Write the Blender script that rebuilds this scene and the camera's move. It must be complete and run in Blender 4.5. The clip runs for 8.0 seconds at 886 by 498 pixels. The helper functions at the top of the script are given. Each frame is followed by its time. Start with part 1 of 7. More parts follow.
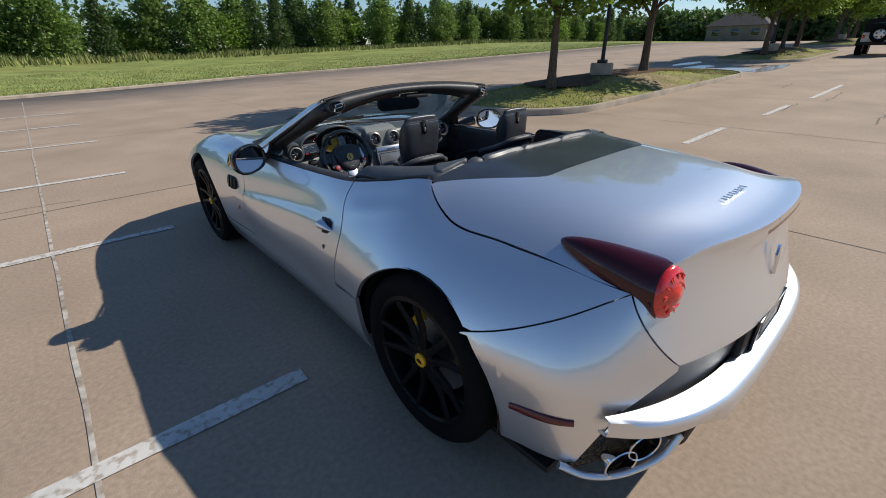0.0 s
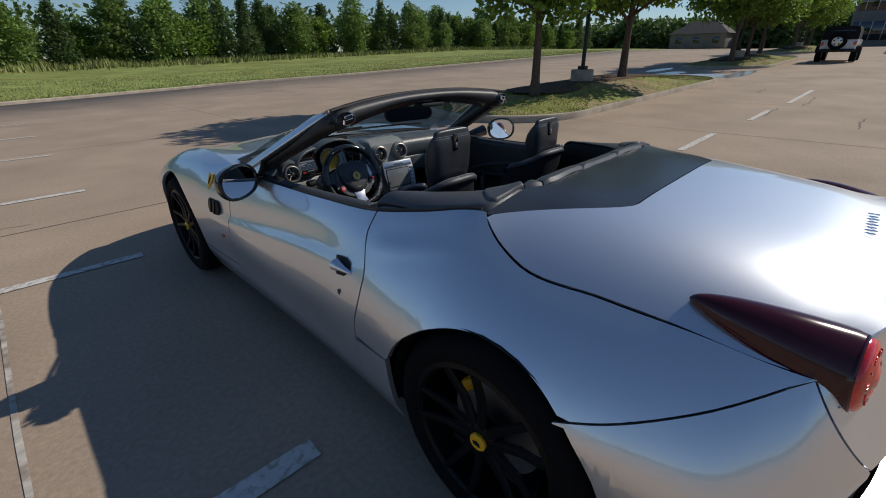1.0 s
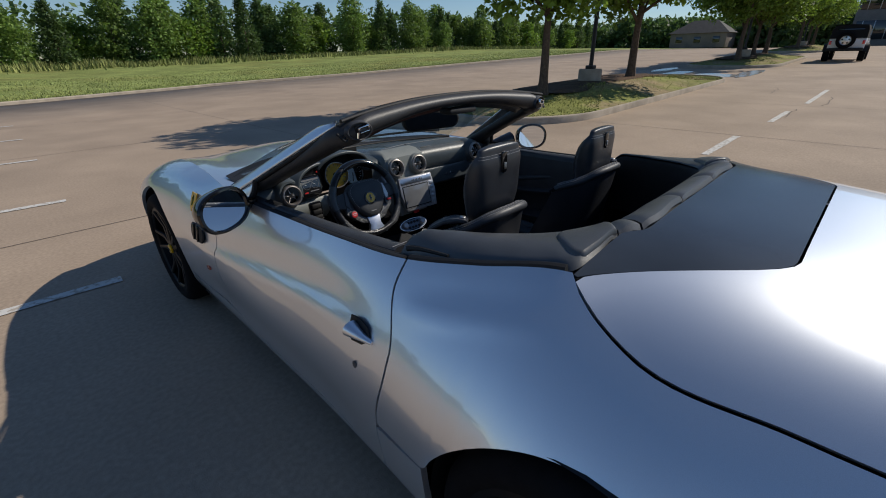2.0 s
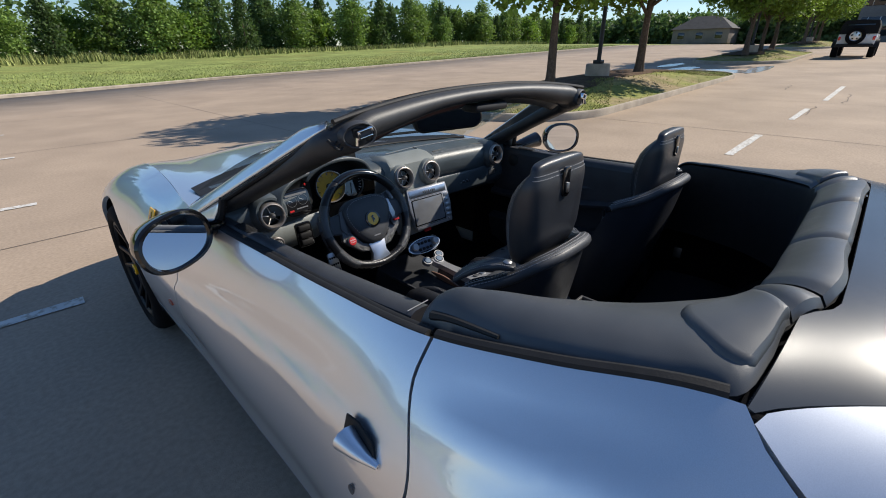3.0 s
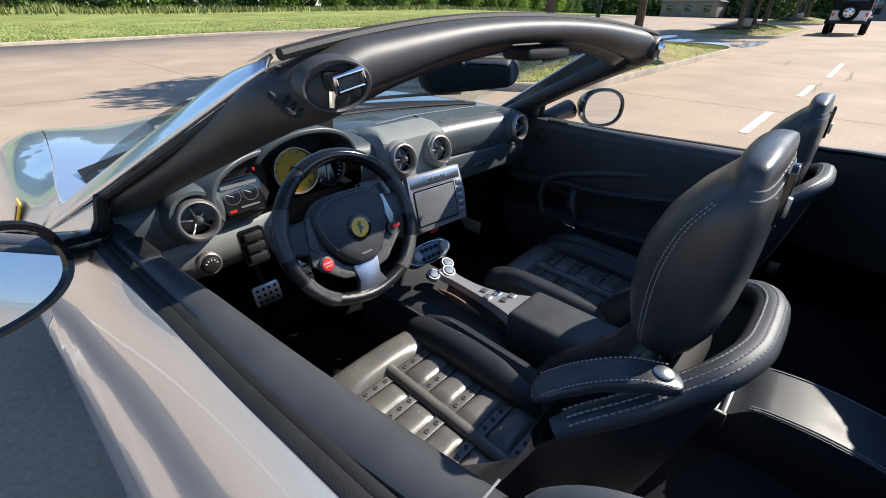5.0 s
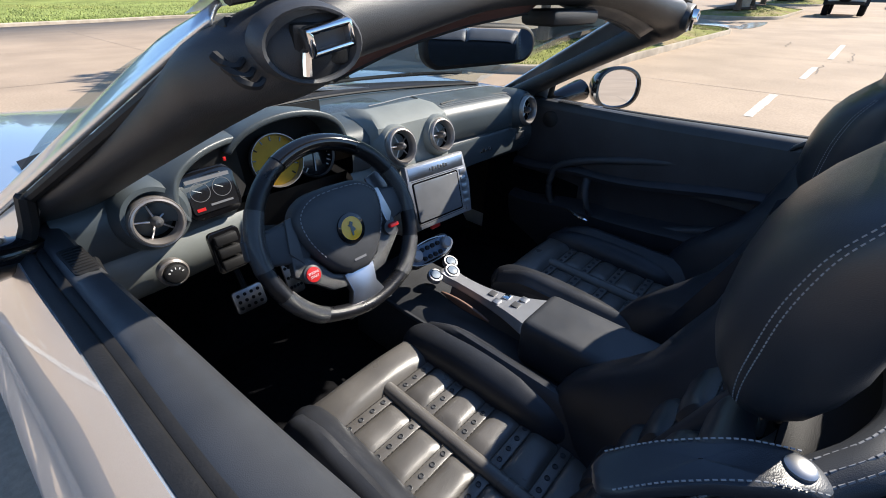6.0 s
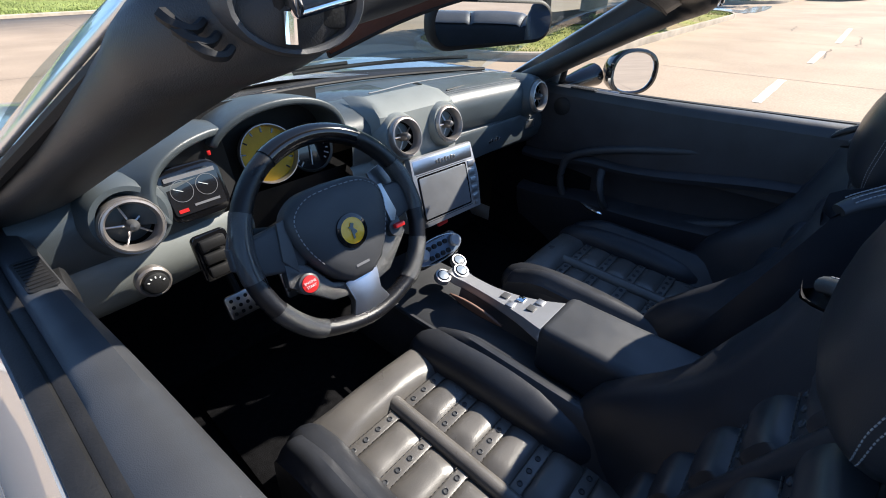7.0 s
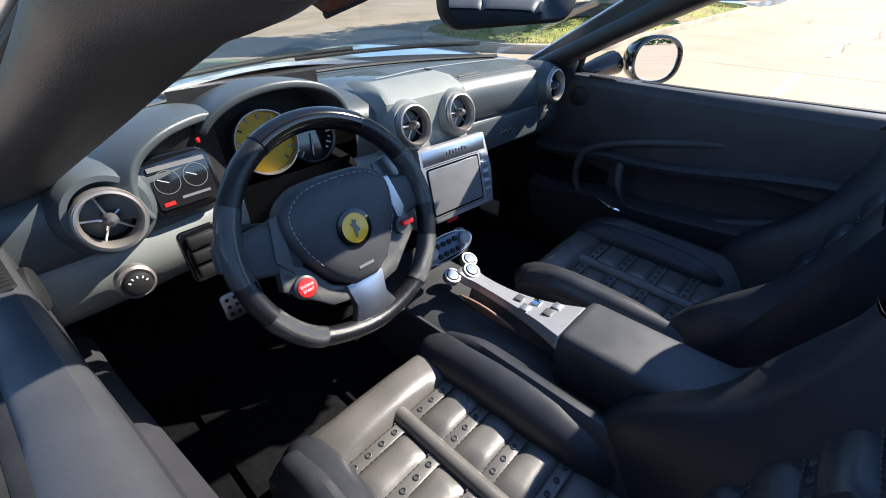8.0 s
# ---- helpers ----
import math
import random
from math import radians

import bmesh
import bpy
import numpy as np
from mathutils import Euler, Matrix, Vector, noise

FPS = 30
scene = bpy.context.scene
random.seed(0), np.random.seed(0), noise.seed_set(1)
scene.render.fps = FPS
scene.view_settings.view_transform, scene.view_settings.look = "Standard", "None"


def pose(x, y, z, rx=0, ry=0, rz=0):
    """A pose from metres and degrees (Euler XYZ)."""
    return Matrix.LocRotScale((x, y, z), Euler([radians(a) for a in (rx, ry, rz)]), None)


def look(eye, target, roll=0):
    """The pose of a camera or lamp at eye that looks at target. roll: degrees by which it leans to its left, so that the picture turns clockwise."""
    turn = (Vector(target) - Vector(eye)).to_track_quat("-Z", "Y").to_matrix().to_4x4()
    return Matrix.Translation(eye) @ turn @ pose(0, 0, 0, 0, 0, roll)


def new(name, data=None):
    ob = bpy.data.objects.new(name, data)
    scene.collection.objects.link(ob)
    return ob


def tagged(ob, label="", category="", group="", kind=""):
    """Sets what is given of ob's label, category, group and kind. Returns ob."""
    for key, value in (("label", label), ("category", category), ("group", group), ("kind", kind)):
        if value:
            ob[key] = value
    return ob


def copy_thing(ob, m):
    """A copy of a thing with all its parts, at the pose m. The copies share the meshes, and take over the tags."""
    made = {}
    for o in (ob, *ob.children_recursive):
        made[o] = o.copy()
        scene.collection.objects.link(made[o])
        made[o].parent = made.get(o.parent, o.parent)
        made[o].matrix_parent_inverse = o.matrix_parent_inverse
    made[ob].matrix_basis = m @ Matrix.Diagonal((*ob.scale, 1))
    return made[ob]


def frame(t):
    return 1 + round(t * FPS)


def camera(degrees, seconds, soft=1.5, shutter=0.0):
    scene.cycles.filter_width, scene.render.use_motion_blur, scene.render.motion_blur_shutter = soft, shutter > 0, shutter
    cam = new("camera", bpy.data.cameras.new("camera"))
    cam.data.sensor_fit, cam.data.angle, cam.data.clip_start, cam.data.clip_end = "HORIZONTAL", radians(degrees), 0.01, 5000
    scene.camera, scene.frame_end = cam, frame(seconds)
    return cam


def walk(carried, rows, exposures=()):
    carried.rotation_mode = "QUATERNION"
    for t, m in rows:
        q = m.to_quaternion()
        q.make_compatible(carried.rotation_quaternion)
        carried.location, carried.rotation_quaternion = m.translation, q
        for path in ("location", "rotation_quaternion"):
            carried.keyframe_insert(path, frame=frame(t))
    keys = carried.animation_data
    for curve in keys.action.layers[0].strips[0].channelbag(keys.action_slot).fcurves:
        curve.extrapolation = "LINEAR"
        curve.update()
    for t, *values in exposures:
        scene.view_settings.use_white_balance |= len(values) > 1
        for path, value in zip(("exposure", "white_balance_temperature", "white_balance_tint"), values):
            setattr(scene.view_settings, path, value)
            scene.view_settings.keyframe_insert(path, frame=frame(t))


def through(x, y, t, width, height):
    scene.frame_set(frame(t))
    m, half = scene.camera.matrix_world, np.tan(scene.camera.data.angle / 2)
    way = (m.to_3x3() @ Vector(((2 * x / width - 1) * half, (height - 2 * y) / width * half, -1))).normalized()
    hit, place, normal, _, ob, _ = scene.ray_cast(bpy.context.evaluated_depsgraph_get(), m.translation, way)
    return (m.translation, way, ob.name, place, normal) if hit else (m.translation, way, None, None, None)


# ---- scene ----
cam = camera(92.3, 8.0, soft=1.0)
PATH = [
    (0, (-1.672, -1.031, 1.434), (-0.472, 0.319, 0.577), -1.0),
    (0.5, (-1.651, -0.806, 1.419), (-0.391, 0.5, 0.579), -0.9),
    (1, (-1.601, -0.583, 1.41), (-0.313, 0.7, 0.577), -1.0),
    (1.5, (-1.508, -0.379, 1.406), (-0.219, 0.904, 0.574), -1.0),
    (2.8, (-1.202, 0.104, 1.36), (0.089, 1.377, 0.515), -1.0),
    (3, (-1.153, 0.166, 1.35), (0.134, 1.439, 0.499), -0.8),
    (3.5, (-1.036, 0.305, 1.328), (0.25, 1.555, 0.442), -0.0),
    (4, (-0.965, 0.411, 1.285), (0.33, 1.63, 0.37), 0.7),
    (4.5, (-0.91, 0.509, 1.261), (0.392, 1.702, 0.322), 1.1),
    (6, (-0.769, 0.701, 1.201), (0.526, 1.831, 0.178), 1.2),
    (6.5, (-0.739, 0.738, 1.189), (0.546, 1.857, 0.142), 1.1),
    (7, (-0.718, 0.772, 1.174), (0.559, 1.889, 0.114), 0.6),
    (7.5, (-0.697, 0.8, 1.16), (0.571, 1.911, 0.084), 0.7),
    (8, (-0.676, 0.824, 1.143), (0.575, 1.949, 0.06), 0.8),
]
walk(cam, [(t, look(eye, target, roll)) for t, eye, target, roll in PATH],
     exposures=[(0, 0.05), (0.5, -0.25), (1.0, -0.4), (1.5, -0.4), (3.0, 0.35), (3.5, 0.6), (4.5, 0.9), (6.0, 1.1), (7.0, 1.3), (7.5, 1.45), (8.0, 1.6)])

# ---- daylight ----
SUN_WAY = Vector((1.10, -0.47, 1.0)).normalized()
world = bpy.data.worlds.new("world")
world.use_nodes = True
scene.world = world
sky = world.node_tree.nodes.new("ShaderNodeTexSky")
sky.sky_type = "NISHITA"
sky.sun_disc = False
sky.sun_elevation = math.asin(SUN_WAY.z)
sky.sun_rotation = math.atan2(SUN_WAY.x, SUN_WAY.y)
sky.air_density, sky.dust_density, sky.ozone_density = 1.0, 0.05, 6.0
back = world.node_tree.nodes["Background"]
back.inputs["Strength"].default_value = 0.100
world.node_tree.links.new(sky.outputs["Color"], back.inputs["Color"])
sun_data = bpy.data.lights.new("sun", "SUN")
sun_data.energy, sun_data.angle, sun_data.color = 4.5, radians(0.53), (1.0, 0.93, 0.82)
sun = new("sun", sun_data)
sun.matrix_world = look(SUN_WAY * 40, (0, 0, 0))

# ---- helpers for shapes ----
rng = random.Random(7)


def curve(*keys):
    """A smooth function through (place, value) keys."""
    xs = np.array([k[0] for k in keys], float)
    vs = np.array([k[1] for k in keys], float)
    d = np.diff(vs) / np.diff(xs)
    m = np.empty_like(vs)
    m[0], m[-1] = d[0], d[-1]
    h = np.diff(xs)
    for i in range(1, len(xs) - 1):
        m[i] = 0.0 if d[i - 1] * d[i] <= 0 else (h[i] * d[i - 1] + h[i - 1] * d[i]) / (h[i] + h[i - 1])

    def at(x):
        x = min(max(x, xs[0]), xs[-1])
        i = min(max(int(np.searchsorted(xs, x)) - 1, 0), len(xs) - 2)
        t = (x - xs[i]) / h[i]
        a, b = vs[i], vs[i + 1]
        return float((2 * t**3 - 3 * t**2 + 1) * a + (t**3 - 2 * t**2 + t) * h[i] * m[i] + (3 * t**2 - 2 * t**3) * b + (t**3 - t**2) * h[i] * m[i + 1])
    return at


def lerp(a, b, t):
    return a + (b - a) * t


def step(a, b, x):
    t = min(max((x - a) / (b - a), 0.0), 1.0)
    return t * t * (3 - 2 * t)


def spread(a, b, n):
    return [a + (b - a) * i / n for i in range(n + 1)]


def raw(verts, faces, smooth=True):
    me = bpy.data.meshes.new("mesh")
    me.from_pydata([tuple(v) for v in verts], [], faces)
    if smooth:
        me.polygons.foreach_set("use_smooth", [True] * len(me.polygons))
    me.update()
    return me


class Shape:
    """Collects vertices and faces of one mesh."""

    def __init__(self):
        self.v, self.f = [], []

    def grid(self, fn, us, vs, loop_u=False, loop_v=False, flip=False, skip=None):
        base, nu, nv = len(self.v), len(us), len(vs)
        self.v += [tuple(fn(u, v)) for u in us for v in vs]
        for i in range(nu if loop_u else nu - 1):
            for j in range(nv if loop_v else nv - 1):
                if skip and skip(i, j):
                    continue
                a, b = base + i * nv + j, base + ((i + 1) % nu) * nv + j
                c, d = base + ((i + 1) % nu) * nv + (j + 1) % nv, base + i * nv + (j + 1) % nv
                self.f.append((a, d, c, b) if flip else (a, b, c, d))
        return self

    def add(self, other, m=None):
        base = len(self.v)
        self.v += [tuple(m @ Vector(p)) if m else tuple(p) for p in other.v]
        self.f += [tuple(base + i for i in f) for f in other.f]
        return self

    def moved(self, m):
        self.v = [tuple(m @ Vector(p)) for p in self.v]
        return self

    def mirrored(self):
        s = Shape()
        s.v = [(-x, y, z) for x, y, z in self.v]
        s.f = [tuple(reversed(f)) for f in self.f]
        return s

    def fan(self, ring, flip=False):
        base = len(self.v)
        self.v += [tuple(p) for p in ring]
        f = tuple(range(base, base + len(ring)))
        self.f.append(tuple(reversed(f)) if flip else f)
        return self


def box(cx, cy, cz, sx, sy, sz, r=0.01, seg=2, m=None):
    bm = bmesh.new()
    bmesh.ops.create_cube(bm, size=1, matrix=Matrix.Translation((cx, cy, cz)) @ Matrix.Diagonal((sx, sy, sz, 1)))
    if r > 0:
        bmesh.ops.bevel(bm, geom=bm.edges[:], offset=min(r, sx * 0.49, sy * 0.49, sz * 0.49), segments=seg, affect="EDGES", profile=0.5)
    s = Shape()
    bm.verts.index_update()
    s.v = [tuple(v.co) for v in bm.verts]
    s.f = [tuple(v.index for v in f.verts) for f in bm.faces]
    bm.free()
    return s.moved(m) if m else s


def tube(points, radius, n=10, caps=True, flat=1.0, up=(0, 0, 1)):
    """A round or flattened bar along points; radius is a number or a function of 0..1."""
    s, rings = Shape(), []
    pts = [Vector(p) for p in points]
    for i, p in enumerate(pts):
        t = (pts[min(i + 1, len(pts) - 1)] - pts[max(i - 1, 0)]).normalized()
        a = t.cross(Vector(up))
        if a.length < 1e-4:
            a = t.cross(Vector((1, 0, 0)))
        a.normalize()
        b = a.cross(t)
        r = radius(i / (len(pts) - 1)) if callable(radius) else radius
        rings.append([p + (a * math.cos(k * 2 * math.pi / n) + b * math.sin(k * 2 * math.pi / n) * flat) * r for k in range(n)])
    s.grid(lambda i, k: rings[i][k], range(len(rings)), range(n), loop_v=True)
    if caps:
        s.fan(rings[0])
        s.fan(rings[-1], flip=True)
    return s


def smooth_path(points, n=8):
    """A Catmull-Rom path through a few points."""
    p = [Vector(q) for q in points]
    p = [p[0] * 2 - p[1]] + p + [p[-1] * 2 - p[-2]]
    out = []
    for i in range(1, len(p) - 2):
        for k in range(n):
            t = k / n
            out.append(0.5 * (2 * p[i] + (p[i + 1] - p[i - 1]) * t + (2 * p[i - 1] - 5 * p[i] + 4 * p[i + 1] - p[i + 2]) * t * t
                              + (3 * p[i] - p[i - 1] - 3 * p[i + 1] + p[i + 2]) * t**3))
    return out + [p[-2]]


def lathe(profile, n=32, m=None):
    """Turns (radius, height) pairs about z."""
    s = Shape().grid(lambda k, i: (profile[i][0] * math.cos(k * 2 * math.pi / n), profile[i][0] * math.sin(k * 2 * math.pi / n), profile[i][1]),
                     range(n), range(len(profile)), loop_u=True)
    return s.moved(m) if m else s


def slab(outline, thick, m=None, bevel=0.0, seg=2):
    """A plate with the given (x, y) outline, from z = 0 up to thick."""
    bm = bmesh.new()
    f = bm.faces.new([bm.verts.new((x, y, 0)) for x, y in outline])
    f.normal_update()
    if f.normal.z > 0:
        f.normal_flip()
    r = bmesh.ops.extrude_face_region(bm, geom=[f])
    top = [v for v in r["geom"] if isinstance(v, bmesh.types.BMVert)]
    bmesh.ops.translate(bm, verts=top, vec=(0, 0, thick))
    if bevel:
        es = [e for e in bm.edges if all(v in set(top) for v in e.verts)]
        bmesh.ops.bevel(bm, geom=es, offset=bevel, segments=seg, affect="EDGES", profile=0.5)
    bm.normal_update()
    bm.verts.index_update()
    s = Shape()
    s.v, s.f = [tuple(v.co) for v in bm.verts], [tuple(v.index for v in f.verts) for f in bm.faces]
    bm.free()
    return s.moved(m) if m else s


def round_rect(w, h, r, n=5):
    pts = []
    for cx, cy, a0 in ((w / 2 - r, h / 2 - r, 0), (-w / 2 + r, h / 2 - r, 90), (-w / 2 + r, -h / 2 + r, 180), (w / 2 - r, -h / 2 + r, 270)):
        pts += [(cx + r * math.cos(radians(a0 + 90 * k / n)), cy + r * math.sin(radians(a0 + 90 * k / n))) for k in range(n + 1)]
    return pts


def ellipse(a, b, n=28):
    return [(a * math.cos(2 * math.pi * k / n), b * math.sin(2 * math.pi * k / n)) for k in range(n)]


def facing(place, normal, up=(0, 0, 1)):
    """A frame at place whose z axis looks along normal and whose y axis is as near up as can be."""
    z = Vector(normal).normalized()
    x = Vector(up).cross(z).normalized()
    y = z.cross(x)
    m = Matrix((x, y, z)).transposed().to_4x4()
    m.translation = Vector(place)
    return m


def part(name, shape, material, parent, label="", sharp=None):
    """Links a shape as one mesh under a thing or a part."""
    me = shape if isinstance(shape, bpy.types.Mesh) else raw(shape.v, shape.f)
    if sharp is not None or len(me.polygons) < 9000:
        me.set_sharp_from_angle(angle=radians(sharp or 38))
    me.materials.append(material)
    ob = new(name, me)
    ob.parent = parent
    if label:
        ob["label"] = label
    return ob


def thing(name, label, category, group="", kind="", place=None):
    """An Empty at the base of a thing."""
    ob = new(name)
    ob.empty_display_size = 0.2
    if place:
        ob.location = place
    return tagged(ob, label, category, group, kind)


def solid(name, shape, material, label, category, group="", kind="", sharp=None):
    """A thing or a piece of the setting that is one mesh."""
    return tagged(part(name, shape, material, None, "", sharp), label, category, group, kind)


def flanged(s, depth, hub=(0.0, None, 0.5)):
    """Folds the free edges of a sheet inwards, so that it has a crisp edge and depth."""
    seen = {}
    vn = [Vector((0, 0, 0)) for _ in s.v]
    for f in s.f:
        p = [Vector(s.v[i]) for i in f]
        n = (p[2] - p[0]).cross(p[3 % len(p)] - p[1])
        for i in f:
            vn[i] += n
        for a, b in zip(f, f[1:] + f[:1]):
            seen[(a, b)] = True
    free = [(a, b) for a, b in seen if (b, a) not in seen]
    sign = 0.0
    for i in range(0, len(s.v), 7):
        v = Vector(s.v[i])
        sign += vn[i].normalized().dot(v - Vector((hub[0], v.y if hub[1] is None else hub[1], hub[2])))
    k = -depth if sign > 0 else depth
    twin = {}
    out = Shape()
    out.v, out.f = list(s.v), list(s.f)
    for a, b in free:
        for i in (a, b):
            if i not in twin:
                twin[i] = len(out.v)
                p = Vector(s.v[i])
                out.v += [tuple(p), tuple(p + vn[i].normalized() * k)]
        out.f.append((twin[b], twin[a], twin[a] + 1, twin[b] + 1))
    return out


def thicken(ob, t, offset=-1.0, bevel=0.0):
    md = ob.modifiers.new("thickness", "SOLIDIFY")
    md.thickness, md.offset = t, offset
    if bevel:
        b = ob.modifiers.new("edge", "BEVEL")
        b.width, b.segments, b.limit_method, b.angle_limit = bevel, 2, "ANGLE", radians(50)
    return ob

# ---- materials ----
def material(name, color, rough=0.5, metal=0.0, spec=0.5, coat=0.0, coat_rough=0.03, vary=0.0, scale=8.0, fine=0.0, fine_scale=120.0,
             bump=0.0, bump_scale=200.0, bump_kind="noise", rough_vary=0.0, islands=0.0, objects=0.0, second=None, second_scale=1.0, second_at=(0.5, 0.65)):
    """A painted or natural surface with variation at two scales, a second colour in patches, and fine relief."""
    mat = bpy.data.materials.new(name)
    mat.use_nodes = True
    nt = mat.node_tree
    b = nt.nodes["Principled BSDF"]
    b.inputs["Roughness"].default_value, b.inputs["Metallic"].default_value = rough, metal
    b.inputs["Specular IOR Level"].default_value = spec
    b.inputs["Coat Weight"].default_value, b.inputs["Coat Roughness"].default_value = coat, coat_rough
    b.inputs["Base Color"].default_value = (*color, 1)
    co = nt.nodes.new("ShaderNodeTexCoord").outputs["Object"]
    col = None

    def noise_tex(sc, detail=4.0):
        n = nt.nodes.new("ShaderNodeTexNoise")
        n.inputs["Scale"].default_value, n.inputs["Detail"].default_value = sc, detail
        nt.links.new(co, n.inputs["Vector"])
        return n.outputs["Fac"]

    def scaled(value, amount):
        m = nt.nodes.new("ShaderNodeMapRange")
        m.inputs["From Min"].default_value, m.inputs["From Max"].default_value = 0.3, 0.7
        m.inputs["To Min"].default_value, m.inputs["To Max"].default_value = 1 - amount, 1 + amount
        nt.links.new(value, m.inputs["Value"])
        return m.outputs["Result"]

    def times(a, value):
        m = nt.nodes.new("ShaderNodeMix")
        m.data_type, m.blend_type = "RGBA", "MULTIPLY"
        m.inputs[0].default_value = 1.0
        if a is None:
            m.inputs[6].default_value = (*color, 1)
        else:
            nt.links.new(a, m.inputs[6])
        nt.links.new(value, m.inputs[7])
        return m.outputs[2]

    if second:
        ramp = nt.nodes.new("ShaderNodeValToRGB")
        ramp.color_ramp.elements[0].position, ramp.color_ramp.elements[1].position = second_at
        ramp.color_ramp.elements[0].color, ramp.color_ramp.elements[1].color = (*color, 1), (*second, 1)
        nt.links.new(noise_tex(second_scale, 7.0), ramp.inputs["Fac"])
        col = ramp.outputs["Color"]
    if vary:
        col = times(col, scaled(noise_tex(scale), vary))
    if fine:
        col = times(col, scaled(noise_tex(fine_scale, 2.0), fine))
    if islands:
        col = times(col, scaled(nt.nodes.new("ShaderNodeNewGeometry").outputs["Random Per Island"], islands))
    if objects:
        col = times(col, scaled(nt.nodes.new("ShaderNodeObjectInfo").outputs["Random"], objects))
    if col is not None:
        nt.links.new(col, b.inputs["Base Color"])
    if rough_vary:
        m = nt.nodes.new("ShaderNodeMath")
        m.operation = "MULTIPLY"
        m.inputs[1].default_value = rough
        nt.links.new(scaled(noise_tex(scale * 1.7), rough_vary), m.inputs[0])
        nt.links.new(m.outputs[0], b.inputs["Roughness"])
    if bump:
        bn = nt.nodes.new("ShaderNodeBump")
        bn.inputs["Strength"].default_value, bn.inputs["Distance"].default_value = bump, 0.002
        if bump_kind == "noise":
            nt.links.new(noise_tex(bump_scale, 3.0), bn.inputs["Height"])
        else:
            vo = nt.nodes.new("ShaderNodeTexVoronoi")
            vo.inputs["Scale"].default_value = bump_scale
            nt.links.new(co, vo.inputs["Vector"])
            nt.links.new(vo.outputs["Distance"], bn.inputs["Height"])
        nt.links.new(bn.outputs["Normal"], b.inputs["Normal"])
    return mat


def clear_glass(name, tint, rough=0.0):
    mat = bpy.data.materials.new(name)
    mat.use_nodes = True
    nt = mat.node_tree
    nt.nodes.remove(nt.nodes["Principled BSDF"])
    mix, gl, tr, fr = (nt.nodes.new(k) for k in ("ShaderNodeMixShader", "ShaderNodeBsdfGlossy", "ShaderNodeBsdfTransparent", "ShaderNodeFresnel"))
    gl.inputs["Roughness"].default_value = rough
    tr.inputs["Color"].default_value = (*tint, 1)
    fr.inputs["IOR"].default_value = 1.5
    nt.links.new(fr.outputs[0], mix.inputs[0])
    nt.links.new(tr.outputs[0], mix.inputs[1])
    nt.links.new(gl.outputs[0], mix.inputs[2])
    nt.links.new(mix.outputs[0], nt.nodes["Material Output"].inputs["Surface"])
    return mat


PAINT = material("silver paint", (0.80, 0.83, 0.87), 0.36, 0.84, coat=1.0, coat_rough=0.03, fine=0.05, fine_scale=900, bump=0.04, bump_scale=1400)
PAINT.node_tree.nodes["Principled BSDF"].inputs["Coat IOR"].default_value = 2.2
LEATHER = material("black leather", (0.046, 0.048, 0.053), 0.46, spec=0.42, vary=0.15, scale=14, bump=0.12, bump_scale=1100, bump_kind="cells", rough_vary=0.14)
PAD_LEATHER = material("satin black rim leather", (0.066, 0.070, 0.074), 0.40, spec=0.7, vary=0.15, scale=10, bump=0.10, bump_scale=1100, bump_kind="cells", rough_vary=0.12)
FRAME_TRIM = material("matt black frame trim", (0.030, 0.030, 0.032), 0.47, spec=0.45, vary=0.15, scale=18, bump=0.14, bump_scale=900, bump_kind="cells")
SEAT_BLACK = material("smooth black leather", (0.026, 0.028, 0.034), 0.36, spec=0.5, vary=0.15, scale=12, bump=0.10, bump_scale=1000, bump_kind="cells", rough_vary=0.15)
DOOR_LEATHER = material("black door leather", (0.034, 0.034, 0.039), 0.46, spec=0.4, vary=0.15, scale=14, bump=0.12, bump_scale=1100, bump_kind="cells", rough_vary=0.14)
# black leather with the shade of the rear cockpit put into its colour
SHADE_LEATHER = material("black leather darkened for shade", (0.014, 0.014, 0.016), 0.6, spec=0.15, vary=0.15, scale=12, bump=0.12, bump_scale=1000, bump_kind="cells")
# same hide as the backrest; sunlight on the cushion is put into this paler colour
SEAT_LEATHER_LIT = material("worn black seat leather, sunlit tone", (0.110, 0.102, 0.094), 0.33, spec=0.8, vary=0.22, scale=9, bump=0.16, bump_scale=800, bump_kind="cells", rough_vary=0.2)
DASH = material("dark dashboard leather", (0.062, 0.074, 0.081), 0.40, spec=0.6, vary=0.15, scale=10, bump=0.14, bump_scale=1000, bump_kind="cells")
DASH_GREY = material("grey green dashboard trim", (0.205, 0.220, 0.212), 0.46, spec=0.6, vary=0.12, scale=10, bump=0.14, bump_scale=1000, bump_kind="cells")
TONNEAU = material("dark tonneau paint", (0.034, 0.042, 0.054), 0.24, spec=0.42, vary=0.15, scale=5, bump=0.04, bump_scale=900)
RUBBER = material("black rubber", (0.012, 0.012, 0.013), 0.6, spec=0.35, vary=0.2, scale=30, bump=0.2, bump_scale=300)
TYRE = material("tyre rubber", (0.007, 0.007, 0.008), 0.85, spec=0.12, vary=0.2, scale=20, bump=0.3, bump_scale=240)
GLOSS_BLACK = material("gloss black", (0.006, 0.006, 0.007), 0.12, spec=0.5, coat=0.4, vary=0.1, scale=6)
MATT_BLACK = material("matt black plastic", (0.010, 0.010, 0.011), 0.6, spec=0.4, vary=0.15, scale=30, bump=0.2, bump_scale=500)
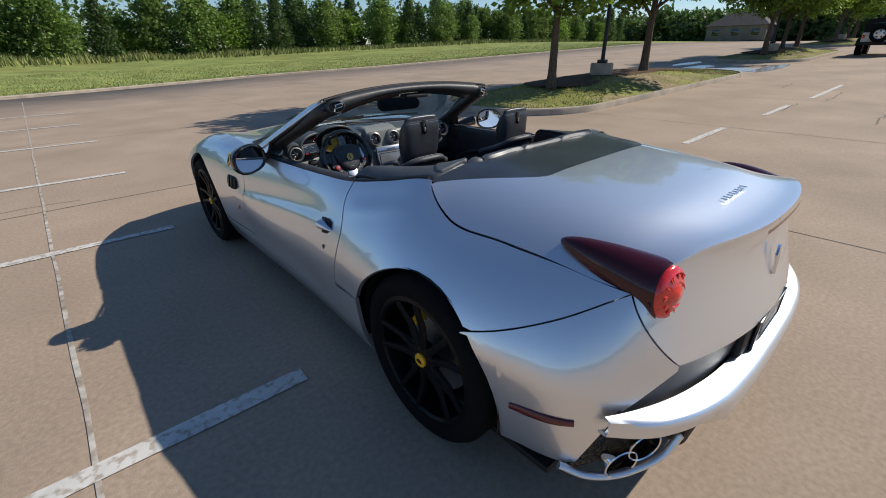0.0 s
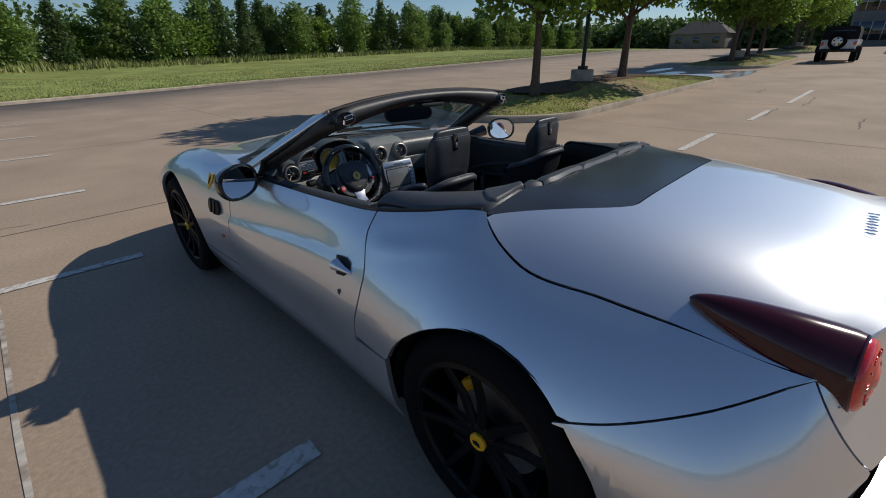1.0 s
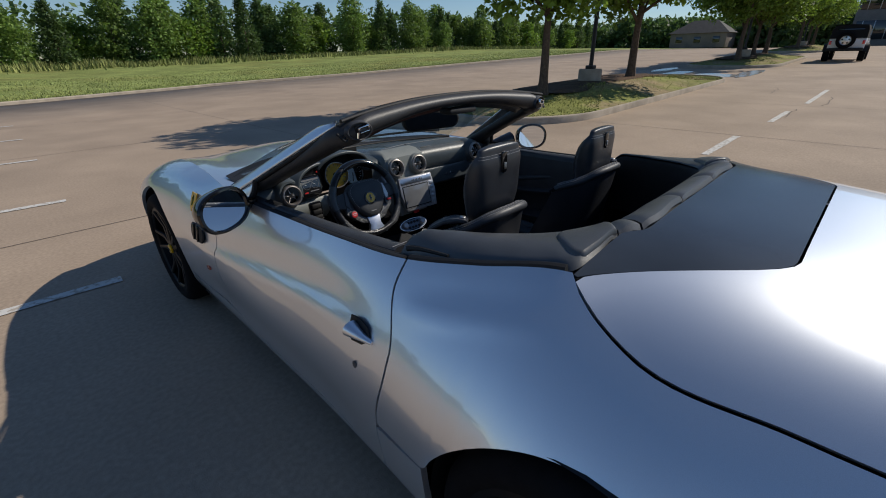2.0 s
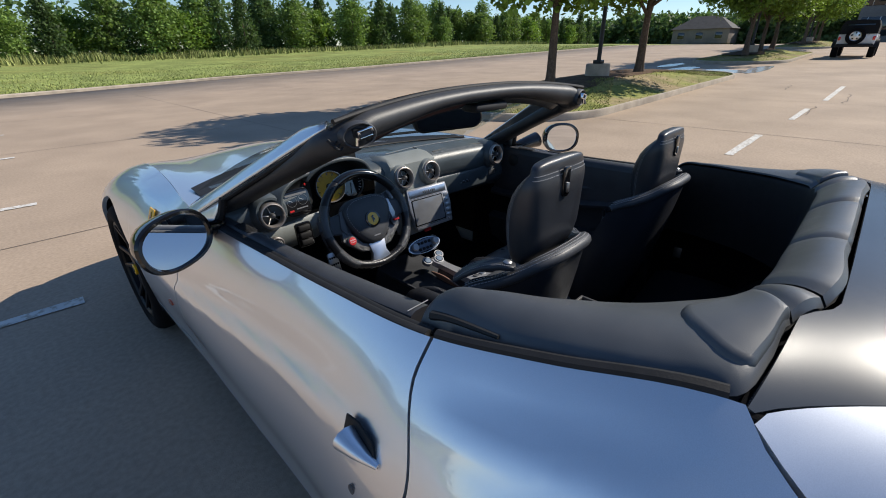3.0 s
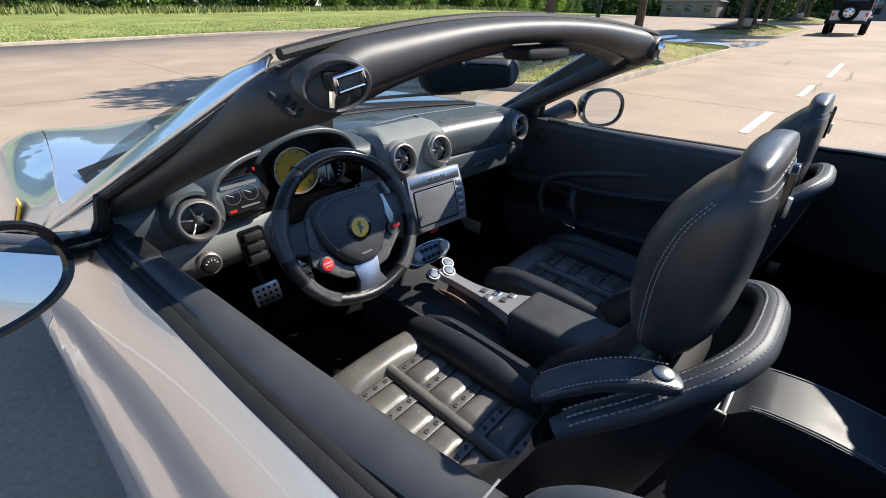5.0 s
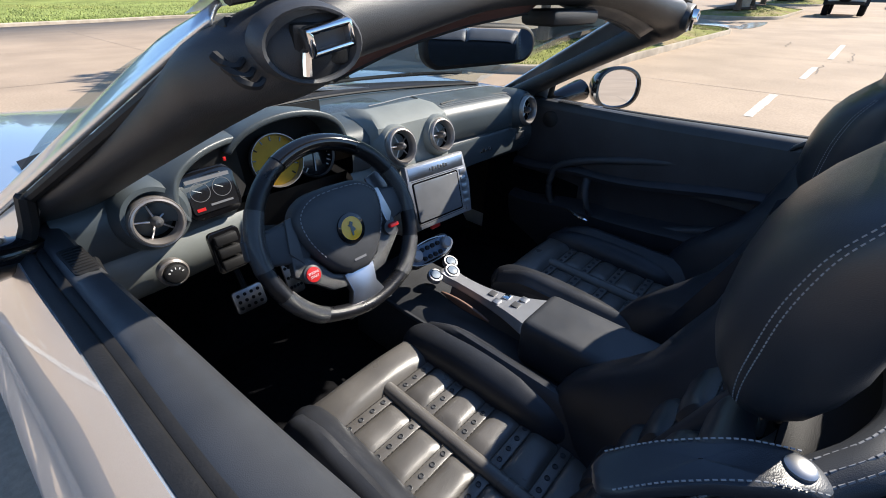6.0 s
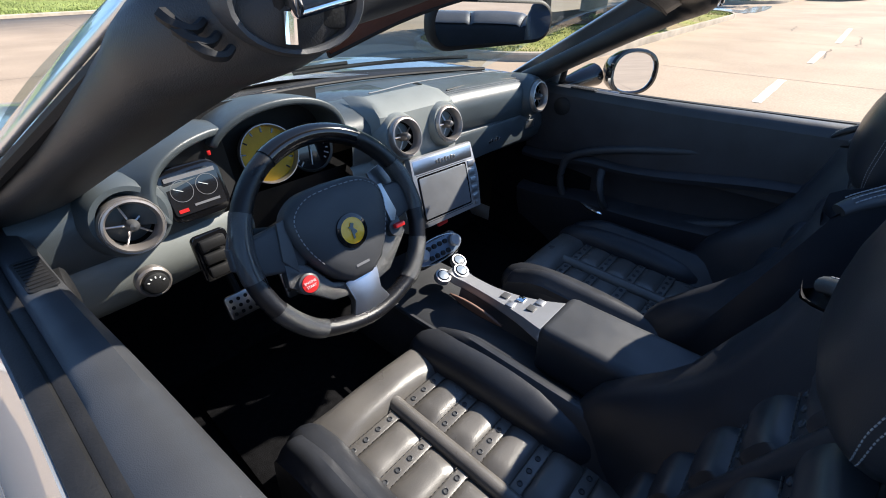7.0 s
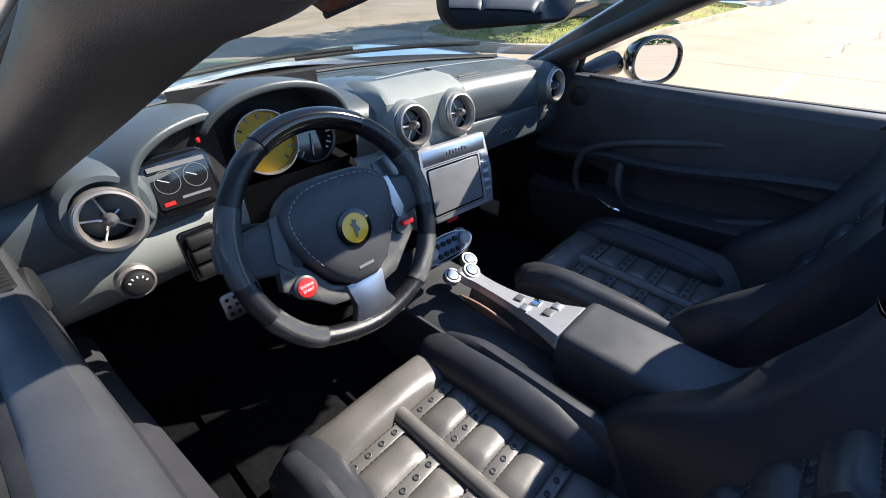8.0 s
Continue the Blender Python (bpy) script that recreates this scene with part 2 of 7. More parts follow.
RIM = material("black wheel paint", (0.003, 0.003, 0.004), 0.4, spec=0.2, coat=0.03, vary=0.1, scale=12)
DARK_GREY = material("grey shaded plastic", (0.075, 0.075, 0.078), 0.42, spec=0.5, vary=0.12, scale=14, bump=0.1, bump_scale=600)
CHROME = material("chrome", (0.80, 0.80, 0.82), 0.08, 1.0, vary=0.04, scale=20)
ALU = material("brushed aluminium", (0.62, 0.62, 0.64), 0.30, 1.0, vary=0.06, scale=30, bump=0.06, bump_scale=700)
SATIN = material("satin aluminium trim", (0.40, 0.40, 0.41), 0.42, 0.55, spec=0.6, vary=0.06, scale=30, bump=0.05, bump_scale=700)
STEEL = material("dull steel", (0.42, 0.42, 0.43), 0.4, 1.0, vary=0.1, scale=30)
MIRROR = material("mirror glass", (0.86, 0.88, 0.90), 0.01, 1.0)
RED_DARK = material("dark red lamp shell", (0.045, 0.004, 0.009), 0.14, spec=0.4, coat=0.25, coat_rough=0.02, vary=0.1, scale=20)
RED_LENS = material("red lamp lens", (0.75, 0.018, 0.012), 0.16, spec=0.6, coat=0.9, coat_rough=0.03, vary=0.25, scale=60, bump=0.5, bump_scale=90)
RED_STRIP = material("red reflector strip", (0.12, 0.008, 0.010), 0.2, spec=0.5, coat=0.5, vary=0.1, scale=60)
RED = material("red plastic", (0.55, 0.02, 0.02), 0.35, vary=0.08, scale=40)
YELLOW = material("yellow enamel", (0.95, 0.50, 0.012), 0.3, coat=0.4, vary=0.06, scale=50)
YELLOW_DIAL = material("yellow dial face", (0.62, 0.36, 0.012), 0.5, vary=0.06, scale=50)
WHITE_PRINT = material("white print", (0.72, 0.72, 0.72), 0.5, vary=0.05, scale=60)
GREY_PRINT = material("grey print", (0.16, 0.16, 0.17), 0.5, vary=0.05, scale=60)
VENT_RING = material("champagne metal ring", (0.40, 0.365, 0.345), 0.36, 0.75, spec=0.6, vary=0.08, scale=40)
PADDLE = material("dark anodised paddle", (0.16, 0.16, 0.17), 0.4, 0.8, vary=0.1, scale=40)
WHEEL_LEATHER = material("polished black wheel leather", (0.011, 0.011, 0.013), 0.30, spec=0.5, vary=0.15, scale=14, bump=0.16, bump_scale=1400, bump_kind="cells", rough_vary=0.15)
# the grey paints the sky's reflection into otherwise dark glass
SCREEN = material("display glass with sky reflection tone", (0.17, 0.175, 0.185), 0.14, spec=0.6, coat=0.5, vary=0.08, scale=20)
DARK_SCREEN = material("dark display glass", (0.014, 0.014, 0.016), 0.08, spec=0.6, coat=0.6, vary=0.1, scale=20)
BLUE_KEY = material("pale blue key", (0.13, 0.18, 0.25), 0.35, vary=0.1, scale=40)
CARBON = material("carbon weave", (0.045, 0.046, 0.048), 0.3, spec=0.6, coat=0.5, bump=0.5, bump_scale=1500, bump_kind="cells", vary=0.1, scale=40)
CARPET = material("black carpet", (0.008, 0.008, 0.009), 0.95, spec=0.04, vary=0.25, scale=60, bump=0.6, bump_scale=500)
SUEDE = material("brown red visor suede", (0.10, 0.048, 0.042), 0.8, spec=0.2, vary=0.2, scale=16, bump=0.3, bump_scale=400)
MESH_WIRE = material("bronze grille mesh", (0.16, 0.13, 0.10), 0.5, 0.6, vary=0.2, scale=40, bump=1.0, bump_scale=190, bump_kind="cells")
SEAM = material("dark brown thread", (0.085, 0.078, 0.072), 0.8, vary=0.1, scale=90)
STITCH = material("grey thread", (0.26, 0.26, 0.27), 0.8, vary=0.1, scale=90)
TAN = material("copper leather insert", (0.20, 0.115, 0.085), 0.5, vary=0.12, scale=20, bump=0.2, bump_scale=400, bump_kind="cells")
ORANGE = material("orange marker lens", (0.30, 0.05, 0.02), 0.2, coat=0.5, vary=0.1, scale=60)
GLASS = clear_glass("windscreen glass", (0.80, 0.88, 0.86))
CONCRETE = material("worn concrete", (0.390, 0.300, 0.222), 0.85, spec=0.25, vary=0.10, scale=0.9, fine=0.12, fine_scale=42, bump=0.6, bump_scale=170,
                    second=(0.340, 0.262, 0.195), second_scale=0.34, second_at=(0.42, 0.66))
KERB = material("kerb concrete", (0.40, 0.34, 0.27), 0.85, spec=0.25, vary=0.2, scale=3, fine=0.1, fine_scale=60, bump=0.5, bump_scale=140)
LINE_PAINT = material("worn white road paint", (0.62, 0.60, 0.56), 0.75, spec=0.3, vary=0.12, scale=9, second=(0.40, 0.35, 0.29), second_scale=26, second_at=(0.50, 0.62), bump=0.4, bump_scale=200)
CHALK = material("pale joint sealant", (0.50, 0.46, 0.40), 0.85, vary=0.25, scale=16, second=(0.30, 0.25, 0.20), second_scale=10, second_at=(0.45, 0.6))
JOINT = material("dark joint", (0.13, 0.105, 0.085), 0.9, vary=0.3, scale=6)
GRASS = material("mown grass", (0.235, 0.275, 0.085), 0.9, spec=0.1, vary=0.28, scale=0.5, fine=0.35, fine_scale=9, second=(0.24, 0.245, 0.075), second_scale=0.16, second_at=(0.48, 0.68), bump=1.0, bump_scale=40)
BLADES = material("grass blades", (0.27, 0.325, 0.10), 0.7, spec=0.2, islands=0.4, second=(0.30, 0.30, 0.10), second_scale=0.3, second_at=(0.45, 0.7))
TURF = material("thin olive turf", (0.235, 0.245, 0.072), 0.9, spec=0.1, vary=0.3, scale=1.4, fine=0.3, fine_scale=14, second=(0.27, 0.21, 0.12), second_scale=0.7, second_at=(0.45, 0.62), bump=1.0, bump_scale=50)
TURF_BLADES = material("olive grass blades", (0.29, 0.31, 0.085), 0.7, spec=0.2, islands=0.4, second=(0.33, 0.27, 0.13), second_scale=0.8, second_at=(0.45, 0.62))
WEEDS = material("tall pale grass", (0.24, 0.26, 0.09), 0.8, spec=0.15, islands=0.35)
MULCH = material("brown mulch", (0.115, 0.075, 0.050), 0.95, spec=0.1, vary=0.3, scale=5, fine=0.4, fine_scale=50, bump=1.0, bump_scale=60)
BARK = material("grey brown bark", (0.115, 0.085, 0.065), 0.9, spec=0.15, vary=0.3, scale=14, fine=0.3, fine_scale=60, bump=1.0, bump_scale=40)


def leaf_material(name, color, through):
    mat = material(name, color, 0.55, spec=0.3, islands=0.45, objects=0.22, vary=0.2, scale=0.6)
    nt = mat.node_tree
    b = nt.nodes["Principled BSDF"]
    tl, mix = nt.nodes.new("ShaderNodeBsdfTranslucent"), nt.nodes.new("ShaderNodeMixShader")
    tl.inputs["Color"].default_value = (*through, 1)
    mix.inputs[0].default_value = 0.3
    nt.links.new(b.outputs[0], mix.inputs[1])
    nt.links.new(tl.outputs[0], mix.inputs[2])
    nt.links.new(mix.outputs[0], nt.nodes["Material Output"].inputs["Surface"])
    return mat


LEAF = leaf_material("fresh green leaves", (0.140, 0.225, 0.040), (0.30, 0.46, 0.06))
LEAF_DARK = leaf_material("dark cedar foliage", (0.095, 0.150, 0.052), (0.14, 0.24, 0.06))
LEAF_MID = leaf_material("mid green foliage", (0.150, 0.225, 0.058), (0.25, 0.39, 0.07))

# ---- ground, lot and field ----
def rise(x):
    """The lot climbs gently away from the car on its passenger side."""
    x = min(x, 60)
    return (0.0185 * step(3.0, 7.0, x) * (x - 4.0) if x > 3 else 0.0) + 0.008 * max(0.0, x - 17)


edge_y = curve((-400, -20), (-80, 14), (-20, 19), (-2.7, 21), (6, 24.8), (14, 25.3), (26, 26), (40, 26.3), (80, 27), (200, 30), (900, 60))


def far_steps():
    xs = [-900, -400, -200, -120, -80, -50] + spread(-35, 60, 38) + [80, 110, 150, 220, 400, 900]
    return xs


def field_height(x, off):
    return rise(x) + (-0.06 if off < 0.1 else 0.10 + 0.55 * step(0, 34, off) + 0.05 * noise.noise(Vector((x * 0.11, off * 0.13, 0))))


sheet = Shape().grid(lambda x, o: (x, edge_y(x) + o, field_height(x, o)), far_steps(),
                     [-900, -300, -90, -40, -10, -0.06, 0.12, 0.6, 2, 4, 7, 11, 16, 22, 28, 34, 45, 70, 150, 400, 1500])
solid("ground", sheet, GRASS, "sunlit green mown grass field beside the car park", "ground", kind="structure")

lot = Shape().grid(lambda x, v: (x, lerp(-700, edge_y(x) - 0.02, v), rise(x)), far_steps(), [0, 0.5, 0.8, 0.9, 0.95, 0.98, 0.99, 1.0])
pavement = solid("pavement", lot, CONCRETE, "worn beige concrete slabs of a car park", "pavement", kind="structure")
thicken(pavement, 0.1)


def strip(points, width, lift, n=1):
    s, pts = Shape(), [Vector((x, y, 0)) for x, y in points]
    rows = []
    for i, p in enumerate(pts):
        d = (pts[min(i + 1, len(pts) - 1)] - pts[max(i - 1, 0)]).normalized()
        w = width * (1 + 0.25 * noise.noise(p * 1.7)) / 2
        a = Vector((-d.y, d.x, 0)) * w
        rows.append([(q.x, q.y, rise(q.x) + lift) for q in (p + a, p - a)])
    s.grid(lambda i, j: rows[i][j], range(len(rows)), (0, 1), flip=True)
    return s


def line(p, q, width, n=40):
    return [(lerp(p[0], q[0], i / n), lerp(p[1], q[1], i / n)) for i in range(n + 1)]


# joints between the slabs, one of them crusted with pale sealant
pale = Shape()
pts = [(-1.92 - 0.010 * y + 0.012 * noise.noise(Vector((0, y * 1.3, 2))), y) for y in spread(-9, 19.5, 240)]
pale.add(strip(pts, 0.022, 0.004))
part("sealed_joint", pale, CHALK, pavement, "pale crusted joint sealant")
for x0 in (2.65, 7.3, 11.9, 16.5, 21.1):
    part("joint", strip([(x0 + 0.006 * noise.noise(Vector((x0, y, 0))), y) for y in spread(-12, 20, 90)], 0.012, 0.003), JOINT, pavement)
for y0 in (-4.4, 4.65, 9.3, 13.9, 18.4):
    for xa, xb in ((-14, 5.2), (20.2, 25.0)) if 4.2 < y0 < 8.6 else ((-14, 40),):
        part("joint", strip([(x, y0 + 0.008 * noise.noise(Vector((x, y0, 0)))) for x in spread(xa, xb, 90)], 0.012, 0.003), JOINT, pavement)
crack = [(-3.9 + 0.052 * i, 5.05 + 0.05 * noise.noise(Vector((i * 0.23, 1.5, 0))) - 0.004 * i) for i in range(44)]
part("crack", strip(crack, 0.008, 0.003), JOINT, pavement, "thin crack in the concrete")
for cx, cy, n in ((9.8, 1.15, 14), (12.1, 0.75, 20), (14.5, 2.2, 16), (9.0, -0.4, 14)):
    c = [(cx + 0.11 * i, cy + 0.12 * noise.noise(Vector((i * 0.35, cx, 0)))) for i in range(n)]
    part("crack", strip(c, 0.018, 0.004), JOINT, pavement, "thin crack in the concrete")

# painted bays on the driver's side and dashes on the other
for k in range(-2, 6):
    y0 = 0.64 + 2.63 * k if k < 3 else 0.70 + 2.74 * k
    solid("parking_line", strip([(-1.11 - 0.12 * i, y0 + 0.004 * i) for i in range(40)], 0.10, 0.006), LINE_PAINT,
          "worn white painted bay line on concrete", "parking line", "bay lines")
for a, b, y0 in ((5.55, 7.2, 1.42), (9.05, 10.75, 1.25), (12.4, 16.2, 1.10)):
    solid("parking_line", strip([(lerp(a, b, i / 20), y0 - 0.03 * i / 20) for i in range(21)], 0.10, 0.006), LINE_PAINT,
          "worn white painted dash on concrete", "parking line", "dashes")
WATER = material("thin water film", (0.30, 0.29, 0.28), 0.20, spec=0.6, vary=0.2, scale=1.5)
for cx, cy, a, b in ((21.6, 7.2, 1.9, 0.5), (20.9, 5.4, 1.2, 0.9), (22.4, 4.3, 2.4, 0.35), (24.3, 8.5, 1.6, 0.4)):
    ring = []
    for k in range(36):
        r = 1 + 0.35 * noise.noise(Vector((cx + 1.6 * math.cos(k * math.pi / 18), cy + 1.6 * math.sin(k * math.pi / 18), 3)))
        x, y = cx + a * r * math.cos(k * math.pi / 18), cy + b * r * math.sin(k * math.pi / 18)
        ring.append((x, y, rise(x) + 0.008))
    solid("puddle", Shape().fan(ring), WATER, "shallow bright puddle on the concrete", "puddle", "puddles", "structure")

# kerb along the field
kerb = Shape()
prof = [(-0.16, -0.05), (-0.155, 0.09), (-0.13, 0.115), (0.0, 0.12), (0.04, -0.05)]
kx = [x for x in far_steps() if -130 < x < 230]
kerb.grid(lambda x, k: (x, edge_y(x) + prof[k][0] + 0.12, rise(x) + prof[k][1]), kx, range(5), flip=True)
solid("kerb", kerb, KERB, "low concrete kerb between lot and grass", "kerb", kind="structure")


def island(cx0, cx1, cy0, cy1, r, label):
    """A raised bed: kerb ring, mounded turf and a bed of mulch under the trees."""
    outline = [(x + (cx0 + cx1) / 2, y + (cy0 + cy1) / 2) for x, y in round_rect(cx1 - cx0, cy1 - cy0, r, 9)]
    mid = Vector(((cx0 + cx1) / 2, (cy0 + cy1) / 2))
    ks, prof = Shape(), [(1.0, -0.05), (1.0, 0.11), (0.992, 0.135), (0.95, 0.14), (0.94, -0.05)]

    def ringpt(i, k):
        p = Vector(outline[i])
        d = (mid - p).normalized() * ((1 - prof[k][0]) * 3.0)
        q = p + d
        return (q.x, q.y, rise(q.x) + prof[k][1])
    ks.grid(ringpt, range(len(outline)), range(5), loop_u=True, flip=True)
    bed = thing("planted_island", label, "planting island", "planted islands", "structure")
    part("kerb", ks, KERB, bed)

    def turf(i, v):
        p = Vector(outline[i]) + (mid - Vector(outline[i])).normalized() * 0.13
        q = p.lerp(mid, v)
        return (q.x, q.y, rise(q.x) + 0.11 + 0.30 * step(0, 0.8, v) + 0.03 * noise.noise(Vector((q.x * 0.9, q.y * 0.9, 0))))
    part("turf", Shape().grid(turf, range(len(outline)), [0, 0.1, 0.25, 0.4, 0.55, 0.7, 0.85, 1.0], loop_u=True), TURF, bed, "patchy mown turf")

    def mulch(i, v):
        p = Vector(outline[i]).lerp(mid, 0.42)
        p.y = mid.y + (p.y - mid.y) * 0.85 + 0.25
        q = p.lerp(mid, v)
        return (q.x, q.y, rise(q.x) + 0.33 + 0.11 * step(0, 0.5, v) + 0.03 * noise.noise(Vector((q.x * 2, q.y * 2, 0))))
    part("mulch", Shape().grid(mulch, range(len(outline)), [0, 0.15, 0.4, 0.7, 1.0], loop_u=True), MULCH, bed, "brown bark mulch")
    blades = Shape()
    r2 = random.Random(int(cx0 * 10))
    n = 11000 if cx0 < 10 else 3000
    for _ in range(n):
        i, v = r2.randrange(len(outline)), r2.random() ** 1.3 * 0.75
        a, b = turf(i, v), turf((i + 1) % len(outline), v)
        p = Vector(a).lerp(Vector(b), r2.random())
        an, h = r2.random() * 6.283, r2.uniform(0.02, 0.045)
        w = Vector((math.cos(an), math.sin(an), 0)) * 0.012
        k = len(blades.v)
        blades.v += [tuple(p - w), tuple(p + w), tuple(p + Vector((r2.uniform(-1, 1) * 0.03, r2.uniform(-1, 1) * 0.03, h)))]
        blades.f.append((k, k + 1, k + 2))
    tagged(part("grass_blades", blades, TURF_BLADES, bed), kind="stuff")
    return bed


island(5.8, 19.6, 4.15, 8.45, 2.0, "kerbed island with turf, brown mulch and young trees")
island(25.6, 37.6, 4.0, 8.4, 2.0, "kerbed island with turf and mulch under trees")
island(45.0, 58.0, 4.0, 8.4, 2.0, "kerbed island with turf and mulch under trees")

# grass blades and tall weeds on the field
blades, weeds = Shape(), Shape()
r2 = random.Random(3)
for _ in range(42000):
    x = r2.uniform(-26, 60)
    o = 0.15 + 14 * r2.random() ** 2.0
    p = Vector((x, edge_y(x) + o, field_height(x, o) - 0.01))
    an, h = r2.random() * 6.283, r2.uniform(0.04, 0.10)
    w = Vector((math.cos(an), math.sin(an), 0)) * 0.02
    k = len(blades.v)
    blades.v += [tuple(p - w), tuple(p + w), tuple(p + Vector((r2.uniform(-1, 1) * 0.06, r2.uniform(-1, 1) * 0.06, h)))]
    blades.f.append((k, k + 1, k + 2))
for _ in range(15000):
    x = r2.uniform(-60, 90)
    o = 31 + 4.5 * r2.gauss(0, 0.5)
    p = Vector((x, edge_y(x) + o, field_height(x, o) - 0.02))
    an, h = r2.random() * 6.283, r2.uniform(0.35, 1.0) * (0.6 + 0.8 * abs(noise.noise(Vector((x * 0.2, 0, 0)))))
    w = Vector((math.cos(an), math.sin(an), 0)) * 0.07
    k = len(weeds.v)
    weeds.v += [tuple(p - w), tuple(p + w), tuple(p + Vector((r2.uniform(-1, 1) * 0.25, r2.uniform(-1, 1) * 0.25, h)))]
    weeds.f.append((k, k + 1, k + 2))
solid("field_grass", blades, BLADES, "green and straw coloured grass blades of the field", "grass", kind="stuff")
solid("tall_weeds", weeds, WEEDS, "pale tall weeds at the foot of the trees", "weeds", kind="stuff")


# ---- trees ----
def leaves(s, centre, size, count, leaf, r, squash=0.8):
    """Fills a clump with small folded leaves facing all ways."""
    for _ in range(count):
        d = Vector((r.gauss(0, 1), r.gauss(0, 1), r.gauss(0, 1)))
        d = d.normalized() * size * (0.35 + 0.65 * r.random() ** 0.5)
        p = Vector(centre) + Vector((d.x, d.y, d.z * squash))
        a = Vector((r.gauss(0, 1), r.gauss(0, 1), r.gauss(0, 0.7))).normalized()
        b = a.cross(Vector((r.gauss(0, 1), r.gauss(0, 1), r.gauss(0, 1)))).normalized()
        l = leaf * r.uniform(0.6, 1.3)
        k = len(s.v)
        s.v += [tuple(p), tuple(p + a * l * 0.5 + b * l * 0.32), tuple(p + a * l), tuple(p + a * l * 0.5 - b * l * 0.32)]
        s.f.append((k, k + 1, k + 2, k + 3))


def limbs(height, crown_r, trunk_r, fork, count, seed):
    r = random.Random(seed)
    s, tips = Shape(), []
    s.add(tube(smooth_path([(0, 0, -0.1), (0.03, 0.02, fork * 0.5), (0, 0, fork), (0.05, -0.03, height * 0.6), (0, 0.05, height * 0.9)], 5),
               lambda t: trunk_r * (1.25 - t) ** 0.8 * (1.0 + 0.3 * step(0.12, 0.0, t)), 9, up=(0, 1, 0)))
    for i in range(count):
        a = i * 2.4 + r.uniform(-0.3, 0.3)
        z0 = lerp(fork * 0.92, height * 0.75, (i / count) ** 1.2)
        out = crown_r * r.uniform(0.55, 0.95) * (1.05 - 0.6 * i / count)
        z1 = min(z0 + out * r.uniform(0.5, 1.0), height * 0.97)
        tip = (out * math.cos(a), out * math.sin(a), z1)
        mid = (out * 0.45 * math.cos(a + 0.15), out * 0.45 * math.sin(a + 0.15), lerp(z0, z1, 0.55))
        s.add(tube(smooth_path([(0, 0, z0), mid, tip], 4), lambda t: trunk_r * 0.42 * (1.1 - t), 6))
        tips += [tip, mid]
        for j in range(2):
            b = a + r.uniform(-0.8, 0.8)
            t2 = (mid[0] + out * 0.5 * math.cos(b), mid[1] + out * 0.5 * math.sin(b), mid[2] + r.uniform(0.2, 0.8))
            s.add(tube([mid, t2], lambda t: trunk_r * 0.2 * (1.1 - t), 5))
            tips.append(t2)
    return s, tips


def broad_tree(place, height, crown_r, trunk_r, fork, seed, leaf, dense, label, group, mat):
    r = random.Random(seed)
    tree = thing("tree", label, "tree", group)
    wood, tips = limbs(height, crown_r, trunk_r, fork, 11, seed)
    part("trunk", wood, BARK, tree)
    s = Shape()
    for t in tips:
        for _ in range(3):
            c = (t[0] + r.gauss(0, 0.35), t[1] + r.gauss(0, 0.35), t[2] + r.gauss(0.15, 0.3))
            leaves(s, c, r.uniform(0.35, 0.75) * crown_r / 2.4, dense, leaf, r)
    for _ in range(26):
        a, q = r.random() * 6.283, crown_r * r.random() ** 0.5 * 0.85
        z = lerp(fork + 0.3, height, r.random())
        k = math.sin(math.pi * min(max((z - fork) / (height - fork), 0.03), 1) ** 0.75) ** 0.6
        leaves(s, (q * k * math.cos(a), q * k * math.sin(a), z), r.uniform(0.4, 0.8) * crown_r / 2.4, dense, leaf, r)
    part("crown", s, mat, tree)
    tree.location = place
    return tree


def cedar(height, seed):
    r = random.Random(seed)
    tree = thing("cedar", "dark green conical cedar at the edge of the woods", "tree", "wood edge trees")
    part("trunk", tube([(0, 0, -0.2), (0, 0, height * 0.5), (0.1, 0, height)], lambda t: 0.16 * (1.05 - t), 6, up=(0, 1, 0)), BARK, tree)
    s = Shape()
    for i in range(150):
        z = height * (0.04 + 0.96 * r.random() ** 1.1)
        rad = 0.24 * height * (1 - z / height) ** 0.75 * r.uniform(0.5, 1.1) + 0.1
        a = r.random() * 6.283
        leaves(s, (rad * math.cos(a), rad * math.sin(a), z), r.uniform(0.3, 0.65), 26, 0.30, r, 1.3)
    part("crown", s, LEAF_DARK, tree)
    return tree


def edge_tree(height, spread_r, seed, mat, label):
    r = random.Random(seed)
    tree = thing("tree", label, "tree", "wood edge trees")
    part("trunk", tube([(0, 0, -0.2), (0.2, 0.1, height * 0.5), (0.1, 0.2, height * 0.9)], lambda t: 0.18 * (1.05 - t), 6, up=(0, 1, 0)), BARK, tree)
    s = Shape()
    for i in range(120):
        a, q, z = r.random() * 6.283, r.random() ** 0.5, r.random()
        k = (math.sin(math.pi * (0.12 + 0.86 * z)) ** 0.7) * spread_r * r.uniform(0.6, 1.15)
        leaves(s, (q * k * math.cos(a), q * k * math.sin(a), height * (0.06 + 0.92 * z)), r.uniform(0.45, 1.0), 34, 0.33, r)
    part("crown", s, mat, tree)
    return tree


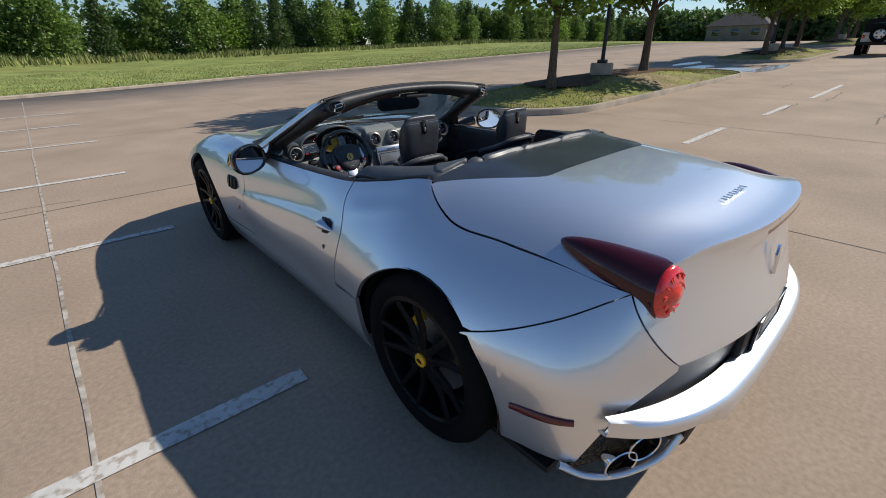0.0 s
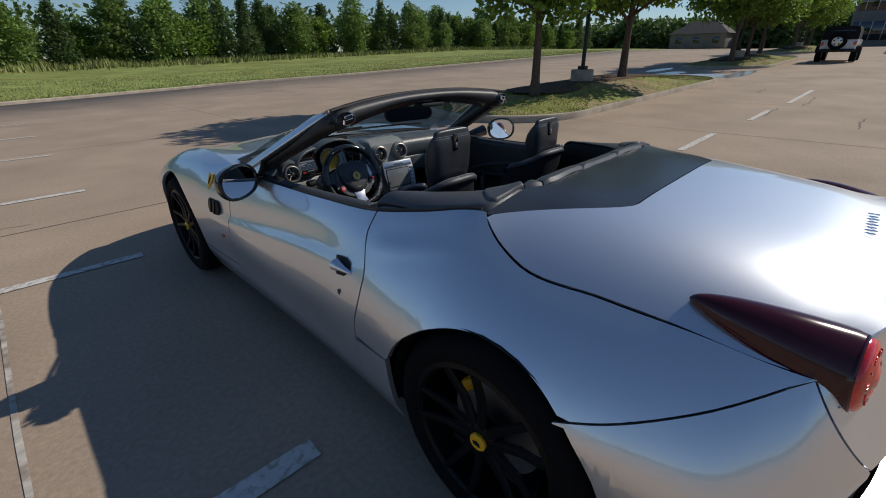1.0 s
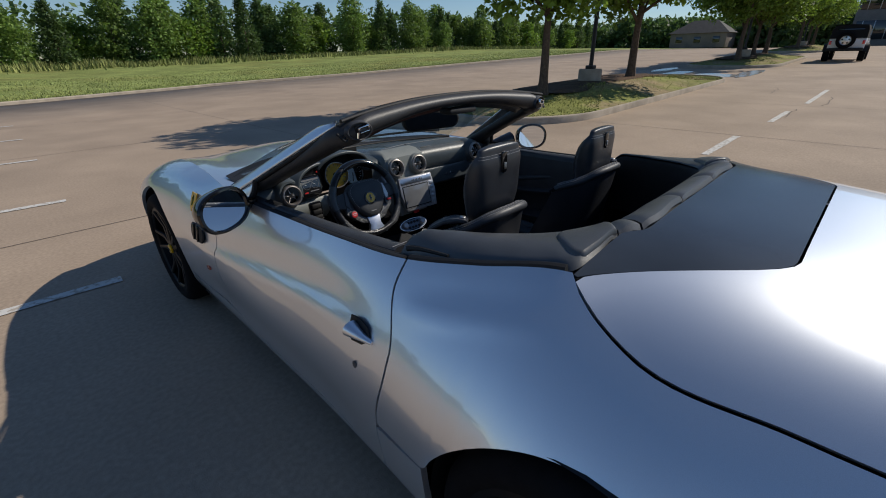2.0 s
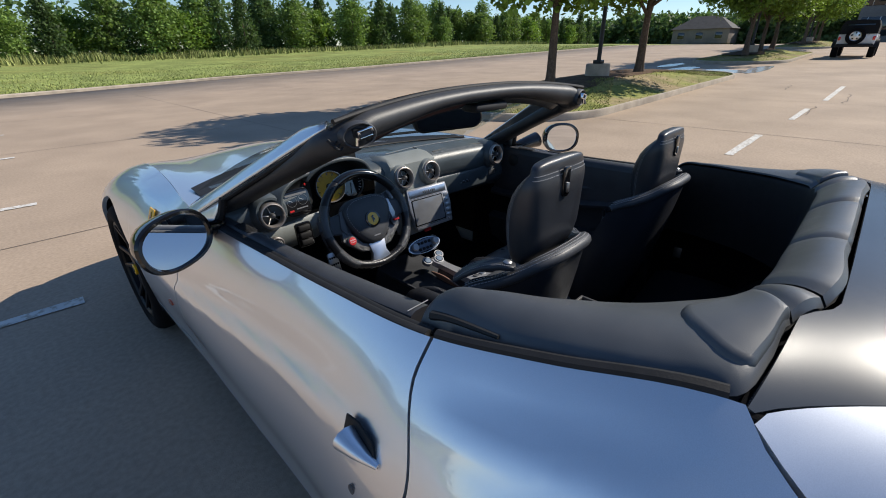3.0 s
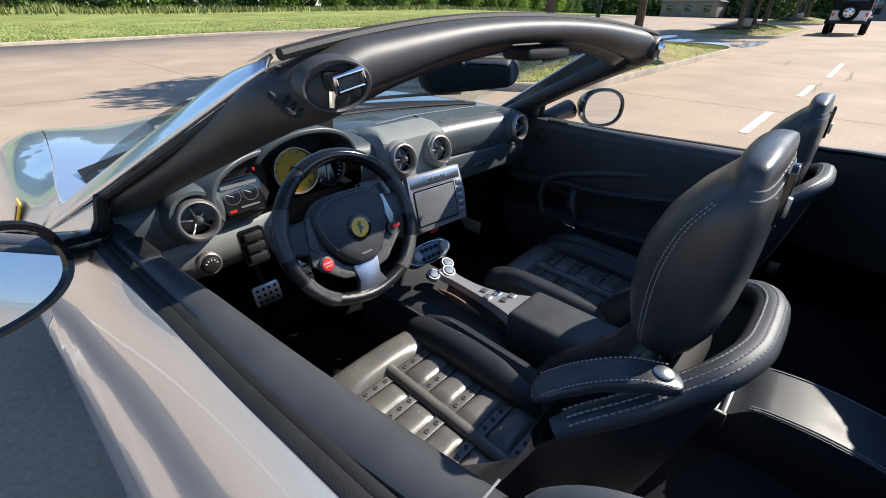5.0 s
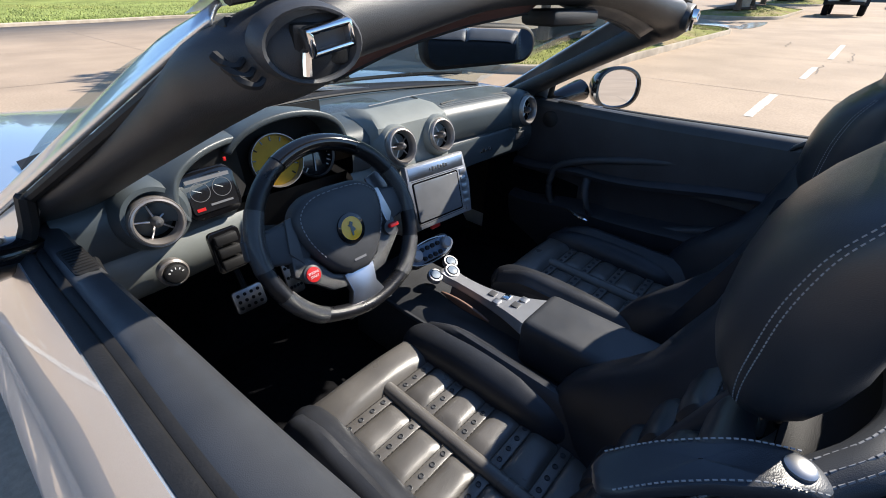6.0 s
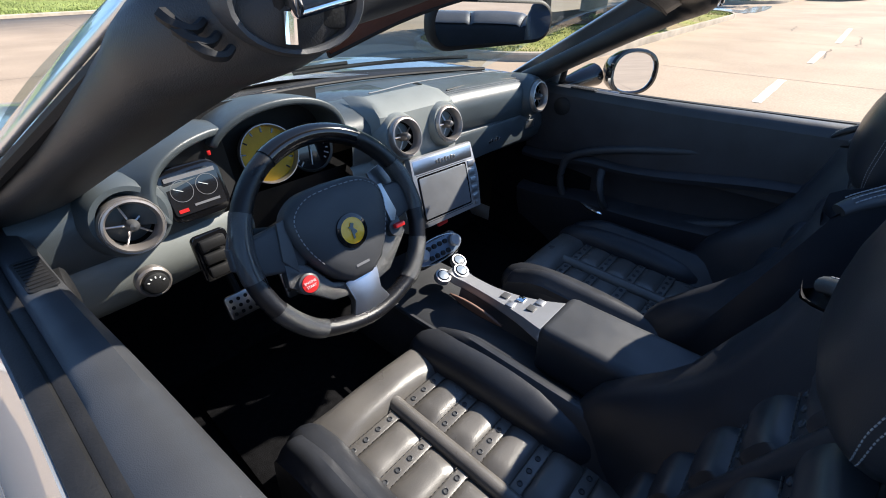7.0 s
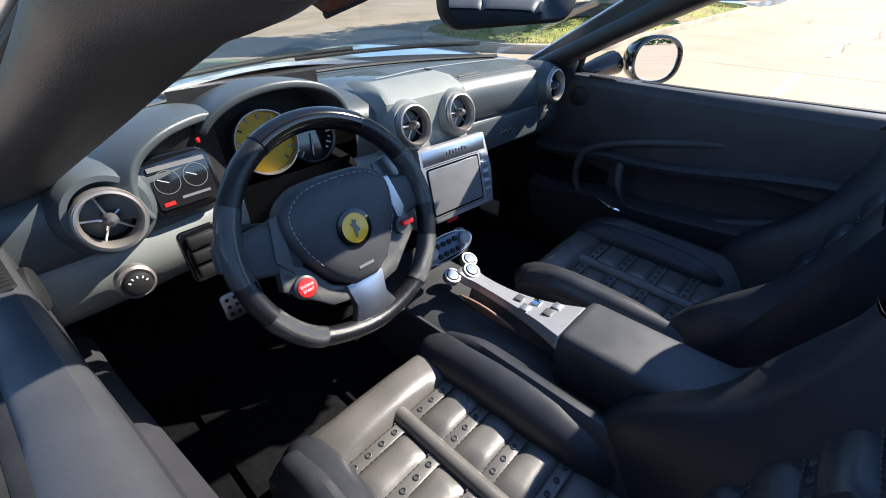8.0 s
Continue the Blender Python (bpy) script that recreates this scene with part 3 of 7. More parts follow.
t1 = broad_tree((8.65, 6.1, rise(8.65) + 0.40), 6.0, 2.5, 0.10, 1.6, 11, 0.19, 150, "young leafy tree with a slim grey trunk", "island trees", LEAF)
t2 = broad_tree((13.75, 6.0, rise(13.75) + 0.42), 6.2, 2.6, 0.12, 1.5, 12, 0.19, 150, "young leafy tree forking low on its trunk", "island trees", LEAF)
for x, y, a, k in ((28.0, 6.1, 40, 1.0), (30.9, 6.0, 130, 1.05), (34.6, 6.1, 220, 0.95), (47.5, 6.2, 300, 1.0), (52.0, 6.1, 70, 1.1), (56.2, 6.2, 160, 1.0)):
    src = t1 if a % 20 else t2
    copy_thing(src, pose(x, y, rise(x) + 0.40, 0, 0, a))

c1, c2 = cedar(6.2, 21), cedar(7.6, 22)
e1 = edge_tree(5.8, 2.5, 31, LEAF_MID, "leafy green tree at the edge of the woods")
e2 = edge_tree(7.0, 2.2, 32, LEAF_MID, "tall leafy green tree at the edge of the woods")
e3 = edge_tree(5.0, 2.6, 33, LEAF, "low bright green bush at the edge of the woods")
kinds = [e1, c1, e2, e3, c2, e1, e3, c1, e2]
first = set()
r3 = random.Random(5)
x, i = -62.0, 0
while x < 120:
    src = kinds[r3.randrange(len(kinds))]
    o = 35 + r3.uniform(-1.5, 4.5)
    y = edge_y(x) + o
    m = pose(x, y, field_height(x, o) - 0.05, 0, 0, r3.uniform(0, 360))
    if src in first:
        ob = copy_thing(src, m)
    else:
        ob = src
        ob.matrix_basis = m
        first.add(src)
    k = r3.uniform(0.72, 1.18)
    ob.scale = (k * r3.uniform(0.9, 1.2), k * r3.uniform(0.9, 1.2), k)
    x += r3.uniform(1.3, 3.0)
    i += 1
woods = Shape()
for _ in range(1500):
    x = r3.uniform(-110, 190)
    o = 43 + 9 * r3.random()
    z = r3.random() ** 0.8 * (6.2 + 1.8 * noise.noise(Vector((x * 0.12, 0, 5))))
    leaves(woods, (x, edge_y(x) + o, 0.6 + rise(x) + z), 1.5, 22, 0.85, r3)
for _ in range(1500):
    x, y = r3.uniform(128, 156), r3.uniform(-30, 70)
    leaves(woods, (x, y, 1.2 + r3.random() ** 0.8 * (7.0 + 2.5 * noise.noise(Vector((y * 0.1, 3, 5))))), 1.9, 34, 1.2, r3)
solid("far_woods", woods, LEAF_DARK, "dark green woods behind the field", "woods", kind="stuff")
# woods on the other sides of the lot, seen in the door mirrors
rear = Shape()
for _ in range(2600):
    a = r3.uniform(math.pi * 0.93, math.pi * 1.97)
    d = 110 + 14 * r3.random()
    leaves(rear, (d * math.cos(a), d * math.sin(a) - 6, r3.random() * 8.5), 1.9, 12, 1.1, r3)
solid("rear_woods", rear, LEAF_DARK, "green woods beyond the far side of the lot", "woods", kind="stuff")


# ---- lamp post, far vehicles and buildings ----
POST = material("dark bronze post paint", (0.018, 0.017, 0.016), 0.45, spec=0.4, vary=0.15, scale=20)


def street_lamp(x, y):
    z = rise(x) + 0.36
    lamp = thing("street_lamp", "dark bronze lamp post on a round concrete base", "lamp post", "lot lamps", place=(x, y, z))
    part("base", lathe([(0.0, -0.1), (0.34, -0.1), (0.34, 0.36), (0.32, 0.40), (0.0, 0.40)], 28), KERB, lamp, "concrete base", sharp=40)
    part("base_plate", box(0, 0, 0.45, 0.24, 0.24, 0.10, 0.02), POST, lamp)
    part("pole", lathe([(0.065, 0.45), (0.065, 0.5), (0.06, 0.55), (0.05, 7.6), (0.0, 7.6)], 16), POST, lamp)
    part("arm", tube([(0, 0, 7.5), (-0.5, 0, 7.6)], 0.03, 8), POST, lamp)
    part("lamp_head", box(-0.75, 0, 7.6, 0.6, 0.35, 0.14, 0.03), POST, lamp)
    return lamp


post = street_lamp(11.75, 6.42)
copy_thing(post, pose(29.5, 6.2, rise(29.5) + 0.36))
copy_thing(post, pose(49.8, 6.2, rise(49.8) + 0.36))

# parked off-road car with its spare wheel on the tailgate
WHITE_PAINT = material("white car paint", (0.70, 0.70, 0.70), 0.3, coat=0.6, vary=0.05, scale=3)
BLUE_PAINT = material("dark blue car paint", (0.02, 0.035, 0.07), 0.25, coat=0.7, vary=0.06, scale=3)
CANVAS = material("black canvas top", (0.014, 0.014, 0.015), 0.8, spec=0.2, vary=0.15, scale=9, bump=0.3, bump_scale=120)
CAR_GLASS = material("dark car glass", (0.012, 0.015, 0.017), 0.06, spec=0.6, coat=0.5)


def far_wheel(parent, x, y, r, w, axis="Y", spare=False):
    m = Matrix.Translation((x, y, r if not spare else 1.02)) @ (Matrix.Rotation(radians(90), 4, "X") if axis == "Y" else Matrix.Rotation(radians(-90), 4, "Y"))
    t = part("spare_wheel" if spare else "wheel", lathe([(r * 0.6, -w / 2), (r * 0.95, -w / 2), (r, -w * 0.35), (r, w * 0.35), (r * 0.95, w / 2), (r * 0.6, w / 2)], 28, m), TYRE, parent, "black off-road tyre")
    part("rim", lathe([(r * 0.62, w * 0.30), (r * 0.58, w * 0.42), (r * 0.5, w * 0.30), (r * 0.2, w * 0.36), (0.0, w * 0.38)], 24, m), ALU, t, "silver wheel rim")
    for k in range(5):
        a = 2 * math.pi * k / 5
        part("rim_hole", lathe([(0.0, w * 0.385), (r * 0.10, w * 0.38), (r * 0.10, w * 0.2)], 10, m @ Matrix.Translation((r * 0.37 * math.cos(a), r * 0.37 * math.sin(a), 0))), MATT_BLACK, t)


jeep = thing("off_road_car", "white off-road car with a black soft top and tailgate spare wheel", "car", place=(31.4, 2.05, rise(33)))
part("body", box(2.0, 0, 0.85, 3.5, 1.52, 0.58, 0.07, 3), WHITE_PAINT, jeep)
part("soft_top", Shape().grid(lambda u, k: (lerp(0.22, 2.35, u) + (0.12 if k in (2, 3, 4) and u == 0 else 0), [-0.75, -0.74, -0.66, 0, 0.66, 0.74, 0.75][k], [1.12, 1.5, 1.74, 1.79, 1.74, 1.5, 1.12][k]), spread(0, 1, 6), range(7)).fan([(0.22 + (0.12 if k in (2, 3, 4) else 0), [-0.75, -0.74, -0.66, 0, 0.66, 0.74, 0.75][k], [1.12, 1.5, 1.74, 1.79, 1.74, 1.5, 1.12][k]) for k in range(7)]), CANVAS, jeep, "black canvas soft top")
part("rear_window", box(0.24, 0, 1.40, 0.02, 1.1, 0.36, 0.02), CAR_GLASS, jeep)
part("rear_bumper", box(0.16, 0, 0.58, 0.16, 1.5, 0.16, 0.03), MATT_BLACK, jeep)
for e in (-1, 1):
    part("tail_lamp", box(0.22, e * 0.68, 0.92, 0.06, 0.11, 0.18, 0.02), RED_LENS, jeep)
    part("wheel_arch", Shape().grid(lambda a, v: (0.75 + 0.50 * math.cos(a), e * lerp(0.72, 0.92, v), 0.42 + 0.46 * math.sin(a)), spread(0.1, 3.0, 12), (0, 1)), MATT_BLACK, jeep)
    far_wheel(jeep, 0.75, e * 0.74, 0.40, 0.27)
    far_wheel(jeep, 3.15, e * 0.74, 0.40, 0.27)
far_wheel(jeep, 0.10, 0.06, 0.40, 0.24, "X", True)
part("hood_block", box(3.3, 0, 1.10, 1.3, 1.3, 0.16, 0.06, 3), WHITE_PAINT, jeep)

sedan = thing("parked_car", "dark blue car parked in a far bay", "car", place=(44.0, -1.0, rise(46)))
prof = [(0, 0.35), (0.03, 0.75), (0.25, 0.92), (0.95, 1.02), (1.45, 1.42), (2.5, 1.46), (3.3, 1.03), (4.3, 0.85), (4.5, 0.55), (4.45, 0.32)]
part("body", Shape().grid(lambda u, k: (prof[k][0], u * (0.90 if prof[k][1] < 1.1 else 0.68), prof[k][1]), [-1, -0.9, 0, 0.9, 1], range(10), flip=True).fan([(x, -0.9 if z < 1.1 else -0.68, z) for x, z in prof]).fan([(x, 0.9 if z < 1.1 else 0.68, z) for x, z in prof], True), BLUE_PAINT, sedan)
part("rear_window", Shape().grid(lambda u, v: (lerp(0.97, 1.42, v), u * lerp(0.66, 0.60, v), lerp(1.06, 1.42, v)), (-1, 1), (0, 1), flip=True), CAR_GLASS, sedan)
for e in (-1, 1):
    part("tail_lamp", box(0.04, e * 0.66, 0.78, 0.06, 0.30, 0.10, 0.02), RED_LENS, sedan)
    far_wheel(sedan, 0.85, e * 0.80, 0.33, 0.2)
    far_wheel(sedan, 3.6, e * 0.80, 0.33, 0.2)

# office block and low houses in the distance
GREY_WALL = material("grey stone cladding", (0.17, 0.165, 0.16), 0.8, vary=0.15, scale=0.8, fine=0.1, fine_scale=9, bump=0.3, bump_scale=20)
TAN_WALL = material("pale brick wall", (0.24, 0.20, 0.165), 0.85, vary=0.15, scale=0.6, fine=0.12, fine_scale=14)
ROOF_MAT = material("dark shingle roof", (0.055, 0.052, 0.050), 0.85, vary=0.2, scale=1.2, fine=0.15, fine_scale=12)
office = thing("office_building", "grey office block with dark ribbon windows", "building", place=(82, -12.5, rise(60)))
part("wall", box(9, 0, 5.5, 18, 36, 11, 0.05), GREY_WALL, office)
part("parapet", box(9, 0, 11.2, 18.6, 36.6, 0.7, 0.1), GREY_WALL, office)
for fl in range(3):
    for k in range(8):
        y0 = -15.7 + 4.5 * k
        w = part("window", box(-0.02, y0, 1.9 + 3.5 * fl, 0.16, 3.7, 2.2, 0.03), CAR_GLASS, office, "dark window pane")
        for q in (-1, 0, 1):
            part("mullion", box(-0.12, y0 + q * 1.2, 1.9 + 3.5 * fl, 0.06, 0.08, 2.2, 0.01), STEEL, w)
for hx, hy, hw, hl in ((124, 35, 8, 12),):
    hs = thing("house", "low pale brick house with a dark hipped roof", "house", "far houses", place=(hx, hy, rise(60) + 0.3))
    part("wall", box(0, 0, 1.6, hw, hl, 3.2, 0.05), TAN_WALL, hs)
    rf = Shape()
    rf.v = [(-hw / 2 - 0.5, -hl / 2 - 0.5, 3.1), (hw / 2 + 0.5, -hl / 2 - 0.5, 3.1), (hw / 2 + 0.5, hl / 2 + 0.5, 3.1), (-hw / 2 - 0.5, hl / 2 + 0.5, 3.1), (0, -hl / 2 + 3.4, 5.9), (0, hl / 2 - 3.4, 5.9)]
    rf.f = [(0, 1, 4), (1, 2, 5, 4), (2, 3, 5), (3, 0, 4, 5), (3, 2, 1, 0)]
    part("roof", raw(rf.v, rf.f, False), ROOF_MAT, hs)
    for k in range(3):
        w = part("window", box(-hw / 2 - 0.02, -hl / 3 + hl / 3 * k, 1.7, 0.1, 1.4, 1.3, 0.02), CAR_GLASS, hs)
        part("sill", box(-hw / 2 - 0.06, -hl / 3 + hl / 3 * k, 1.0, 0.16, 1.6, 0.1, 0.02), KERB, w)

# ---- the convertible: body ----
car = thing("convertible_car", "silver two-door convertible sports car with its roof folded away", "car")
half_w = curve((-0.80, 0.54), (-0.775, 0.60), (-0.70, 0.730), (-0.61, 0.815), (-0.43, 0.878), (-0.2, 0.922), (0, 0.942), (0.3, 0.935), (0.6, 0.917), (1.2, 0.898), (1.8, 0.900), (2.2, 0.904), (2.67, 0.908), (3.1, 0.88), (3.35, 0.82), (3.55, 0.69))
half_z = curve((-0.8, 0.52), (0, 0.59), (0.6, 0.53), (1.2, 0.46), (1.9, 0.56), (2.67, 0.58), (3.6, 0.50))
top_x = curve((-0.8, 0.45), (-0.64, 0.60), (-0.45, 0.60), (-0.24, 0.605), (0, 0.62), (0.18, 0.655), (0.61, 0.744), (0.9, 0.764), (1.2, 0.775), (1.5, 0.787), (1.75, 0.783), (2.1, 0.742), (2.47, 0.705), (2.8, 0.68), (3.2, 0.60), (3.55, 0.45))
top_z = curve((-0.8, 0.87), (-0.64, 0.905), (-0.45, 0.925), (-0.24, 0.948), (0, 0.968), (0.18, 0.978), (0.4, 0.937), (0.61, 0.900), (0.9, 0.884), (1.5, 0.872), (1.75, 0.882), (2.1, 0.886), (2.47, 0.874), (2.75, 0.845), (3.1, 0.765), (3.55, 0.60))
bulge = curve((-0.8, 1.5), (0, 1.5), (0.3, 1.7), (0.6, 1.9), (1.5, 1.9), (2.1, 2.6), (2.6, 3.2), (3.5, 3.0))
crease_z = curve((0.45, 0.735), (0.7, 0.715), (1.2, 0.665), (1.9, 0.60), (2.2, 0.58))

ridge_z = curve((-0.05, 0.90), (0.1, 0.895), (0.25, 0.872), (0.48, 0.820), (0.6, 0.795))


def side_x(y, z):
    """Half the body's width at a height, with the scooped door and its rising crease."""
    w, zw, xt, zt = half_w(y), half_z(y), top_x(y), top_z(y)
    if z >= zw:
        q = min((z - zw) / (zt - zw), 1.15)
        k = q ** bulge(y)
        if y > 1.75:
            k = lerp(k, 1 - (1 - min(q, 1.0) ** 2.2) ** 0.4545, 0.75 * step(1.75, 2.25, y))
        x = w - (w - xt) * k
    else:
        x = w - 0.055 * ((zw - z) / (zw - 0.15)) ** 2.0 - 0.02 * step(0.30, 0.15, z)
    haunch = 0.8 * step(0.585, 0.46, y) * step(0.08, 0.42, y)
    if haunch > 0:
        zr = ridge_z(y)
        x += haunch * (0.009 * math.exp(-((z - zr) / 0.020) ** 2) - 0.008 * math.exp(-((z - zr - 0.042) / 0.026) ** 2)) * step(zt, zt - 0.02, z)
    win = step(0.50, 0.95, y) * step(2.15, 1.75, y)
    if win > 0:
        zc = crease_z(y)
        x -= win * 0.013 * math.exp(-((z - zc - 0.035) / 0.060) ** 2) * step(zc - 0.012, zc + 0.022, z)
        x += win * 0.003 * math.exp(-((z - zc + 0.008) / 0.018) ** 2)
        x -= win * 0.012 * math.exp(-((z - 0.38) / 0.09) ** 2)
    return x


def on_side(sx, y, z, out=0.0):
    return (sx * (side_x(y, z) + out), y, z)


AXLES, ARCH_R, ARCH_Z = (0.0, 2.67), 0.388, 0.338
sill_z = curve((-0.9, 0.23), (-0.45, 0.20), (0.4, 0.165), (2.2, 0.165), (3.0, 0.19), (3.6, 0.24))


def panel(name, y0, y1, low, high, axle=None, sx=-1, step_y=0.030, rows=22, label="", lean=None):
    """A side panel between two height curves; where it meets a wheel arch its lower edge follows the arch."""
    ys = spread(y0, y1, max(4, int(abs(y1 - y0) / step_y)))
    if axle is not None:
        ys = [y for y in ys if min(abs(y - axle - ARCH_R), abs(y - axle + ARCH_R)) > 0.012]
        for k in range(1, 12):
            ys.append(axle + ARCH_R * math.cos(math.pi * k / 12))
        ys += [axle - ARCH_R, axle + ARCH_R]
        ys = sorted(y for y in set(ys) if y0 - 1e-6 <= y <= y1 + 1e-6)
    lower = 7
    s = Shape()

    def at(i, j):
        y = ys[i]
        lo, hi = low(y), high(y)
        if axle is None:
            z = lerp(lo, hi, j / (rows + lower))
        else:
            d = abs(y - axle)
            mid = ARCH_Z + math.sqrt(max(ARCH_R**2 - d * d, 0)) if d < ARCH_R else max(ARCH_Z, lo + 0.001)
            mid = min(max(mid, lo), hi - 0.002)
            z = lerp(lo, mid, j / lower) if j <= lower else lerp(mid, hi, (j - lower) / rows)
        if lean:
            y += lean(y) * (-0.072 * step(0.86, 0.70, z) + 0.030 * step(0.66, 0.48, z))
        return on_side(sx, y, z)
    inside = (lambda i, j: axle is not None and j < lower and abs((ys[i] + ys[min(i + 1, len(ys) - 1)]) / 2 - axle) < ARCH_R)
    s.grid(at, range(len(ys)), range(rows + lower + 1), flip=(sx > 0), skip=inside)
    used = sorted({i for f in s.f for i in f})
    back_to = {k: n for n, k in enumerate(used)}
    s.v = [s.v[k] for k in used]
    s.f = [tuple(back_to[k] for k in f) for f in s.f]
    return part(name, flanged(s, 0.018), PAINT, car, label)


G = 0.0028
gap_z = curve((-0.64, 0.834), (-0.45, 0.852), (-0.24, 0.866), (0.02, 0.890), (0.10, 0.925), (0.182, 0.977))
# seam between quarter panel and bumper
seam_z = curve((-0.64, 0.832), (-0.50, 0.735), (-0.36, 0.665), (-0.238, 0.623), (0.5, 0.46))


def gap_x(y):
    """Half the lid's width, where its gap runs over the side."""
    return side_x(y, gap_z(y))


for sx in (-1, 1):
    panel("quarter_panel", -0.636, 0.598, lambda y: seam_z(y) + G if y < -0.24 else (0.475 + G if y > 0.3 else 0.45), lambda y: (gap_z(y) - G) if y < 0.175 else top_z(y), 0.0, sx, label="silver rear wing", lean=lambda y: step(0.40, 0.598, y))
    panel("sill_corner", 0.372, 0.565, sill_z, lambda y: 0.475 - G + (y - 0.37) * -0.08, None, sx, rows=4)
    door = panel("door", 0.605, 1.735, lambda y: 0.30 + 0.17 * step(0.75, 0.60, y) + 0.03 * step(1.5, 1.73, y), top_z, None, sx, label="silver door with a scooped side", lean=lambda y: step(0.95, 0.605, y))
    panel("side_sill", 0.568, 2.27, lambda y: 0.165, lambda y: 0.30 - G + 0.17 * step(0.75, 0.60, y) + 0.03 * step(1.5, 1.73, y), None, sx, rows=4)
    panel("front_wing", 1.741, 3.42, lambda y: 0.335 if y < 2.27 else sill_z(y), top_z, 2.67, sx, label="silver front wing with a side vent")


# boot lid and tonneau cover
deck_mid = curve((-0.83, 0.946), (-0.65, 0.967), (-0.15, 1.010), (0.15, 1.026), (0.40, 1.03))


def deck_z(x, y):
    yy = min(max(y, -0.64), 0.182)
    u = min(abs(x) / gap_x(yy), 1.0)
    return deck_mid(y) - (deck_mid(y) - gap_z(yy)) * u ** 4.6


def cover_edge(x):
    """Rear edge of the tonneau cover."""
    u = abs(x)
    return -0.155 + 0.335 * step(0.36, 0.70, u) ** 0.9 if u > 0.36 else -0.155


def lip_y(u):
    return -0.815 + 0.178 * abs(u) ** 2.5


def lip_z(u):
    return 0.944 - 0.108 * abs(u) ** 8.0


def lid_point(u, v):
    """0..1 along the deck from the cover to the lip, 1..2 down the rear face."""
    if v <= 1:
        y0 = cover_edge(u * 0.655)
        for _ in range(6):
            y0 = lerp(y0, cover_edge(min(abs(u) * gap_x(y0), 0.655)), 0.7)
        y0 -= G
        y = lerp(y0, lip_y(u), v)
        x = u * (gap_x(max(y, -0.64)) - G)
        z = deck_z(x, y)
        k = step(0.55, 1.0, v)
        return (x, y, lerp(z, lip_z(u), k ** 1.5) + 0.006 * math.exp(-((v - 1) / 0.06) ** 2) * step(0.85, 0.6, abs(u)))
    t = v - 1
    a = abs(u)
    ey, ez = lerp(-0.640, -0.775, t), lerp(0.834, 0.629, t)
    ex = side_x(ey, ez) - G
    yc = lerp(-0.815, -0.868, t) + 0.030 * math.sin(math.pi * t ** 0.7)
    zc = lerp(0.944, 0.612, t)
    return (u * ex, lerp(yc, ey, a ** lerp(2.5, 1.9, t)), lerp(zc, ez, a ** lerp(8.0, 3.4, t ** 0.5)))


us = [-1 + 2 * i / 56 for i in range(57)]
vs = spread(0, 0.85, 20) + [0.9, 0.94, 0.97, 0.99, 0.999, 1.004, 1.02, 1.05, 1.1] + spread(1.17, 2.0, 14)
part("boot_lid", flanged(Shape().grid(lid_point, us, vs, flip=True), 0.016), PAINT, car, "silver boot lid with an upturned lip", sharp=38)


def cover_point(u, v):
    x = u * 0.652
    y = lerp(cover_edge(x) + G, 0.122 + 0.036 * step(0.40, 0.47, abs(x)) + 0.016 * abs(u) ** 5, v)
    return (x, y, deck_z(x, y) - 0.001)


part("tonneau_cover", flanged(Shape().grid(cover_point, us, spread(0, 1, 14), flip=True), 0.012), TONNEAU, car, "dark tonneau cover behind the cockpit")

# bumper: lower rear corner, recess and shelf
plan_y = curve((0, -0.912), (0.30, -0.905), (0.47, -0.887), (0.62, -0.840), (0.70, -0.797), (0.765, -0.738), (0.80, -0.692), (0.83, -0.59), (0.878, -0.43), (0.9, -0.35))
for sx in (-1, 1):
    s = Shape()
    ys = sorted(set(spread(-0.775, -0.64, 12) + spread(-0.62, -0.24, 14) + [-0.388, -0.384, -0.372, -0.35, -0.32]))

    def flank(i, j, sx=sx, ys=ys):
        y, t = ys[i], j / 16
        hi = (seam_z(y) - G) if y > -0.64 else lerp(0.829, 0.626, (-0.64 - y) / 0.135)
        d = abs(y)
        if d < ARCH_R:
            lo = ARCH_Z + math.sqrt(ARCH_R**2 - d * d)
        elif y > -0.62:
            lo = sill_z(y) + 0.055
        elif y > -0.70:
            lo = lerp(0.272, 0.50, (-0.62 - y) / 0.08)
        else:
            lo = lerp(0.50, 0.612, (-0.70 - y) / 0.075)
        z = lerp(min(lo, hi - 0.003), hi, t)
        return (sx * side_x(y, z), y, z)
    s.grid(flank, range(len(ys)), range(17), flip=(sx > 0))
    part("bumper_flank", flanged(s, 0.018), PAINT, car, "silver side of the rear bumper")
    mk = [on_side(sx, lerp(-0.43, -0.615, t), 0.432 + 0.022 * t, 0.004) for t in spread(0, 1, 10)]
    part("side_marker", tube(mk, lambda t: 0.014 * (0.4 + 0.6 * math.sin(math.pi * min(max(t, 0.06), 0.94)) ** 0.25), 10, flat=0.4, up=(sx, 0, 0)), RED_STRIP, car, "thin dark red side reflector")


def shelf_in(x):
    return -0.835 + 0.135 * (abs(x) / 0.765) ** 3.0


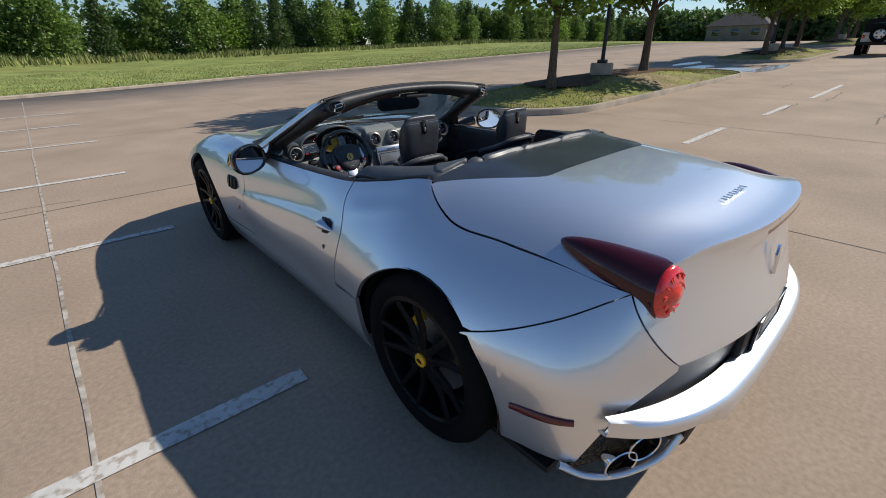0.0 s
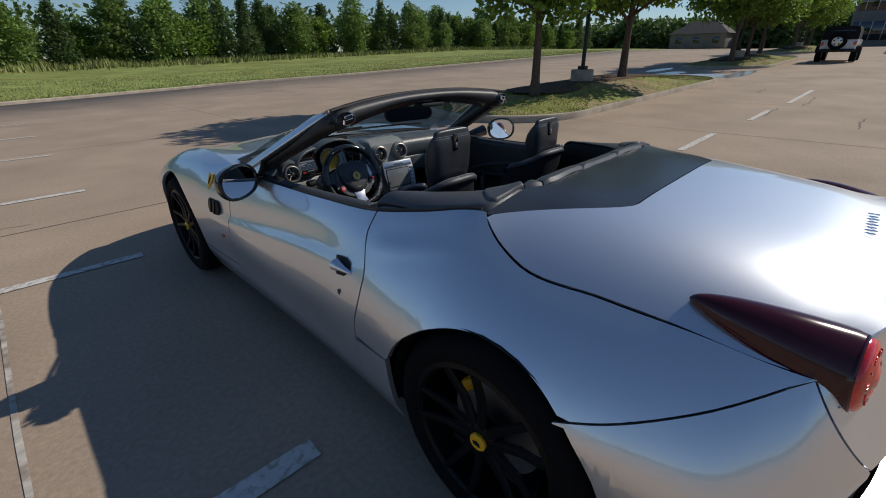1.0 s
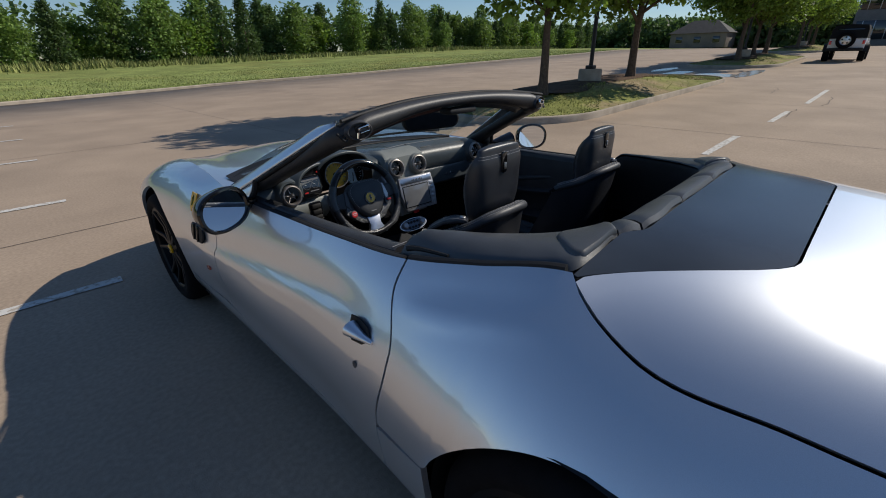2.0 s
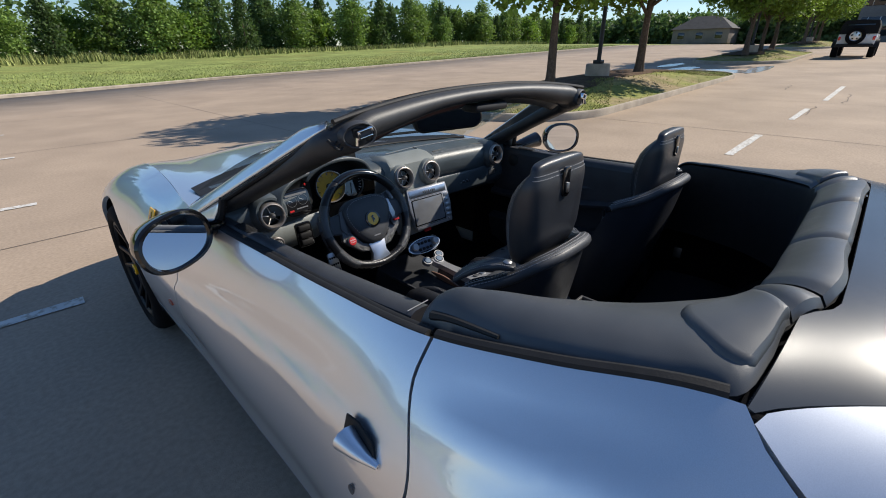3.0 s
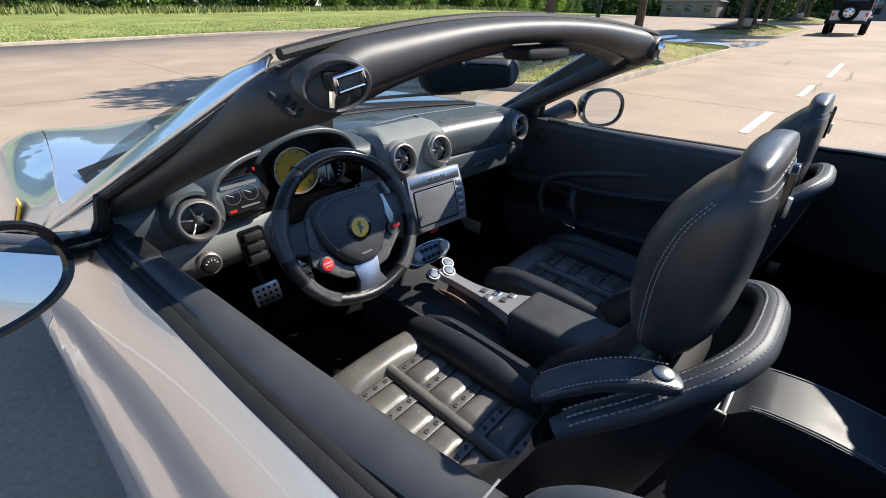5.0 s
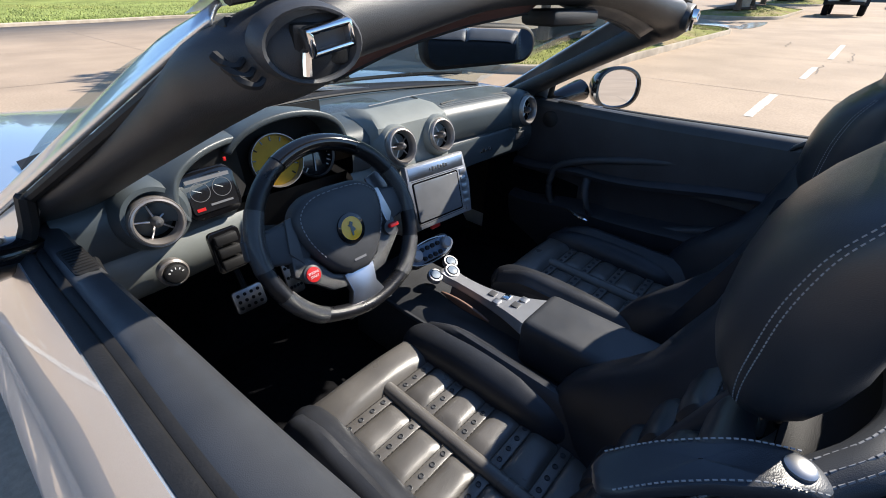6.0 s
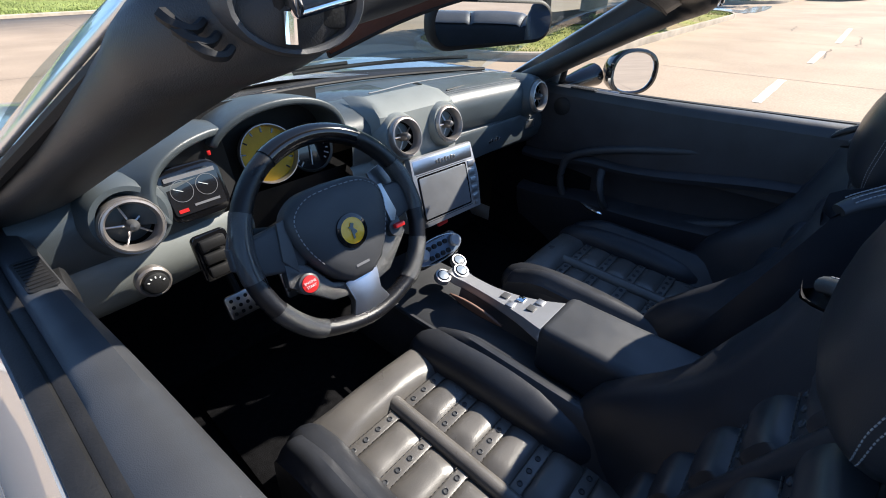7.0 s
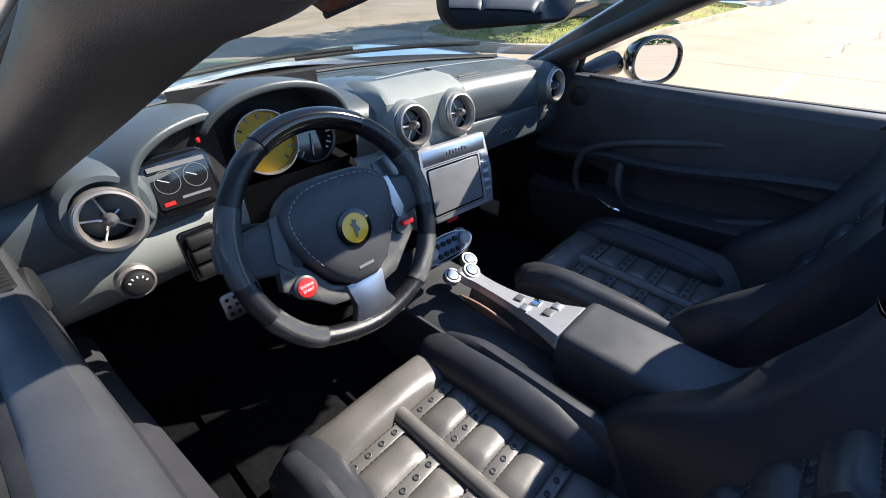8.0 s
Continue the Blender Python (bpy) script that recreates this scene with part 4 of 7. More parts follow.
def shelf_point(i, j):
    u = -1 + 2 * i / 60
    x = 0.790 * u
    yo, yi = plan_y(abs(x)), shelf_in(x)
    yi = min(yi, yo + 0.25)
    yo = min(yo, yi - 0.004)
    zt = 0.500 + 0.018 * abs(u) ** 2
    prof = [(yi, zt + 0.004), (lerp(yi, yo, 0.35), zt), (lerp(yi, yo, 0.75), zt - 0.006), (yo + 0.008, zt - 0.016), (yo, zt - 0.035), (yo + 0.000, zt - 0.085),
            (yo + 0.012, zt - 0.130), (yo + 0.04, zt - 0.165), (yo + 0.09, zt - 0.20), (yo + 0.12, zt - 0.27)]
    k = step(0.80, 0.95, abs(u))
    y, z = prof[j]
    lift = step(0.48, 0.62, abs(u))
    if j > 3:
        z = lerp(z, max(z, zt - 0.062), lift)
        y = lerp(y, yo + 0.006 * (j - 3), lift)
    return (x, y, z)


part("bumper_shelf", flanged(Shape().grid(shelf_point, range(61), range(10), flip=True), 0.012), PAINT, car, "silver jutting rear bumper", sharp=50)
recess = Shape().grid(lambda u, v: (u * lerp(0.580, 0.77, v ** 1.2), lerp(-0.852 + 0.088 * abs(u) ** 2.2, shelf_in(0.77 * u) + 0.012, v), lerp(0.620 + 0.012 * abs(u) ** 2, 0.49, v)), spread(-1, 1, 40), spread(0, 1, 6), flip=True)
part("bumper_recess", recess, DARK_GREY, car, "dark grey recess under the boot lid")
part("plate_housing", box(0, -0.838, 0.562, 0.50, 0.03, 0.110, 0.012), MATT_BLACK, car, "black number plate housing")
npl = part("number_plate", box(0, -0.857, 0.560, 0.31, 0.012, 0.100, 0.006), DARK_GREY, car, "dark number plate")
part("plate_frame", Shape().add(box(0, -0.861, 0.612, 0.33, 0.012, 0.012, 0.003)).add(box(0, -0.861, 0.508, 0.33, 0.012, 0.012, 0.003)).add(box(-0.162, -0.861, 0.560, 0.010, 0.012, 0.11, 0.003)).add(box(0.162, -0.861, 0.560, 0.010, 0.012, 0.11, 0.003)), GLOSS_BLACK, npl)
part("bar", box(0, -0.864, 0.56, 0.20, 0.003, 0.045, 0.001), GREY_PRINT, npl)
for sx in (-1, 1):
    # exhaust recess with mesh, and two stacked tips
    mesh = Shape().grid(lambda u, v: (sx * lerp(0.790, 0.50, u), lerp(-0.600, -0.745, u), lerp(0.235, 0.475, v)), spread(0, 1, 8), spread(0, 1, 5), flip=(sx > 0))
    grille = part("exhaust_grille", mesh, MESH_WIRE, car, "bronze wire mesh behind the exhausts")
    for k in range(16):
        u = (k + 0.5) / 16
        part("grille_wire", tube([(sx * (lerp(0.790, 0.50, u) + 0.002), lerp(-0.600, -0.745, u) - 0.004, z) for z in (0.235, 0.475)], 0.0022, 5), MESH_WIRE, grille)
    for k in range(12):
        z = lerp(0.24, 0.47, k / 11)
        part("grille_wire", tube([(sx * (lerp(0.790, 0.50, u) + 0.002), lerp(-0.600, -0.745, u) - 0.006, z) for u in (0, 1)], 0.0022, 5), MESH_WIRE, grille)
    for ex, ey, ez in ((0.630, -0.758, 0.336), (0.690, -0.724, 0.280)):
        m = facing((sx * ex, ey, ez), (sx * 0.42, -0.90, -0.06))
        pipe = part("exhaust_tip", lathe([(0.046, -0.17), (0.055, -0.17), (0.058, -0.02), (0.058, 0.0), (0.055, 0.003), (0.052, 0.0), (0.051, -0.03)], 32, m), CHROME, car, "polished round exhaust tip")
        part("bore", lathe([(0.051, -0.03), (0.048, -0.12), (0.0, -0.12)], 24, m), MATT_BLACK, pipe)
    lip = smooth_path([(sx * 0.820, -0.590, 0.268), (sx * 0.770, -0.652, 0.238), (sx * 0.705, -0.705, 0.228), (sx * 0.635, -0.752, 0.244), (sx * 0.575, -0.795, 0.290), (sx * 0.53, -0.815, 0.36)], 5)
    part("lower_valance", tube(lip, 0.013, 10, flat=0.9), PAINT, car, "silver lower edge of the bumper")
part("diffuser", box(0, -0.74, 0.25, 0.84, 0.14, 0.10, 0.02), MATT_BLACK, car, "black rear diffuser")

# tail lamps
for sx in (-1, 1):
    tip, lens = Vector((sx * 0.632, -0.396, 0.905)), Vector((sx * 0.562, -0.698, 0.826))
    m = facing(lens, (sx * 0.13, -0.98, 0.13), (0, 0, 1))
    s = Shape()

    def shell(k, t):
        a = 2 * math.pi * k / 32
        r = 0.0865 * max(t, 0.0) ** 0.55
        p = tip.lerp(lens, t) + Vector((sx * 0.014, 0, 0.008)) * math.sin(math.pi * t)
        return tuple(p + m.to_3x3() @ Vector((math.cos(a) * r * 0.96, math.sin(a) * r, 0)))
    s.grid(shell, range(32), [0.002, 0.02, 0.06, 0.12, 0.2, 0.3, 0.42, 0.55, 0.7, 0.84, 0.95, 1.0], loop_u=True)
    lamp = part("tail_lamp", s, RED_DARK, car, "teardrop dark red tail lamp with a round red lens")
    part("lens", lathe([(0.080, 0.0), (0.079, 0.008), (0.072, 0.015), (0.060, 0.020), (0.056, 0.017), (0.036, 0.025), (0.033, 0.022), (0.016, 0.029), (0.0, 0.030)], 36, m), RED_LENS, lamp, "bright red faceted lens")
    for k in range(18):
        a = 2 * math.pi * (k + 0.3 * (k % 3)) / 18
        part("lens_facet", box(0.046, 0, 0.0195, 0.026, 0.006, 0.006, 0.002, m=m @ Matrix.Rotation(a, 4, "Z")), RED_LENS, lamp)
    part("bezel", lathe([(0.086, -0.012), (0.086, 0.003), (0.083, 0.006), (0.080, 0.004), (0.079, 0.0)], 36, m), RED_DARK, lamp)
    sweep = spread(205, 395, 30) if sx < 0 else spread(335, 145, 30)
    part("lamp_surround", tube([m @ Vector((0.091 * math.cos(radians(a)), 0.091 * math.sin(radians(a)), -0.006)) for a in sweep], lambda t: 0.002 + 0.011 * math.sin(math.pi * t) ** 0.6, 10), PAINT, lamp, "silver edge round the lens")
# small bright marks: the rear badge as a plain shape, the model script as bars, the brake strip
part("rear_badge", slab([(-0.012, -0.05), (0.004, -0.052), (0.010, -0.02), (0.022, 0.0), (0.014, 0.03), (0.018, 0.05), (0.0, 0.055), (-0.006, 0.03), (-0.018, 0.02), (-0.010, -0.01)], 0.008,
     facing((0, -0.824, 0.775), (0, -1, 0.1)), 0.002), CHROME, car, "small chrome badge shape")
for k in range(8):
    part("script_bar", box(-0.098 + 0.028 * k, -0.655, deck_z(0, -0.655) + 0.002, 0.007, 0.020 + 0.006 * (k % 2), 0.003, 0.001, m=None), CHROME, car)
part("brake_strip", Shape().grid(lambda u, v: (u * 0.20, lip_y(u * 0.28) - 0.004 - 0.001 * v, lip_z(u * 0.28) - lerp(0.012, 0.024, v)), spread(-1, 1, 12), (0, 1), flip=True), RED_STRIP, car, "thin red brake light strip")

# bonnet and nose
hood_mid = curve((1.8, 0.915), (2.1, 0.912), (2.35, 0.893), (2.8, 0.845), (3.2, 0.765), (3.5, 0.66))


def hood_point(u, v):
    y = lerp(2.15 - 0.41 * abs(u) ** 2.4, 3.42, v)
    xe = top_x(y) - G
    e = top_z(y)
    z = lerp(hood_mid(y) - 0.015, e, abs(u) ** 2.6) - 0.022 * math.exp(-((abs(u) - 0.66) / 0.22) ** 2) * step(1.0, 0.3, v) + 0.016 * math.exp(-(u / 0.30) ** 2)
    return (u * xe, y, z)


part("bonnet", flanged(Shape().grid(hood_point, us, spread(0, 1, 34)), 0.012), PAINT, car, "silver bonnet with flowing front wings")


def nose_point(u, v):
    a = u * math.pi / 2
    x = 0.80 * math.sin(a) * lerp(0.62, 1.0, v ** 0.5)
    y = lerp(3.42, 3.42 + 0.27 * math.cos(a) ** 0.8, math.sin(math.pi / 2 * min(v * 1.6, 1)))
    return (x, y, lerp(top_z(3.42) + 0.05 * math.cos(a), 0.2, v))


part("front_bumper", Shape().grid(nose_point, spread(-1, 1, 28), spread(0, 1, 14)), PAINT, car, "silver front bumper")
for sx in (-1, 1):
    # wing vent, badge shield and marker
    v0 = Vector(on_side(sx, 1.93, 0.655))
    m = facing(v0, (sx, 0.0, 0.18))
    vent = part("wing_vent", slab(round_rect(0.155, 0.082, 0.035), 0.008, m, 0.003), MATT_BLACK, car, "black side vent with two bars")
    for k in (-0.025, 0.025):
        part("vent_bar", box(k, 0, 0.010, 0.010, 0.078, 0.012, 0.003, m=m), GLOSS_BLACK, vent)
    m = facing(on_side(sx, 2.00, 0.785, 0.002), (sx, 0.0, 0.45))
    shield = part("wing_badge", slab([(-0.030, 0.040), (0.030, 0.040), (0.030, 0.0), (0.016, -0.035), (0.0, -0.048), (-0.016, -0.035), (-0.030, 0.0)], 0.004, m, 0.001), YELLOW, car, "yellow shield badge on the wing")
    part("badge_figure", slab([(-0.008, -0.025), (0.006, -0.02), (0.010, 0.01), (0.002, 0.028), (-0.010, 0.012)], 0.002, m @ Matrix.Translation((0, 0, 0.004))), GLOSS_BLACK, shield)
    part("marker_lamp", slab(ellipse(0.022, 0.011), 0.006, facing(on_side(sx, 1.86, 0.50, 0.0), (sx, 0, 0)), 0.002), ORANGE, car, "small orange side lamp")
    # door handle: a scoop with a pull
    hp = Vector(on_side(sx, 0.665, 0.705))
    m = facing(hp, (sx, 0.05, 0.25), (0, 0, 1))
    hand = part("door_handle", slab([(-0.055, 0.0), (-0.035, 0.030), (0.01, 0.040), (0.045, 0.034), (0.05, -0.02), (0.03, -0.040), (-0.02, -0.030)] if sx > 0 else [(0.055, 0.0), (0.035, 0.030), (-0.01, 0.040), (-0.045, 0.034), (-0.05, -0.02), (-0.03, -0.040), (0.02, -0.030)], 0.004, m, 0.002), MATT_BLACK, car, "dark door handle scoop")
    part("pull", tube([tuple(m @ Vector((-sx * 0.062, -0.004, 0.002))), tuple(m @ Vector((-sx * 0.02, 0.004, 0.016))), tuple(m @ Vector((sx * 0.02, 0.006, 0.018)))], lambda t: 0.006 + 0.020 * t, 12, flat=0.9), PAINT, hand)
    part("lock", slab(ellipse(0.008, 0.012), 0.003, facing(on_side(sx, 0.66, 0.615, 0.0), (sx, 0, 0))), DARK_GREY, hand)

# dark inner shell that shows in the gaps, wheel housings and floor pan
for sx in (-1, 1):
    s = Shape()
    ys = spread(-0.55, 3.40, 90)

    def inner(i, j):
        y = ys[i]
        hi = min(top_z(y), gap_z(y) if y < 0.175 else 9) - 0.02
        lo = 0.25
        for ax in AXLES:
            d = abs(y - ax)
            if d < ARCH_R + 0.02:
                lo = max(lo, ARCH_Z + math.sqrt(max((ARCH_R + 0.02) ** 2 - d * d, 0)))
        z = lerp(min(lo, hi - 0.01), hi, j / 8)
        return (sx * (side_x(y, z) - 0.020), y, z)
    s.grid(inner, range(len(ys)), range(9), flip=(sx > 0))
    part("inner_shell", s, MATT_BLACK, car)
    for ax in AXLES:
        h = Shape()
        h.grid(lambda a, v: (sx * lerp(0.55, 0.880, v), ax + (ARCH_R + 0.004) * math.cos(a), ARCH_Z + (ARCH_R + 0.004) * math.sin(a)), spread(-0.2, math.pi + 0.2, 24), (0, 1))
        h.fan([(sx * 0.55, ax + (ARCH_R + 0.004) * math.cos(a), ARCH_Z + (ARCH_R + 0.004) * math.sin(a)) for a in spread(-0.2, math.pi + 0.2, 24)])
        part("wheel_housing", h, MATT_BLACK, car)
part("floor_pan", box(0, 1.40, 0.185, 1.62, 3.9, 0.03, 0.01), MATT_BLACK, car)
part("boot_floor", box(0, -0.30, 0.40, 1.0, 0.7, 0.03, 0.01), MATT_BLACK, car)


# wheels
def wheel(sx, y, r, width):
    cx = sx * 0.895
    tread, side = r, r - 0.085
    m = Matrix.Translation((cx, y, r)) @ Matrix.Rotation(radians(90 * sx), 4, "Y")
    rim = part("wheel", lathe([(side + 0.012, -0.20), (side + 0.012, -0.03), (side + 0.004, -0.006), (side - 0.012, -0.002), (side - 0.022, -0.012), (side - 0.030, -0.08), (side - 0.06, -0.18)], 48, m), RIM, car, "black alloy wheel with paired spokes")
    part("tyre", lathe([(side, -0.215), (side + 0.03, -0.228), (tread - 0.02, -0.225), (tread, -0.20), (tread + 0.001, -0.11), (tread, -0.03), (tread - 0.012, -0.008), (tread - 0.03, 0.004),
                        (side + 0.04, 0.008), (side + 0.012, 0.002), (side, -0.010)], 64, m), TYRE, rim, "low profile black tyre")
    part("brake_disc", lathe([(0.0, -0.10), (0.165, -0.10), (0.165, -0.115), (0.0, -0.115)], 40, m), STEEL, rim, sharp=30)
    for k in range(5):
        for d in (-1, 1):
            a = 2 * math.pi * k / 5 + 0.3
            p0 = Vector((0.045 * math.cos(a + d * 0.35), 0.045 * math.sin(a + d * 0.35), -0.032))
            p1 = Vector(((side - 0.015) * math.cos(a + d * 0.23), (side - 0.015) * math.sin(a + d * 0.23), -0.012))
            pm = p0.lerp(p1, 0.5) + Vector((0, 0, -0.012))
            part("spoke", tube([m @ p0, m @ pm, m @ p1], lambda t: 0.019 - 0.005 * t, 8, flat=0.75, up=tuple(m.to_3x3() @ Vector((0, 0, 1)))), RIM, rim)
    part("hub", lathe([(0.065, -0.06), (0.062, -0.030), (0.048, -0.020), (0.034, -0.018), (0.0, -0.018)], 30, m), RIM, rim)
    part("hub_cap", lathe([(0.029, -0.018), (0.029, -0.010), (0.026, -0.007), (0.0, -0.006)], 28, m), YELLOW, rim, "yellow hub cap with a black figure")
    part("cap_figure", slab([(-0.008, -0.014), (0.004, -0.012), (0.009, 0.002), (0.003, 0.014), (-0.007, 0.010)], 0.002, m @ Matrix.Translation((0, 0, -0.006))), GLOSS_BLACK, rim)
    for k in range(5):
        a = 2 * math.pi * (k + 0.5) / 5 + 0.3
        part("bolt", lathe([(0.0, -0.024), (0.008, -0.024), (0.009, -0.034)], 8, m @ Matrix.Translation((0.048 * math.cos(a), 0.048 * math.sin(a), 0))), STEEL, rim)
    cal = [(0.15 * math.cos(a), 0.15 * math.sin(a), -0.105) for a in spread(0.5, 1.1, 8)]
    part("brake_calliper", tube([m @ Vector(p) for p in cal], 0.022, 8), YELLOW_DIAL, rim, "yellow brake calliper")


for sx in (-1, 1):
    wheel(sx, 0.0, 0.348, 0.28)
    wheel(sx, 2.67, 0.340, 0.245)

# ---- the convertible: windscreen, doors and rim ----
cowl_y = curve((0, 2.15), (0.3, 2.09), (0.55, 1.97), (0.74, 1.82))


def head_y(x):
    return 1.135 - 0.055 * (abs(x) / 0.62) ** 2


def head_z(x):
    return 1.234 - 0.045 * (abs(x) / 0.62) ** 2.2


def glass_point(u, v):
    xb, xt = 0.725 * u, 0.60 * u
    a, b = Vector((xb, cowl_y(abs(xb)), 0.895)), Vector((xt, head_y(xt) + 0.05, head_z(xt) - 0.012))
    p = a.lerp(b, v)
    p.z += 0.020 * math.sin(math.pi * v)
    return tuple(p)


screen = part("windscreen", Shape().grid(glass_point, spread(-1, 1, 24), spread(0, 1, 12)), GLASS, car, "raked windscreen glass")
screen.visible_shadow = False
frame_x = [-0.60 + 1.20 * i / 40 for i in range(41)]


def frame_path():
    """Centre line of the leather covered frame: up one pillar, along the header, down the other."""
    half = [(x, head_y(x), head_z(x) + 0.006 - lerp(0.025, 0.037, step(0.15, 0.53, x)), lerp(0.056, 0.052, step(0.3, 0.53, x)), lerp(0.025, 0.037, step(0.15, 0.53, x))) for x in (0.0, 0.12, 0.24, 0.34, 0.43, 0.50)]
    half += [(0.545, 1.094, 1.156, 0.051, 0.040), (0.578, 1.125, 1.138, 0.050, 0.038), (0.594, 1.19, 1.103, 0.048, 0.032), (0.632, 1.35, 1.020, 0.052, 0.026), (0.674, 1.50, 0.944, 0.060, 0.025), (0.708, 1.62, 0.884, 0.066, 0.025), (0.730, 1.70, 0.842, 0.066, 0.025)]
    return [(-h[0], *h[1:]) for h in reversed(half[1:])] + half


def frame_mesh():
    keys = frame_path()
    pts = smooth_path([k[:3] for k in keys], 6)
    n = len(pts) - 1
    ra = curve(*[(i, k[3]) for i, k in enumerate(keys)])
    rb = curve(*[(i, k[4]) for i, k in enumerate(keys)])
    s, rings = Shape(), []
    for i, p in enumerate(pts):
        t = (pts[min(i + 1, n)] - pts[max(i - 1, 0)]).normalized()
        a = t.cross(Vector((0, 0, 1))).normalized()
        b = a.cross(t)
        w = i / n * (len(keys) - 1)
        ring = []
        for k in range(20):
            q = 2 * math.pi * k / 20
            ring.append(p + a * ra(w) * math.copysign(abs(math.cos(q)) ** 0.8, math.cos(q)) + b * rb(w) * math.copysign(abs(math.sin(q)) ** 0.8, math.sin(q)))
        rings.append(ring)
    s.grid(lambda i, k: rings[i][k], range(n + 1), range(20), loop_v=True)
    return s.fan(rings[0]).fan(rings[-1], True)


head = part("screen_header", frame_mesh(), FRAME_TRIM, car, "black leather covered windscreen frame", sharp=60)
part("header_seal", tube([(x, head_y(x) - 0.014, head_z(x) + 0.006) for x in frame_x], 0.007, 8), RUBBER, head)
part("header_cap", Shape().grid(lambda x, v: (x, head_y(x) + lerp(0.004, 0.075, v), head_z(x) + 0.011 - 0.02 * v), frame_x, spread(0, 1, 4)), PAINT, head, "silver outer edge of the header")
for sx in (-1, 1):
    # painted outer strip of the pillar, its seal, and the painted foot in front of the door
    def pillar_edge(y, sx=sx):
        return Vector((sx * (0.609 + 0.371 * (y - 1.13)), y, 1.163 - 0.567 * (y - 1.13)))

    def strip_at(y, v, sx=sx):
        return tuple(pillar_edge(y) + Vector((-sx * 0.050 * v, 0.036 * v, 0.038 * v + 0.008 * math.sin(math.pi * v))) * lerp(0.35, 1.0, step(1.10, 1.22, y)))
    cap = part("pillar_cap", Shape().grid(strip_at, spread(1.105, 1.74, 26), spread(0, 1, 6), flip=sx > 0), PAINT, car, "silver windscreen pillar")
    thicken(cap, 0.006)
    part("pillar_seal", tube([tuple(pillar_edge(y) + Vector((-sx * 0.004, 0, -0.008))) for y in spread(1.09, 1.50, 16)], 0.008, 8), RUBBER, cap)
    foot_a, foot_b, foot_c = pillar_edge(1.71), pillar_edge(1.497) + Vector((0, 0, -0.004)), Vector((sx * 0.778, 1.527, 0.858))
    foot = Shape().grid(lambda u, v: tuple(foot_a.lerp(foot_b.lerp(foot_c, v), u) + Vector((sx * 0.004 * math.sin(math.pi * v) * u, 0, 0))), spread(0.02, 1, 8), spread(0, 1, 6), flip=sx < 0)
    thicken(part("pillar_foot", foot, PAINT, car, "silver foot of the windscreen pillar"), 0.02)
    part("foot_seal", tube([foot_b, foot_b.lerp(foot_c, 0.5) + Vector((-sx * 0.006, -0.004, 0)), foot_c], 0.012, 8), RUBBER, cap)
    # latch socket with a chrome hook
    m = facing((sx * 0.546, 1.0445, 1.163), (sx * 0.12, -1, -0.10))
    sock = part("roof_latch", lathe([(0.050, -0.018), (0.049, -0.002), (0.045, 0.003), (0.0415, 0.001), (0.039, -0.008), (0.0, -0.009)], 32, m @ Matrix.Diagonal((1.0, 0.66, 1, 1))), LEATHER, car, "black roof latch socket with a chrome hook")
    part("latch_cup", box(-0.008 * sx, 0.0, -0.004, 0.052, 0.034, 0.010, 0.004, m=m), MATT_BLACK, sock)
    mh = m @ Matrix.Rotation(radians(-sx * 12), 4, "Z") @ Matrix.Translation((-sx * 0.010, 0.006, 0.010))
    hook = Shape().add(box(0, 0.0085, 0, 0.040, 0.005, 0.016, 0.002, m=mh)).add(box(0, -0.0085, 0, 0.040, 0.005, 0.016, 0.002, m=mh)).add(box(-0.0185, 0, 0, 0.006, 0.022, 0.016, 0.002, m=mh)).add(box(0.0185, 0, 0, 0.005, 0.022, 0.016, 0.002, m=mh))
    part("hook", hook, CHROME, sock)
    part("hook_plate", box(0, 0, -0.004, 0.034, 0.014, 0.004, 0.001, m=mh), DARK_GREY, sock)
    part("pin", tube([m @ Vector((sx * 0.010, -0.004, 0.006)), m @ Vector((sx * 0.012, -0.022, 0.008))], 0.004, 8), CHROME, sock)
    # creased seal at the corner
    for k in range(3):
        p0 = Vector((sx * (0.618 - 0.004 * k), 1.073 - 0.006 * k, 1.158 - 0.007 * k))
        part("corner_seal", tube(smooth_path([p0, p0 + Vector((-sx * 0.004, -0.008, -0.006)), p0 + Vector((-sx * 0.012, -0.010, -0.008)), p0 + Vector((-sx * 0.020, -0.006, -0.004))], 3), lambda t: 0.0045 - 0.002 * t, 6), RUBBER, head)
    # sun visors folded up under the header
    visor_low = curve((0.08, 1.183), (0.265, 1.165), (0.375, 1.146), (0.47, 1.121))

    def visor_at(u, v, sx=sx):
        x = lerp(0.08, 0.470, u)
        dy, dz = (lerp(-0.026, 0.0, v / 0.3), 0.020 * (1 - v / 0.3)) if v < 0.3 else (0.085 * (v - 0.3) / 0.7, 0.030 * (v - 0.3) / 0.7)
        return (sx * x, 1.130 + dy, visor_low(x) + dz)
    vis = part("sun_visor", Shape().grid(visor_at, spread(0, 1, 14), [0, 0.15, 0.3, 0.5, 0.75, 1.0], flip=sx > 0), SUEDE if sx < 0 else LEATHER, car, "folded brown suede sun visor" if sx < 0 else "folded dark sun visor")
    thicken(vis, 0.008, 0.0)
    part("visor_piping", tube([tuple(Vector(visor_at(u, 0.3)) + Vector((0, 0.0, -0.004))) for u in spread(0, 1, 14)], 0.0028, 6), MATT_BLACK, vis)
